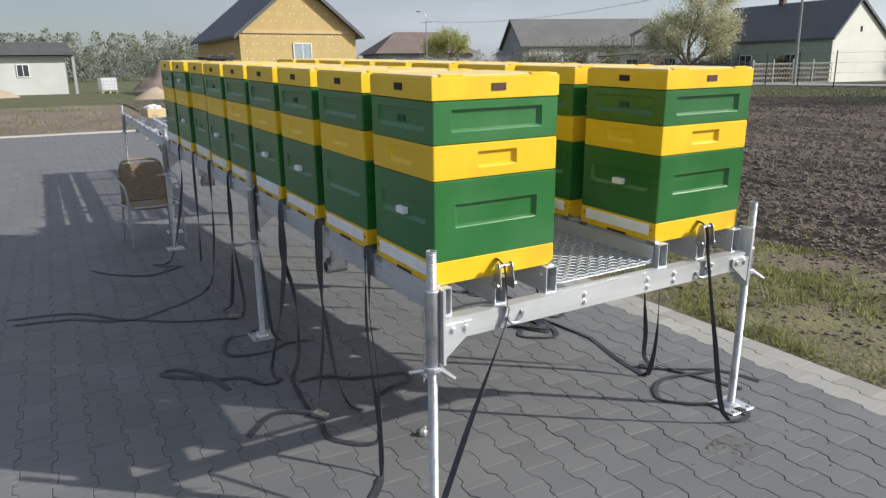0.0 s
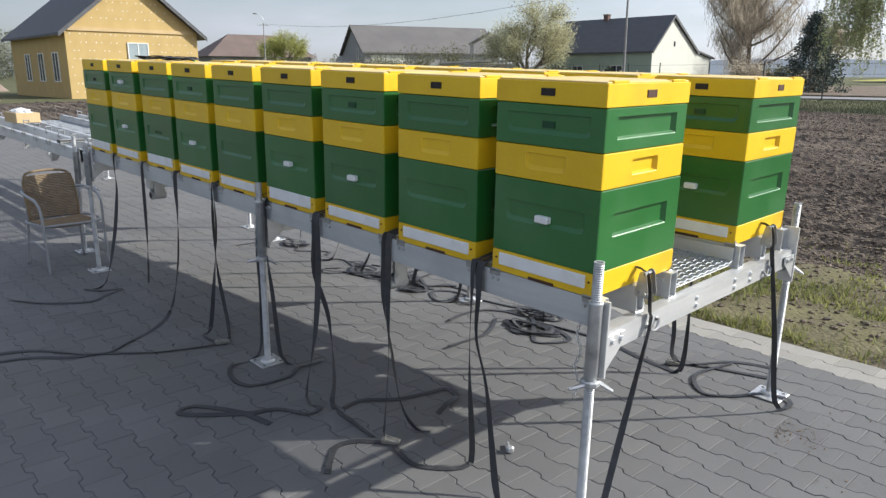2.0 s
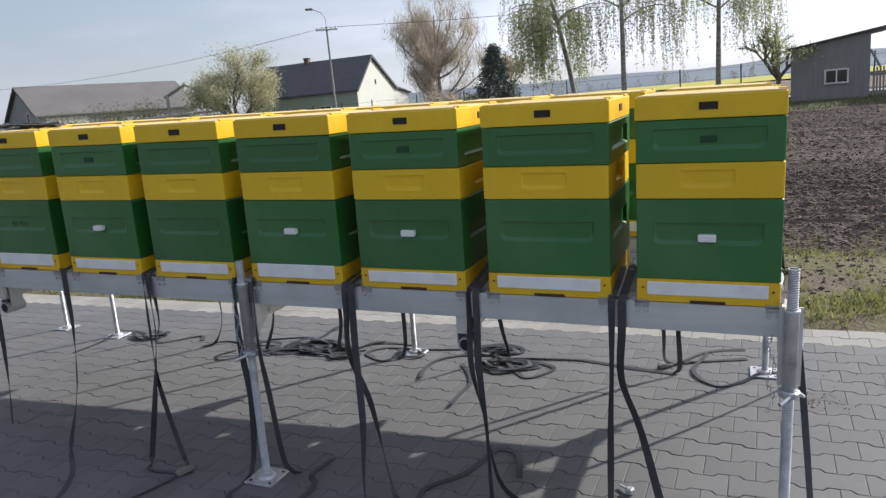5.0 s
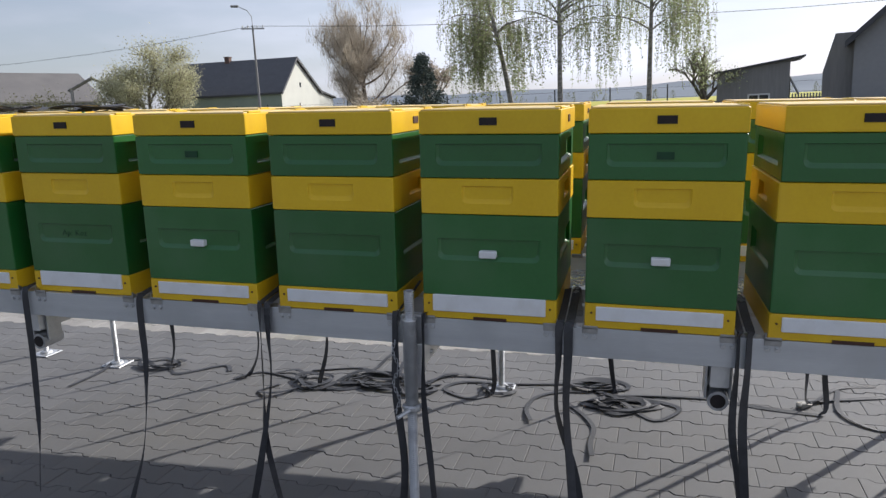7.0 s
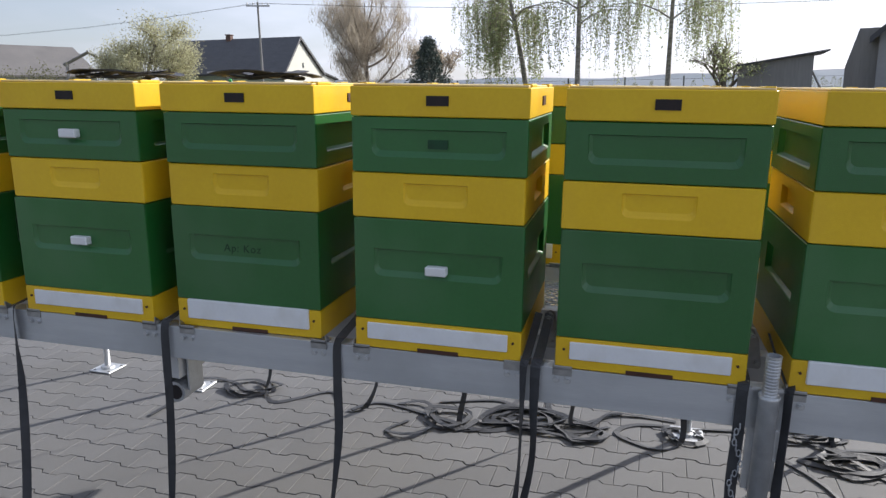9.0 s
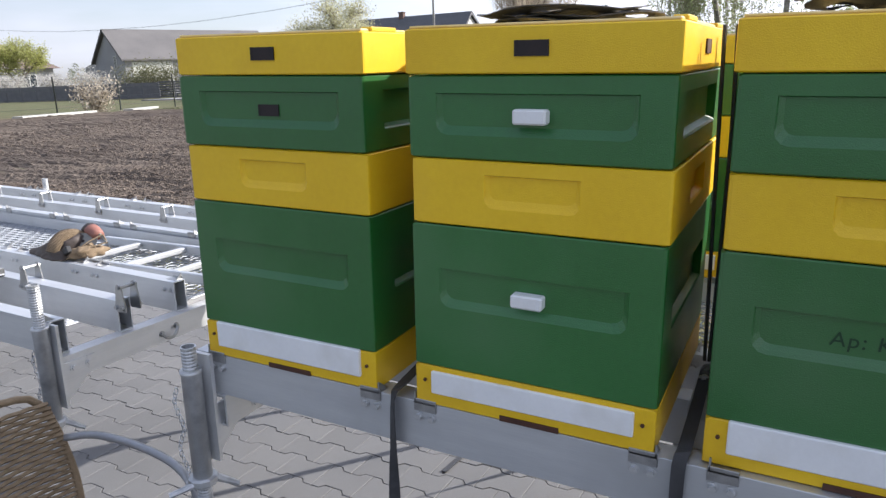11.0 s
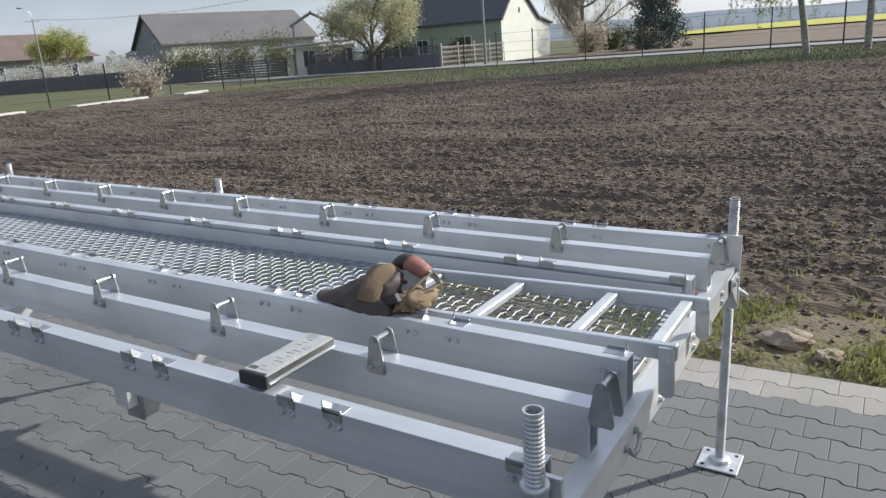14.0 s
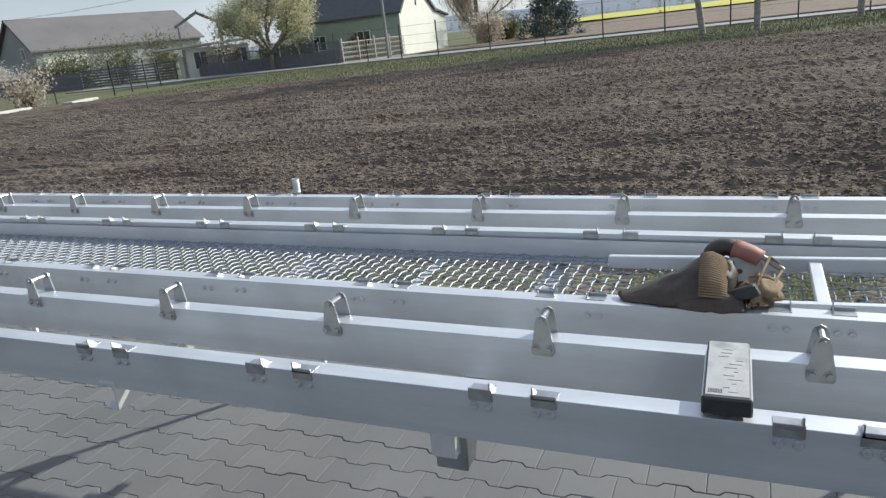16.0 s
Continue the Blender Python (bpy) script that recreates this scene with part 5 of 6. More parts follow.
pf = empty("picket_fence", pose(fx0, fy0, RISE - 0.065, 0, 0, -101), "short dark picket fence between sheds", "fence")
for i in range(14):
    bm = bmesh.new()
    box(bm, -0.2 + i * 0.12, -0.13 + i * 0.12, 0, 0.03, 0, 1.25)
    part("picket", bm, WOODD, pf)
bm = bmesh.new()
box(bm, -0.3, 1.6, 0.03, 0.07, 0.9, 1.0)
part("crossrail", bm, WOODD, pf)

# ---- fences and poles ----
def line_fence(pts, label, every=4.0, h=1.95, wires=4, k=NEAR):
    f = empty("wire_fence", Matrix.Identity(4), label, "fence")
    prev = None
    for (x0, y0), (x1, y1) in zip(pts, pts[1:]):
        d = math.hypot(x1 - x0, y1 - y0)
        n = max(1, round(d / every))
        for i in range(n + 1):
            x, y = x0 + (x1 - x0) * i / n, y0 + (y1 - y0) * i / n
            p = away(x, y, 0, k).translation
            bm = bmesh.new()
            tube(bm, [(p.x, p.y, land(p.x, p.y) - 0.1), (p.x + 0.01, p.y, land(p.x, p.y) + h)], 0.035, 6)
            part("post", bm, POSTM, f)
            if prev is not None:
                bm = bmesh.new()
                for w in range(wires):
                    z = 0.25 + (h - 0.4) * w / (wires - 1)
                    tube(bm, [(prev.x, prev.y, land(prev.x, prev.y) + z), (p.x, p.y, land(p.x, p.y) + z)], 0.006, 3, False)
                part("wire", bm, POSTM, f)
            prev = p
    return f


line_fence([(50.3, -24), (49.8, 7), (49.5, 27), (52, 37)], "wire fence on dark posts along the roadside verge", 4.1, 1.95)
line_fence([(22, 49.5), (28, 46.5), (37, 46), (47, 51)], "wire fence on dark posts at the field's end", 4.3, 1.75)


def panel_fence(pts, h, label, k=NEAR, slats=False, wave=0.0, mat_=FENCE):
    f = empty("panel_fence", Matrix.Identity(4), label, "fence")
    for (x0, y0), (x1, y1) in zip(pts, pts[1:]):
        d = math.hypot(x1 - x0, y1 - y0) * k
        n = max(1, round(d / 2.0))
        ang = math.degrees(math.atan2(y1 - y0, x1 - x0))
        for i in range(n):
            x, y = x0 + (x1 - x0) * i / n, y0 + (y1 - y0) * i / n
            p = away(x, y, 0, k).translation
            w = d / n
            m = Matrix.Translation((p.x, p.y, RISE - 0.08)) @ pose(0, 0, 0, 0, 0, ang)
            bm = bmesh.new()
            cham(bm, -0.06, 0.06, -0.06, 0.06, 0, h + 0.06, 0.01)
            q = part("post", bm, mat_, f)
            q.matrix_basis = m
            if slats:
                for s in range(7):
                    bm = bmesh.new()
                    box(bm, 0.06, w - 0.06, -0.02, 0.02, 0.1 + s * h / 7, 0.1 + (s + 0.62) * h / 7)
                    q = part("slat", bm, mat_, f)
                    q.matrix_basis = m
            else:
                top = [(0.06 + (w - 0.12) * j / 8, h - wave * (1 - math.sin(math.pi * j / 8))) for j in range(9)]
                if wave:
                    # an open trellis above a solid lower panel, under a curved top rail
                    bm = bmesh.new()
                    for j in range(-3, 9):
                        for lean in (-1, 1):
                            p0, p1 = 0.06 + (w - 0.12) * (j / 8), 0.06 + (w - 0.12) * ((j + 3) / 8)
                            z0, z1 = (h - 0.62, h - 0.02) if lean > 0 else (h - 0.02, h - 0.62)
                            t0, t1 = max(0.0, (0.06 - p0) / (p1 - p0)), min(1.0, (w - 0.06 - p0) / (p1 - p0))
                            if t1 > t0:
                                tube(bm, [(p0 + (p1 - p0) * t, 0, z0 + (z1 - z0) * t) for t in (t0, t1)], 0.022, 4)
                    tube(bm, [(p, 0, z) for p, z in top], 0.035, 4)
                    trellis = tagged(part("trellis", bm, mat_, f), "open trellis of crossed bars", kind="stuff")
                    trellis.matrix_basis = m
                    top = [(0.06, h - 0.6), (w - 0.06, h - 0.6)]
                bm = bmesh.new()
                prism(bm, [(w - 0.06, 0.05), (0.06, 0.05)] + top, "y", -0.03, 0.03)
                q = part("panel", bm, mat_, f)
                q.matrix_basis = m
    return f


panel_fence([(56, 38.8), (57.5, 48), (59.5, 58.5)], 1.55, "dark concrete panel fence with wavy tops", wave=0.12)
panel_fence([(45.6, 46.9), (45.5, 57.0)], 1.5, "dark slatted driveway gate and fence", 1.0, slats=True)
panel_fence([(45.5, 57), (44, 68), (42, 84), (40, 110)], 1.45, "long dark fence along the far road", 1.0)
pl = empty("gate_pillar", away(60, 59.4), "white rendered gate pillar", "pillar")
bm = bmesh.new()
cham(bm, -0.28, 0.28, -0.28, 0.28, 0, 2.1, 0.02)
part("shaft", bm, RENDERW, pl)
bm = bmesh.new()
cham(bm, -0.4, 0.4, -0.4, 0.4, 2.1, 2.25, 0.03)
part("cap", bm, RENDERW, pl)

# pierced concrete fence by the white house
lf = empty("lattice_fence", away(56.2, 38.6, -17), "pale pierced concrete fence of small arches", "fence")
for i in range(4):
    bm = bmesh.new()
    for c in range(7):
        for r in range(4):
            cx, cz = 0.2 + c * 0.29, 0.30 + r * 0.42
            ring = [(i * 2.1 + cx + 0.15 * math.cos(a), 0.0, cz + 0.21 * math.sin(a)) for a in np.linspace(0, 2 * math.pi, 9)]
            tube(bm, ring, 0.042, 4, False)
    box(bm, i * 2.1 + 0.05, i * 2.1 + 2.05, -0.03, 0.03, 0.0, 0.10)
    box(bm, i * 2.1 + 0.05, i * 2.1 + 2.05, -0.03, 0.03, 1.76, 1.84)
    part("lattice_panel", bm, LATTICE, lf)
    bm = bmesh.new()
    cham(bm, i * 2.1 - 0.08, i * 2.1 + 0.06, -0.08, 0.08, 0, 2.15, 0.02)
    part("post", bm, LATTICE, lf)


def lamp_pole(m, h, label, arm=1, cross=True):
    p = empty("street_lamp", m, label, "street lamp", "poles along the road")
    bm = bmesh.new()
    tube(bm, [(0, 0, -0.3), (0, 0, h)], 0.10, 8, r1=0.06)
    part("pole", bm, POLE, p)
    bm = bmesh.new()
    tube(bm, [(0, 0, h - 0.1), (0, 0, h + 0.55), (-0.25 * arm, 0, h + 0.95), (-0.8 * arm, 0, h + 1.2)], 0.03, 6)
    part("arm", bm, ZINC, p)
    bm = bmesh.new()
    cham(bm, -1.3 if arm > 0 else 0.78, -0.78 if arm > 0 else 1.3, -0.10, 0.10, h + 1.15, h + 1.29, 0.04)
    part("lantern", bm, GREYM, p, "grey lantern head")
    if cross:
        bm = bmesh.new()
        box(bm, -0.75, 0.75, -0.05, 0.05, h - 0.25, h - 0.15)
        part("crossarm", bm, ZINC, p)
        for x in (-0.65, -0.3, 0.3, 0.65):
            bm = bmesh.new()
            lathe(bm, [(0.03, 0), (0.05, 0.04), (0.035, 0.08), (0.05, 0.12), (0.02, 0.16)], 8, (x, 0, h - 0.15))
            part("insulator", bm, FRAMEW, p)
    return p


lamp_pole(pose(48.36, 85.7, RISE, 0, 0, -30), 7.8, "concrete street lamp pole by the far road")
lamp_pole(pose(41.6, 26.2, RISE, 0, 0, -62), 7.2, "concrete street lamp pole in front of the white house")
for i, dz in enumerate((7.75, 7.8)):
    bm = bmesh.new()
    a, b = Vector((48.36, 85.7, RISE + dz)), Vector((41.6, 26.2, RISE + 7.15))
    for p, q in ((a, b), (b, Vector((44.0, -40.0, RISE + 7.2)))):
        tube(bm, [p.lerp(q, t) - Vector((0.2 * i, 0, 1.3 * 4 * t * (1 - t))) for t in np.linspace(0, 1, 9)], 0.007, 4, False)
    tagged(part("overhead_cable", bm, POSTM), "thin overhead power cable between poles", "cable")

# ---- trees ----
def limbs(bm, p, d, r, n, length, rnd, spread=0.5, droop=0.0, ends=None, sides=5):
    """A tapering limb that forks n more times."""
    pts = [p]
    q, dd = p.copy(), d.copy()
    for i in range(4):
        dd = (dd + Vector((rnd.uniform(-1, 1), rnd.uniform(-1, 1), rnd.uniform(-0.6, 0.8) - droop)) * 0.13).normalized()
        q = q + dd * length / 4
        pts.append(q.copy())
    tube(bm, pts, r, sides, True, r1=r * 0.6)
    if ends is not None and n <= 2:
        ends.extend(pts[1:])
    if n > 0:
        for _ in range(3 if n > 1 else 4):
            t = rnd.choice((2, 3, 4))
            nd = (dd + Vector((rnd.uniform(-1, 1), rnd.uniform(-1, 1), rnd.uniform(-0.3, 0.7) - droop)) * spread).normalized()
            limbs(bm, pts[t], nd, r * 0.55, n - 1, length * rnd.uniform(0.6, 0.8), rnd, spread, droop, ends, 4 if n < 3 else sides)


def scatter(points, count, spread, size, rnd, flat=False, long=1.0):
    """Small leaf quads about points."""
    verts, faces = [], []
    g = np.random.default_rng(rnd.randint(0, 10 ** 6))
    pts = np.array([tuple(p) for p in points])
    base = pts[g.integers(0, len(pts), count)] + g.normal(0, spread, (count, 3))
    u = g.normal(0, 1, (count, 3))
    u /= np.linalg.norm(u, axis=1)[:, None]
    v = np.cross(u, g.normal(0, 1, (count, 3)))
    v /= np.linalg.norm(v, axis=1)[:, None] + 1e-9
    s = size * g.uniform(0.6, 1.3, count)[:, None]
    quad = np.stack([base - u * s * long, base + v * s * 0.5, base + u * s * long, base - v * s * 0.5], 1).reshape(-1, 3)
    verts = list(map(tuple, quad))
    faces = [(4 * i, 4 * i + 1, 4 * i + 2, 4 * i + 3) for i in range(count)]
    return verts, faces


def tree(name, m, h, r, label, seed, leaf, count, size, forks=4, spread=0.6, droop=0.0, trunk=0.3, bark=BARK, lean=(0, 0), first=0.22, loose=0.28):
    rnd = random.Random(seed)
    t = empty(name, m, label, "tree")
    bm = bmesh.new()
    ends = []
    top = Vector((lean[0], lean[1], 1)).normalized()
    limbs(bm, Vector((0, 0, -0.2)), top, r, 0, h * first + 0.2, rnd, 0.2)
    start = top * h * first
    for i in range(4):
        a = i * 1.57 + rnd.uniform(-0.4, 0.4)
        limbs(bm, start, Vector((math.cos(a) * spread, math.sin(a) * spread, 0.85)).normalized(), r * 0.62, forks - 1, h * 0.30, rnd, spread, droop, ends)
    limbs(bm, start, Vector((0, 0, 1)), r * 0.7, forks - 1, h * 0.34, rnd, spread, droop, ends)
    part("trunk", bm, bark, t)
    if leaf and ends:
        vs, fs = scatter(ends, count, loose, size, rnd)
        raw("crown", vs, fs, leaf, t)
    return t


tree("willow_tree", away(57, 46.5), 9.6, 0.30, "pale young-leaved garden tree", 11, LEAFY, 34000, 0.09, 4, 0.85, -0.05, first=0.16, loose=0.5)
tree("willow_tree", pose(63.7, 106.4, RISE), 8.6, 0.25, "yellow-green willow with a rounded crown", 12, LEAFW, 14000, 0.12, 4, 0.7, 0.1, loose=0.4)
def twig_tree(m, h, half, label, seed, count):
    """A bare tree, twiggy from the base: steep limbs and a cloud of fine upright twigs."""
    rnd = random.Random(seed)
    g = np.random.default_rng(seed)
    t = empty("bare_tree", m, label, "tree")
    bm = bmesh.new()
    tube(bm, [(0, 0, -0.2), (0.1, 0.0, h * 0.3), (0.0, 0.1, h * 0.62), (0.15, 0.0, h * 0.9)], 0.34, 7, True, r1=0.06)
    starts = []
    for i in range(26):
        a, f = rnd.uniform(0, 6.28), rnd.uniform(0.06, 0.6)
        out = half * rnd.uniform(0.35, 0.95) * (1.0 - 0.55 * f)
        rise = h * rnd.uniform(0.25, 0.42)
        way = [Vector((math.cos(a) * out * q ** 0.8 + rnd.gauss(0, 0.08), math.sin(a) * out * q ** 0.8 + rnd.gauss(0, 0.08), h * f + rise * q ** 1.3)) for q in np.linspace(0, 1, 7)]
        tube(bm, way, 0.15, 5, True, r1=0.03)
        starts += way[1:]
        for _ in range(4):
            p = rnd.choice(way[1:])
            d = Vector((rnd.gauss(0, 0.45), rnd.gauss(0, 0.45), 1)).normalized() * rnd.uniform(1.0, 2.4)
            tube(bm, [p, p + d * 0.5 + Vector((rnd.gauss(0, 0.1), rnd.gauss(0, 0.1), 0)), p + d], 0.05, 4, True, r1=0.015)
            starts += [p + d * 0.5, p + d]
    part("trunk", bm, BARK, t)
    pts = np.array([tuple(p) for p in starts])
    base = pts[g.integers(0, len(pts), count)] + g.normal(0, 0.55, (count, 3))
    up = np.stack([g.normal(0, 0.32, count), g.normal(0, 0.32, count), np.ones(count)], 1) * g.uniform(0.35, 1.15, count)[:, None]
    side = g.normal(0, 1, (count, 3)) * 0.014
    v = np.stack([base - side, base + side, base + up], 1).reshape(-1, 3)
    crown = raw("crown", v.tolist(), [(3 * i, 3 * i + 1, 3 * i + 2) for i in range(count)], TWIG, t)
    return t


twig_tree(away(82.5, 34.5), 14.0, 8.0, "tall bare tree with dense upright twigs", 13, 30000)
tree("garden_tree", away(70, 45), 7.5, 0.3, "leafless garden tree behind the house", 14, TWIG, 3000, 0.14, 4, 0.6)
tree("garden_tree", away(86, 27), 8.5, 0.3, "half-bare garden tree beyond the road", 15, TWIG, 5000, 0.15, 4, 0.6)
ax, ay = polar(94.6, 36)
tree("apple_tree", pose(ax, ay, RISE), 3.6, 0.16, "old apple tree with a crooked trunk", 16, LEAFB, 1700, 0.05, 4, 0.85, 0.12, lean=(0.1, -0.15), first=0.3, loose=0.16)


def birch(m, h, label, seed, lean, strands, leaf_n):
    """A weeping birch: a slim trunk, arching limbs and hanging leafy strands."""
    rnd = random.Random(seed)
    t = empty("birch_tree", m, label, "tree", "birches by the road")
    bm = bmesh.new()
    pts = [Vector((lean * 0.25 * i / 8 * (1 + i / 8), 0.06 * math.sin(i), -0.2 + h * i / 8)) for i in range(9)]
    tube(bm, pts, 0.14, 8, True, r1=0.03)
    tips = []
    for i in range(26):
        f = rnd.uniform(0.38, 0.98)
        p = pts[int(f * 8)].lerp(pts[min(8, int(f * 8) + 1)], f * 8 % 1)
        a = rnd.uniform(0, 6.28)
        ln = h * 0.26 * (1.15 - 0.6 * f) * rnd.uniform(0.7, 1.2)
        d = Vector((math.cos(a), math.sin(a), 0))
        path = [p + d * ln * q + Vector((0, 0, ln * (0.75 * q - 0.55 * q * q))) for q in np.linspace(0, 1, 6)]
        tube(bm, path, 0.045, 5, True, r1=0.012)
        tips += path[2:]
    part("trunk", bm, BIRCH, t)
    bm = bmesh.new()
    leaves = []
    for i in range(strands):
        p = rnd.choice(tips) + Vector((rnd.gauss(0, 0.25), rnd.gauss(0, 0.25), 0))
        ln = rnd.uniform(0.8, 3.3)
        sw = Vector((rnd.uniform(-0.12, 0.12), rnd.uniform(-0.12, 0.12), 0))
        path = [p + sw * q * ln - Vector((0, 0, ln * q)) for q in np.linspace(0, 1, 4)]
        tube(bm, path, 0.006, 3, False)
        leaves += [p + sw * q * ln - Vector((0, 0, ln * q)) for q in np.linspace(0.1, 1, max(4, int(ln / 0.1)))]
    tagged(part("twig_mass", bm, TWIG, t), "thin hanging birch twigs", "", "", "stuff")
    vs, fs = scatter(leaves, leaf_n, 0.05, 0.055, rnd)
    raw("crown", vs, fs, LEAFB, t)
    return t


for i, (az, d, h, lean, st, ln) in enumerate(((80.6, 34, 10.5, -5.0, 900, 26000), (84.1, 34, 11, 0.0, 220, 6000), (90.8, 36, 11.5, 0.4, 620, 19000))):
    x, y = polar(az, d)
    birch(pose(x, y, RISE, 0, 0, -az), h, "weeping birch just coming into leaf", 20 + i, lean, st, ln)

# spruce by the white house
sp = empty("spruce_tree", away(69.8, 22.9), "dark conical spruce beside the house", "tree")
rnd = random.Random(31)
bm = bmesh.new()
tube(bm, [(0, 0, -0.2), (0, 0, 7.0)], 0.16, 6, r1=0.02)
part("trunk", bm, BARK, sp)
pts = []
for i in range(420):
    z = rnd.uniform(0.3, 7.1)
    rr = 4.2 * (1 - z / 7.8) * rnd.uniform(0.3, 1.0)
    a = rnd.uniform(0, 6.28)
    pts.append((rr * math.cos(a), rr * math.sin(a), z - 0.3 * rr))
vs, fs = scatter(pts, 12000, 0.2, 0.12, rnd)
raw("crown", vs, fs, NEEDLE, sp)


def shrub(x, y, w, h, label, leaf, seed, n=4000, k=NEAR):
    rnd = random.Random(seed)
    s = empty("shrub", away(x, y, 0, k), label, "shrub")
    bm = bmesh.new()
    pts = []
    for i in range(9):
        a = rnd.uniform(0, 6.28)
        d = Vector((math.cos(a) * w / h * 0.5, math.sin(a) * w / h * 0.5, 1)).normalized()
        q = [Vector((0, 0, 0)) + d * h * 0.75 * t + Vector((rnd.gauss(0, 0.05), rnd.gauss(0, 0.05), 0)) for t in np.linspace(0, 1, 5)]
        tube(bm, q, 0.05, 4, True, r1=0.01)
        pts += q[1:]
    part("stems", bm, BARK, s)
    vs, fs = scatter(pts, n, h * 0.17, 0.13, rnd)
    raw("crown", vs, fs, leaf, s)


for i, (x, y, w, h, lf_) in enumerate(((64, 78, 6, 4.8, SHRUB), (67, 75, 6, 5.4, SHRUB), (70, 70, 6, 5.6, SHRUB), (68, 64, 4, 3.6, SHRUB), (65, 83, 6, 4.4, SHRUB), (66, 52, 4, 2.8, SHRUB), (62, 46.5, 3, 2.6, SHRUB),
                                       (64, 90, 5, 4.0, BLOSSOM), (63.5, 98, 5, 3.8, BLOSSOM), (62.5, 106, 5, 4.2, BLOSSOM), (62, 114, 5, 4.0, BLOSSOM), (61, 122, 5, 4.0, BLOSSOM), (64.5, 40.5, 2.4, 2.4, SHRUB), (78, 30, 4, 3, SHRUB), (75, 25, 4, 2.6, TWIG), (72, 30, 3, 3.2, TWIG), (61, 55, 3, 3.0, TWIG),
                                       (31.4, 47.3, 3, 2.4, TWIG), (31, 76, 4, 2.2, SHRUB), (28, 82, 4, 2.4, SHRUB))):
    shrub(x, y, w, h, "loose garden shrub by the village fence", lf_, 200 + i, 1000 if x == 31.4 else 4000)

# ---- yard edge: tank, heaps, slabs ----
ib = empty("water_tank", pose(4.8, 57, RISE - 0.065, 0, 0, 10), "white plastic tank in a steel cage", "tank")
bm = bmesh.new()
cham(bm, -0.55, 0.55, -0.45, 0.45, 0.18, 1.1, 0.06)
part("tank", bm, TANK, ib)
bm = bmesh.new()
for i in range(7):
    x = -0.58 + i * 1.16 / 6
    tube(bm, [(x, -0.49, 0.12), (x, -0.49, 1.15)], 0.012, 4)
for z in (0.15, 0.4, 0.65, 0.9, 1.15):
    tube(bm, [(-0.58, -0.49, z), (0.58, -0.49, z)], 0.012, 4)
part("cage", bm, ZINC, ib)
bm = bmesh.new()
for x in (-0.5, 0.0, 0.5):
    box(bm, x - 0.07, x + 0.07, -0.5, 0.5, 0, 0.1)
part("pallet", bm, WOODP, ib)


def heap(x, y, r, h, material, label, seed):
    vs, fs = [], []
    n = 26
    for i in range(n + 1):
        for j in range(n + 1):
            u, v = (i / n * 2 - 1) * r, (j / n * 2 - 1) * r
            d = math.hypot(u, v) / r
            z = h * max(0.0, 1 - d) ** 0.8 * (0.8 + 0.5 * noise.noise(Vector((u * 0.8, v * 0.8, seed)))) - 0.08
            vs.append((u, v, z))
    fs = [(i * (n + 1) + j, (i + 1) * (n + 1) + j, (i + 1) * (n + 1) + j + 1, i * (n + 1) + j + 1) for i in range(n) for j in range(n)]
    ob = raw("soil_mound", vs, fs, material, None, True)
    ob.matrix_world = pose(x, y, land(x, y))
    tagged(ob, label, "heap")


heap(5.6, 40, 1.35, 0.80, SAND, "heap of pale builders' sand", 1)
heap(9.9, 63, 2.6, 2.5, REDE, "large mound of reddish earth", 2)
heap(-3.8, 52, 2.9, 1.4, SAND, "heap of pale sandy soil", 3)
for i, (x, y, w) in enumerate(((15.2, 35.0, 2.0), (20.6, 35.5, 4.6), (24.8, 34.9, 1.7), (25.9, 35.6, 1.2))):
    bm = bmesh.new()
    cham(bm, -w / 2, w / 2, -0.30, 0.30, -0.1, 0.045, 0.02)
    ob = part("concrete_slab", bm, CONC)
    ob.matrix_world = pose(x, y, land(x, y), 0, 0, 12)
    tagged(ob, "pale concrete slab lying in the grass", "slab", "slabs in the grass")

# ---- things on the empty platform ----
# tool bag
bag = empty("tool_bag", M2 @ pose(0.550, 0.700, 0.0) @ Matrix.Diagonal((1, 1, 0.84, 1)), "worn brown leather tool bag slumped over rail and walkway", "bag")


def lump(bm, c, s, seed, n=14, rough=0.18):
    """A slumped rounded body."""
    rows = []
    for i in range(n + 1):
        th = math.pi * i / n
        row = []
        for j in range(2 * n):
            ph = math.pi * j / n
            d = Vector((math.sin(th) * math.cos(ph), math.sin(th) * math.sin(ph), math.cos(th)))
            k = 1 + rough * noise.noise(d * 2.1 + Vector((seed, 0, 0))) + rough * 0.5 * noise.noise(d * 5 + Vector((0, seed, 0)))
            p = Vector((c[0] + d.x * s[0] * k, c[1] + d.y * s[1] * k, max(c[2] + d.z * s[2] * k, 0.001)))
            row.append(bm.verts.new(p))
        rows.append(row)
    for a, b in zip(rows, rows[1:]):
        for j in range(2 * n):
            bm.faces.new((a[j], a[(j + 1) % (2 * n)], b[(j + 1) % (2 * n)], b[j]))


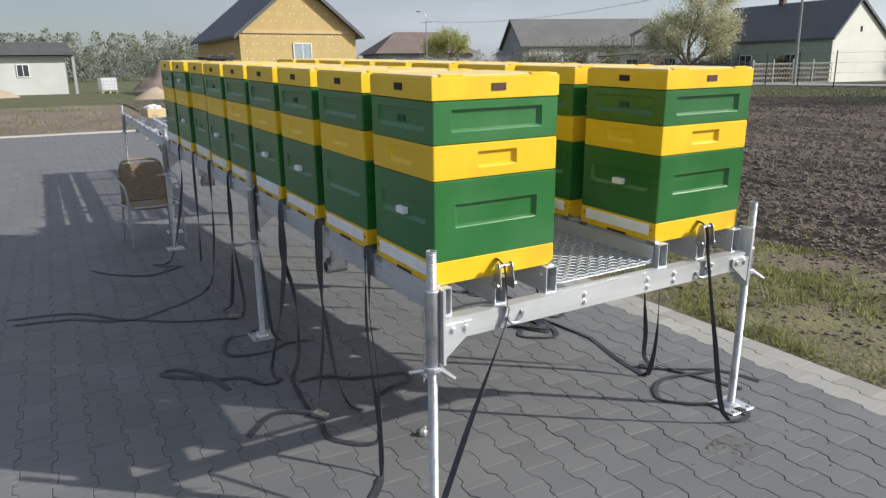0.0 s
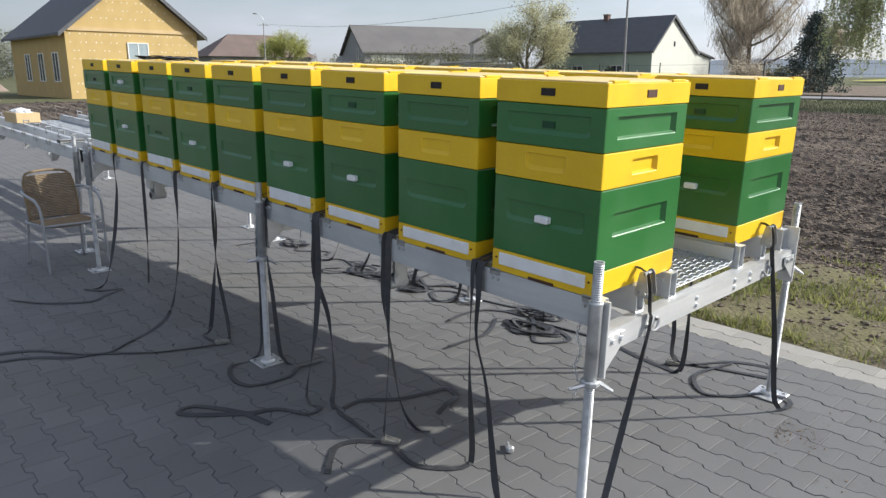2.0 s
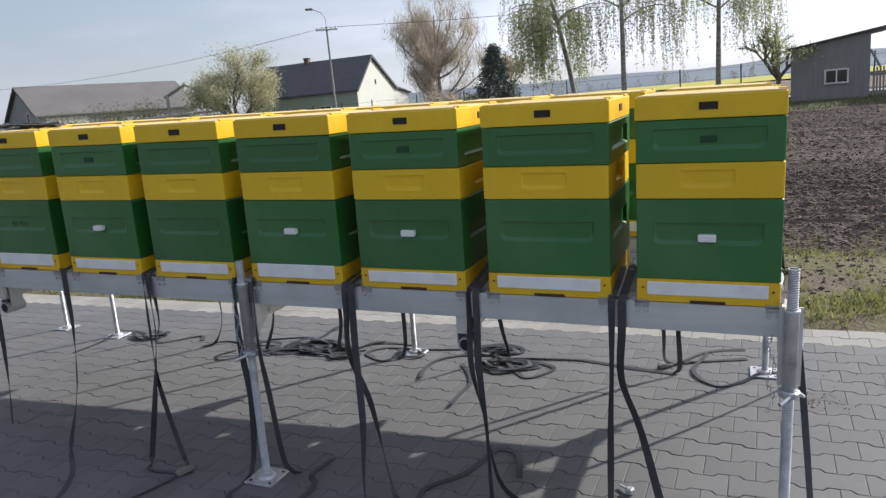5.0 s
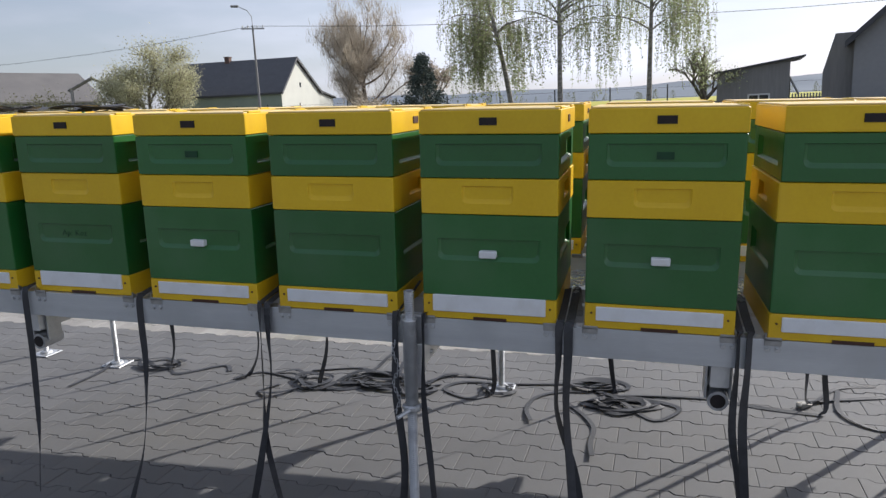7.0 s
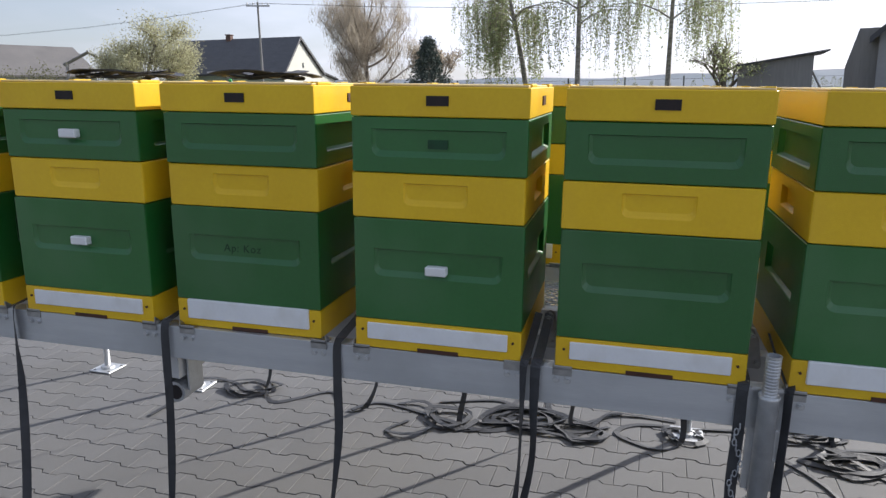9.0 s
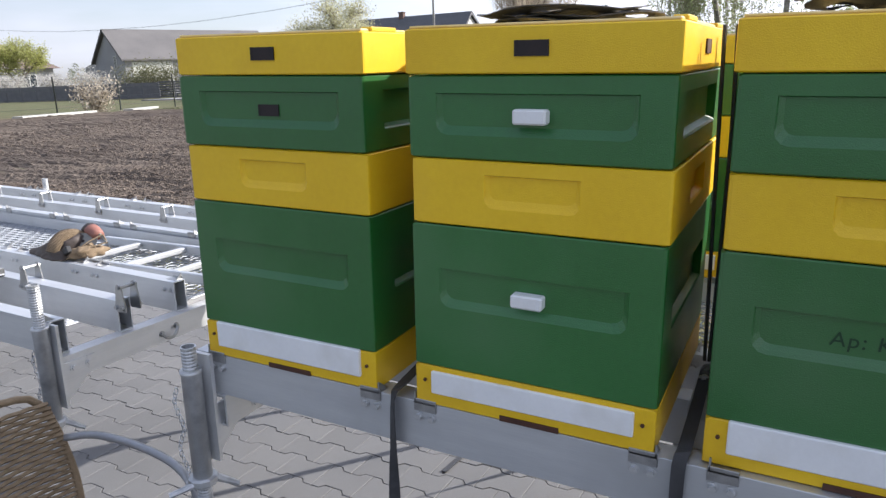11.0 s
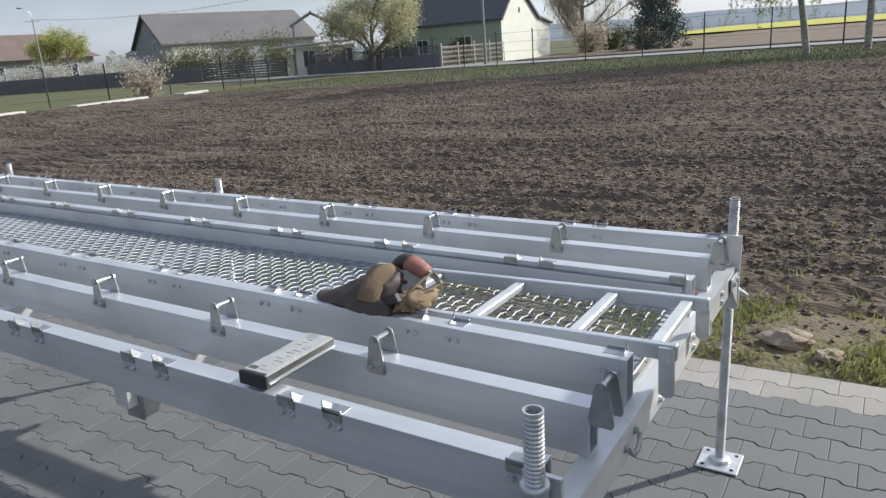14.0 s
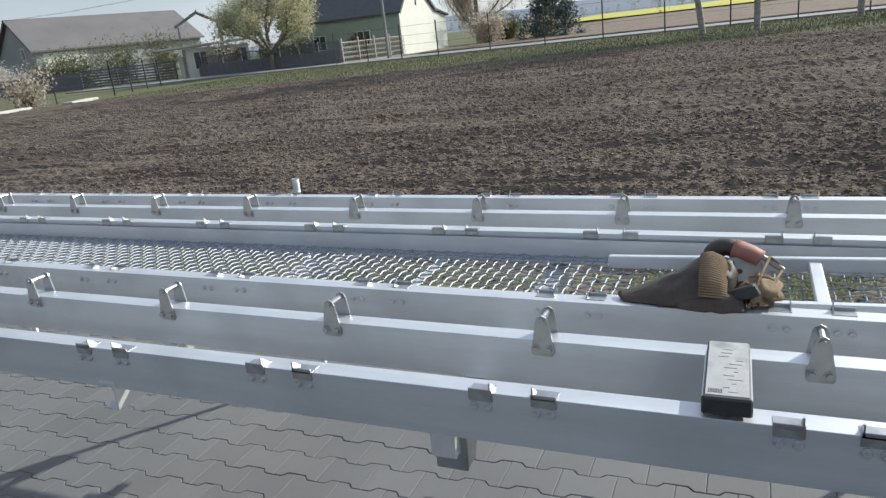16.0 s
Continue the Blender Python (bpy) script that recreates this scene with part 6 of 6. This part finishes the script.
def arch_loft(bm, y0, y1, n, shape, seed, rough=0.10):
    """A slumped hollow body along y; shape(f) gives the middle x, the half width and the height."""
    rows = []
    for i in range(n + 1):
        f = i / n
        cx, rx, h = shape(f)
        row = []
        for j in range(25):
            a = math.pi * j / 24
            k = 1 + rough * noise.noise(Vector((3.2 * math.cos(a), 3.2 * math.sin(a), 5 * f + seed))) + 0.5 * rough * noise.noise(Vector((9 * math.cos(a), 9 * math.sin(a), 11 * f + seed)))
            row.append(bm.verts.new((cx - rx * k * math.cos(a), y0 + (y1 - y0) * f + 0.012 * math.sin(a), h * k * math.sin(a) ** 1.15)))
        rows.append(row)
    for p, q in zip(rows, rows[1:]):
        for j in range(25):
            bm.faces.new((p[j], p[(j + 1) % 25], q[(j + 1) % 25], q[j]))
    bm.faces.new(rows[0])
    bm.faces.new(list(reversed(rows[-1])))


bm = bmesh.new()
arch_loft(bm, 0.190, -0.010, 18, lambda f: (-0.040 + 0.035 * f, 0.026 + 0.070 * f ** 0.8, 0.014 + 0.106 * f ** 1.4), 2.0)
part("body", bm, TANL, bag, "dark brown leather body narrowing to one end", True)
bm = bmesh.new()
arch_loft(bm, 0.060, -0.085, 12, lambda f: (-0.058, 0.040 + 0.012 * math.sin(3.1 * f), 0.020 + 0.030 * math.sin(2.8 * f)), 7.0, 0.16)
part("skirt", bm, TANL, bag, "slack leather skirt over the rail", True)
bm = bmesh.new()
for i in range(46):
    a = math.pi * (0.10 + 0.86 * i / 45)
    c, w = math.cos(a), math.sin(a)
    tube(bm, [(-0.006 - 0.094 * c, 0.016, 0.006 + 0.114 * w), (-0.006 - 0.099 * c, -0.008, 0.006 + 0.117 * w), (-0.004 - 0.094 * c, -0.030, 0.005 + 0.104 * w), (-0.002 - 0.082 * c, -0.042, 0.004 + 0.086 * w)], 0.0034, 5)
tagged(part("mouth_band", bm, CANVAS, bag, "ribbed tan canvas band round the mouth", True), kind="stuff")
bm = bmesh.new()
lump(bm, (0.005, -0.040, 0.048), (0.074, 0.026, 0.052), 3.0)
part("lining", bm, LEATHER, bag, "dark folded lining", True)
bm = bmesh.new()
tube(bm, spline([(0.070, 0.010, 0.040), (0.074, -0.006, 0.092), (0.074, -0.028, 0.116), (0.070, -0.050, 0.114), (0.064, -0.062, 0.106)], 0.010), 0.025, 10)
part("flap", bm, LEATHER, bag, "dark leather flap", True)
bm = bmesh.new()
tube(bm, spline([(0.066, -0.052, 0.110), (0.060, -0.080, 0.104), (0.054, -0.112, 0.090)], 0.010), 0.031, 12, r1=0.024)
part("grip", bm, REDG, bag, "red-brown leather grip", True)
PLATE = pose(0.022, -0.076, 0.072, -38, 0, -66)
bm = bmesh.new()
cham(bm, -0.046, 0.046, -0.003, 0.003, -0.036, 0.036, 0.003)
bmesh.ops.transform(bm, matrix=PLATE, verts=bm.verts)
plate = part("plate", bm, GREYM, bag, "grey metal plate with a hole")
bm = bmesh.new()
lathe(bm, [(0.007, -0.0045), (0.007, 0.0045)], 10)
bmesh.ops.transform(bm, matrix=PLATE @ pose(-0.012, 0, -0.006, 90, 0, 0), verts=bm.verts)
part("rivet_hole", bm, BLACK, plate)
bm = bmesh.new()
cham(bm, -0.052, 0.052, -0.010, 0.010, -0.016, 0.016, 0.004)
bmesh.ops.transform(bm, matrix=pose(-0.066, -0.062, 0.034, 0, 28, 76), verts=bm.verts)
part("bar", bm, DARKP, bag, "dark slanted bar across the mouth")
bm = bmesh.new()
tube(bm, [(0.058, -0.112, 0.098), (0.052, -0.160, 0.062)], 0.008, 6)
part("clasp", bm, GREYM, bag, "small steel clasp")
bm = bmesh.new()
lump(bm, (0.000, -0.112, 0.022), (0.070, 0.046, 0.036), 8.0, 12, 0.45)
part("pouch", bm, CANVAS, bag, "crumpled tan canvas pouch", True)
for way in (((0.058, -0.132, 0.098), (-0.010, -0.112, 0.066), (-0.082, -0.088, 0.006)), ((0.052, -0.160, 0.064), (-0.010, -0.140, 0.050), (-0.078, -0.096, 0.010)), ((0.058, -0.132, 0.096), (0.055, -0.150, 0.080), (0.050, -0.162, 0.060)),
            ((-0.020, -0.080, 0.050), (-0.040, -0.120, 0.046), (-0.030, -0.150, 0.020)), ((0.010, -0.090, 0.056), (0.000, -0.130, 0.060), (0.020, -0.156, 0.030))):
    bm = bmesh.new()
    tube(bm, spline(way, 0.015), 0.0034, 5)
    part("cord", bm, WICKER, bag)

# flat metal case with a printed label, laid across two rails
case = empty("parts_box", M2 @ pose(0.103, 0.643, 0.001, 0, 0, 1.0) @ Matrix.Diagonal((0.93, 0.80, 0.84, 1)), "flat grey parts box with a printed label, across two rails", "box")
bm = bmesh.new()
cham(bm, -0.105, 0.135, -0.047, 0.047, 0.0, 0.036, 0.004)
part("body", bm, DARKG, case)
bm = bmesh.new()
cham(bm, -0.112, -0.100, -0.050, 0.050, -0.001, 0.038, 0.004)
part("end_cap", bm, DARKP, case, "dark plastic end cap")
bm = bmesh.new()
cham(bm, -0.098, 0.130, -0.043, 0.043, 0.036, 0.0372, 0.0004)
lab = part("label", bm, CARTON, case, "silver printed label")
rnd = random.Random(9)
for i in range(12):
    bm = bmesh.new()
    x, w = -0.085 + 0.016 * i, rnd.uniform(0.012, 0.05)
    y = rnd.uniform(-0.035, 0.0)
    box(bm, x, x + 0.0025, y, y + w * 0.7, 0.0372, 0.0377)
    part("print_bar", bm, GREYM, lab)
for i in range(9):
    bm = bmesh.new()
    box(bm, -0.09, -0.075, 0.010 + i * 0.0032, 0.0116 + i * 0.0032, 0.0372, 0.0378)
    part("code_bar", bm, DARKP, lab)
for s in (-1, 1):
    bm = bmesh.new()
    box(bm, -0.1, 0.13, s * 0.049 - 0.002, s * 0.049 + 0.002, 0.008, 0.014)
    part("edge_trim", bm, ALU, case)
# a cardboard box and bags at the far end
cb = empty("carton", M2 @ pose(0.30, 3.55, 0.0, 0, 0, 8), "small open cardboard carton with crumpled white film", "box")
bm = bmesh.new()
cham(bm, -0.14, 0.14, -0.2, 0.2, 0, 0.12, 0.004)
part("body", bm, WOODP, cb)
bm = bmesh.new()
lump(bm, (0, 0.02, 0.12), (0.12, 0.16, 0.05), 4.0, 10, 0.35)
part("film", bm, TANK, cb)

# ---- rattan garden chair ----
chair = empty("garden_chair", pose(-0.165, 5.15, 0, 0, 0, 4) @ Matrix.Scale(0.9, 4), "woven rattan garden chair with a grey tube frame", "chair")


def bow(bm, pts, r):
    tube(bm, spline(pts, 0.03), r, 8)


bm = bmesh.new()
bow(bm, [(-0.215, 0.20, 0.43), (-0.225, 0.23, 0.62), (-0.20, 0.29, 0.82), (-0.10, 0.32, 0.865), (0.10, 0.32, 0.865), (0.20, 0.29, 0.82), (0.225, 0.23, 0.62), (0.215, 0.20, 0.43)], 0.012)
back = part("back_frame", bm, WICKER, chair, "rattan-wrapped back frame", True)
for i in range(26):
    bm = bmesh.new()
    z = 0.44 + i * 0.0155
    w = 0.205 + 0.02 * math.sin(math.pi * i / 25)
    tube(bm, [(x, 0.20 + 0.06 * (z - 0.44) / 0.4 + 0.05 * (1 - (x / w) ** 2) + (0.003 if (k + i) % 2 else -0.003), z) for k, x in enumerate(np.linspace(-w, w, 17))], 0.0072, 4)
    part("strand", bm, WICKER, back)
bm = bmesh.new()
bow(bm, [(-0.235, -0.22, 0.43), (0.235, -0.22, 0.43), (0.235, 0.22, 0.43), (-0.235, 0.22, 0.43), (-0.235, -0.22, 0.43)], 0.011)
seat = part("seat_frame", bm, PAINTG, chair, "", True)
for i in range(24):
    bm = bmesh.new()
    y = -0.22 + i * 0.0185
    tube(bm, [(x, y, 0.43 - 0.018 * (1 - (x / 0.24) ** 2) + (0.003 if (k + i) % 2 else -0.003)) for k, x in enumerate(np.linspace(-0.225, 0.225, 17))], 0.0088, 4)
    part("strand", bm, WICKER, seat)
for s in (-1, 1):
    bm = bmesh.new()
    bow(bm, [(s * 0.225, 0.25, 0.70), (s * 0.27, 0.16, 0.705), (s * 0.285, 0.0, 0.69), (s * 0.275, -0.16, 0.66), (s * 0.265, -0.235, 0.58), (s * 0.26, -0.25, 0.40), (s * 0.26, -0.265, 0.0)], 0.0125)
    part("arm", bm, PAINTG, chair, "curved grey tube arm and front leg", True)
    bm = bmesh.new()
    bow(bm, [(s * 0.225, 0.22, 0.55), (s * 0.235, 0.25, 0.30), (s * 0.25, 0.30, 0.0)], 0.0125)
    part("leg", bm, PAINTG, chair, "", True)
    bm = bmesh.new()
    bow(bm, [(s * 0.262, -0.25, 0.22), (s * 0.25, 0.0, 0.25), (s * 0.24, 0.26, 0.22)], 0.008)
    part("stretcher", bm, PAINTG, chair, "", True)

# ---- grass, clods, stones ----
def blades(name, n, x0, x1, y0, y1, size, label, seed, base, dens=None, leaf=BLADE):
    g = np.random.default_rng(seed)
    x, y = g.uniform(x0, x1, n), g.uniform(y0, y1, n)
    if dens:
        keep = np.array([dens(a, b) > r for a, b, r in zip(x, y, g.random(n))])
        x, y = x[keep], y[keep]
    n = len(x)
    z = np.array([base(a, b) for a, b in zip(x, y)])
    a, h = g.uniform(0, 6.28, n), size * g.uniform(0.4, 1.4, n)
    lx, ly = g.normal(0, 0.45, n) * h, g.normal(0, 0.45, n) * h
    w = 0.004 + 0.006 * g.random(n)
    p0 = np.stack([x - np.cos(a) * w, y - np.sin(a) * w, z - 0.01], 1)
    p1 = np.stack([x + np.cos(a) * w, y + np.sin(a) * w, z - 0.01], 1)
    p2 = np.stack([x + lx, y + ly, z + h], 1)
    v = np.stack([p0, p1, p2], 1).reshape(-1, 3)
    tagged(raw(name, list(map(tuple, v)), [(3 * i, 3 * i + 1, 3 * i + 2) for i in range(n)], leaf), label, "grass", "", "stuff")


def strip(x, y):
    """Height of the strip beside the paving at a place of the yard."""
    p = EDGE_IN @ Vector((x, y, 0))
    return max(verge_z(max(p.x, 0.0), p.y), field_z(x, y)) if p.x < 2.9 else field_z(x, y)


def tufted(x, y):
    p = EDGE_IN @ Vector((x, y, 0))
    if p.x < 0.06:
        return 0.0
    if p.x > turf_width(y) + 0.5:
        return 0.03
    return max(0.0, 0.16 + 2.0 * nz(x, y, 1.5, 9.0) + 0.7 * nz(x, y, 5.0, 2.0)) * (1.15 - p.x / 3.4)


blades("grass", 190000, 2.4, 5.6, -3, 13, 0.042, "thin tufts of spring grass beside the paving", 5, strip, tufted)
blades("tall_grass", 34000, 2.5, 5.2, -2.5, 9, 0.10, "taller tufts of fresh grass", 15, strip, lambda x, y: max(0.0, 2.6 * (nz(x, y, 1.9, 4.0) - 0.33)) if 0.1 < (EDGE_IN @ Vector((x, y, 0))).x < turf_width(y) + 0.5 else 0.0)
blades("weeds", 9000, -8, 2.4, 20.5, 30, 0.13, "thin weeds on the bare earth bank", 61, lambda x, y: land(x, y) - 0.03, lambda x, y: max(0.0, 0.25 + 1.5 * nz(x, y, 0.7, 3.0)))
blades("verge_grass", 90000, 22.6, 39, -22, 34, 0.10, "pale grass on the roadside verge", 6, lambda x, y: land(x, y) - 0.05, lambda x, y: ease((x - 22.5 + 1.2 * nz(x, y, 0.5, 8.0)) / 3.5), BLADEF)


def clods(name, n, x0, x1, y0, y1, smin, smax, label, seed, base, material):
    g = np.random.default_rng(seed)
    ico = np.array([(0.0, 0.0, 1.0), (0.89, 0.0, 0.45), (0.28, 0.85, 0.45), (-0.72, 0.53, 0.45), (-0.72, -0.53, 0.45), (0.28, -0.85, 0.45), (0.6, 0.5, -0.4), (-0.5, 0.6, -0.4), (-0.6, -0.5, -0.4), (0.5, -0.6, -0.4)])
    fc = np.array([(0, 1, 2), (0, 2, 3), (0, 3, 4), (0, 4, 5), (0, 5, 1), (1, 6, 2), (2, 7, 3), (3, 8, 4), (4, 8, 9), (4, 9, 5), (5, 9, 1), (1, 9, 6), (2, 6, 7), (3, 7, 8)])
    x, y = g.uniform(x0, x1, n), g.uniform(y0, y1, n)
    z = np.array([base(p, q) for p, q in zip(x, y)])
    s = smin + (smax - smin) * g.random(n) ** 3
    p = ico[None] * g.uniform(0.6, 1.3, (n, 10, 1)) * np.stack([s, s * g.uniform(0.6, 1.1, n), s * g.uniform(0.4, 0.8, n)], 1)[:, None, :]
    q = g.uniform(0, 6.28, n)
    c, w = np.cos(q)[:, None], np.sin(q)[:, None]
    v = np.stack([p[..., 0] * c - p[..., 1] * w + x[:, None], p[..., 0] * w + p[..., 1] * c + y[:, None], p[..., 2] + (z + s * 0.15)[:, None]], 2)
    f = (fc[None] + 10 * np.arange(n)[:, None, None]).reshape(-1, 3)
    tagged(raw(name, v.reshape(-1, 3).tolist(), f.tolist(), material), label, "soil", "", "stuff")


clods("soil_clods", 95000, 4.2, 10, -2, 15, 0.005, 0.030, "loose clods of turned brown soil", 2, field_z, CLOD)
clods("far_clods", 50000, 9, 23.5, -6, 27, 0.010, 0.040, "coarse clods over the ploughed field", 3, field_z, CLOD)
clods("soil_crumbs", 150, 1.14, 1.38, -0.36, -0.17, 0.0015, 0.006, "red-brown crumbs of soil spilt on the paving", 4, lambda x, y: 0.002, CRUMB)
clods("stray_crumbs", 70, 0.9, 1.7, -0.6, 0.0, 0.002, 0.006, "few crumbs of soil on the paving", 14, lambda x, y: 0.002, CRUMB)
clods("verge_clods", 9000, 2.75, 5.0, -2, 12, 0.005, 0.028, "crumbled earth among the grass", 7, strip, CLOD)
for i, (x, y, s) in enumerate(((2.93, 5.35, 0.095), (2.84, 5.15, 0.06), (2.80, 5.62, 0.05))):
    bm = bmesh.new()
    lump(bm, (0, 0, s * 0.3), (s, s * 1.3, s * 0.6), 11.0 + i, 9, 0.4)
    ob = part("fieldstone", bm, TANSTONE)
    ob.matrix_world = pose(x, y, strip(x, y) - 0.02, 0, 0, 40 * i)
    tagged(ob, "rough stone at the edge of the paving", "stone", "stones by the paving")
# a loose nut on the paving
bm = bmesh.new()
lathe(bm, [(0.011, 0.0), (0.019, 0.003), (0.019, 0.02), (0.012, 0.026)], 6)
tube(bm, [(0.0, 0.0, 0.013), (0.05, 0.03, 0.010)], 0.006, 6)
ob = part("loose_bolt", bm, ZINC)
ob.matrix_world = pose(0.228, 0.535, 0.004, 0, 0, 20)
tagged(ob, "loose steel bolt and nut lying on the paving", "bolt")

# ---- paving blocks, last ----
STEP, ROWP, WAVE = 0.200, 0.140, 0.0115
GAP = 0.0008


def paver(dx, dy, top, outer=WAVE):
    """One waisted interlocking block, 0.2 by 0.14 pitch, with a worn chamfer: vertices and faces."""
    def outline(inset):
        hw, e = ROWP / 2 - inset, STEP / 2 - inset
        side = [(1, -e), (1, -0.062), (-1, -0.042), (-1, 0.042), (1, 0.062), (1, e)]
        return [(hw + outer * s, y) for s, y in side] + [(-hw - WAVE * s, y) for s, y in reversed(side)]
    o, i = outline(GAP), outline(GAP + 0.0026)
    n = len(o)
    vs = [(x + dx, y + dy, -0.03) for x, y in o] + [(x + dx, y + dy, top - 0.0018) for x, y in o] + [(x + dx, y + dy, top) for x, y in i]
    fs = [(a * n + k, a * n + (k + 1) % n, (a + 1) * n + (k + 1) % n, (a + 1) * n + k) for a in (0, 1) for k in range(n)]
    fs.append(tuple(2 * n + k for k in range(n)))
    return vs, fs


def place(i, j):
    return -0.08 - i * ROWP, j * STEP + (STEP / 2 if i % 2 else 0.0)


pv, pf_ = paver(0, 0, 0.0)
pe, _ = paver(0, 0, 0.0, 0.0)
meshes = {}
for key, material in (("dark", STONE), ("pale", STONEL), ("rim", STONEL)):
    me = bpy.data.meshes.new("block")
    me.from_pydata(pe if key == "rim" else pv, [], pf_)
    me.materials.append(material)
    meshes[key] = me
single = 0
far = {"dark": ([], []), "pale": ([], []), "rim": ([], [])}
rnd = random.Random(77)
for i in range(0, 82):
    for j in range(-30, 101):
        x, y = place(i, j)
        if x < -11.3 or y < -5.8 or y > 20.05:
            continue
        key = "rim" if i == 0 else "pale" if i == 1 else "dark"
        dz = rnd.uniform(-0.0012, 0.0010)
        near = (-0.05 < y < 1.65 and -1.95 < x < 0.0 and single < 300)
        if near:
            ob = new("paving_block", meshes[key])
            ob.parent = pavement
            ob.matrix_basis = pose(x, y, dz, rnd.uniform(-0.4, 0.4), rnd.uniform(-0.4, 0.4), 0)
            single += 1
        else:
            vs, fs = far[key]
            b = len(vs)
            a, c = rnd.uniform(-0.005, 0.005), rnd.uniform(-0.005, 0.005)
            vs.extend((p + x, q + y, r + dz + (a * p + c * q if r > -0.02 else 0.0)) for p, q, r in (pe if key == "rim" else pv))
            fs.extend(tuple(b + k for k in f) for f in pf_)
for key, material in (("dark", STONE), ("pale", STONEL), ("rim", STONEL)):
    ob = raw("paving_field", far[key][0], far[key][1], material, pavement)
    tagged(ob, "grey waisted paving blocks" if key == "dark" else "pale edge rows of paving blocks", "", "", "stuff")
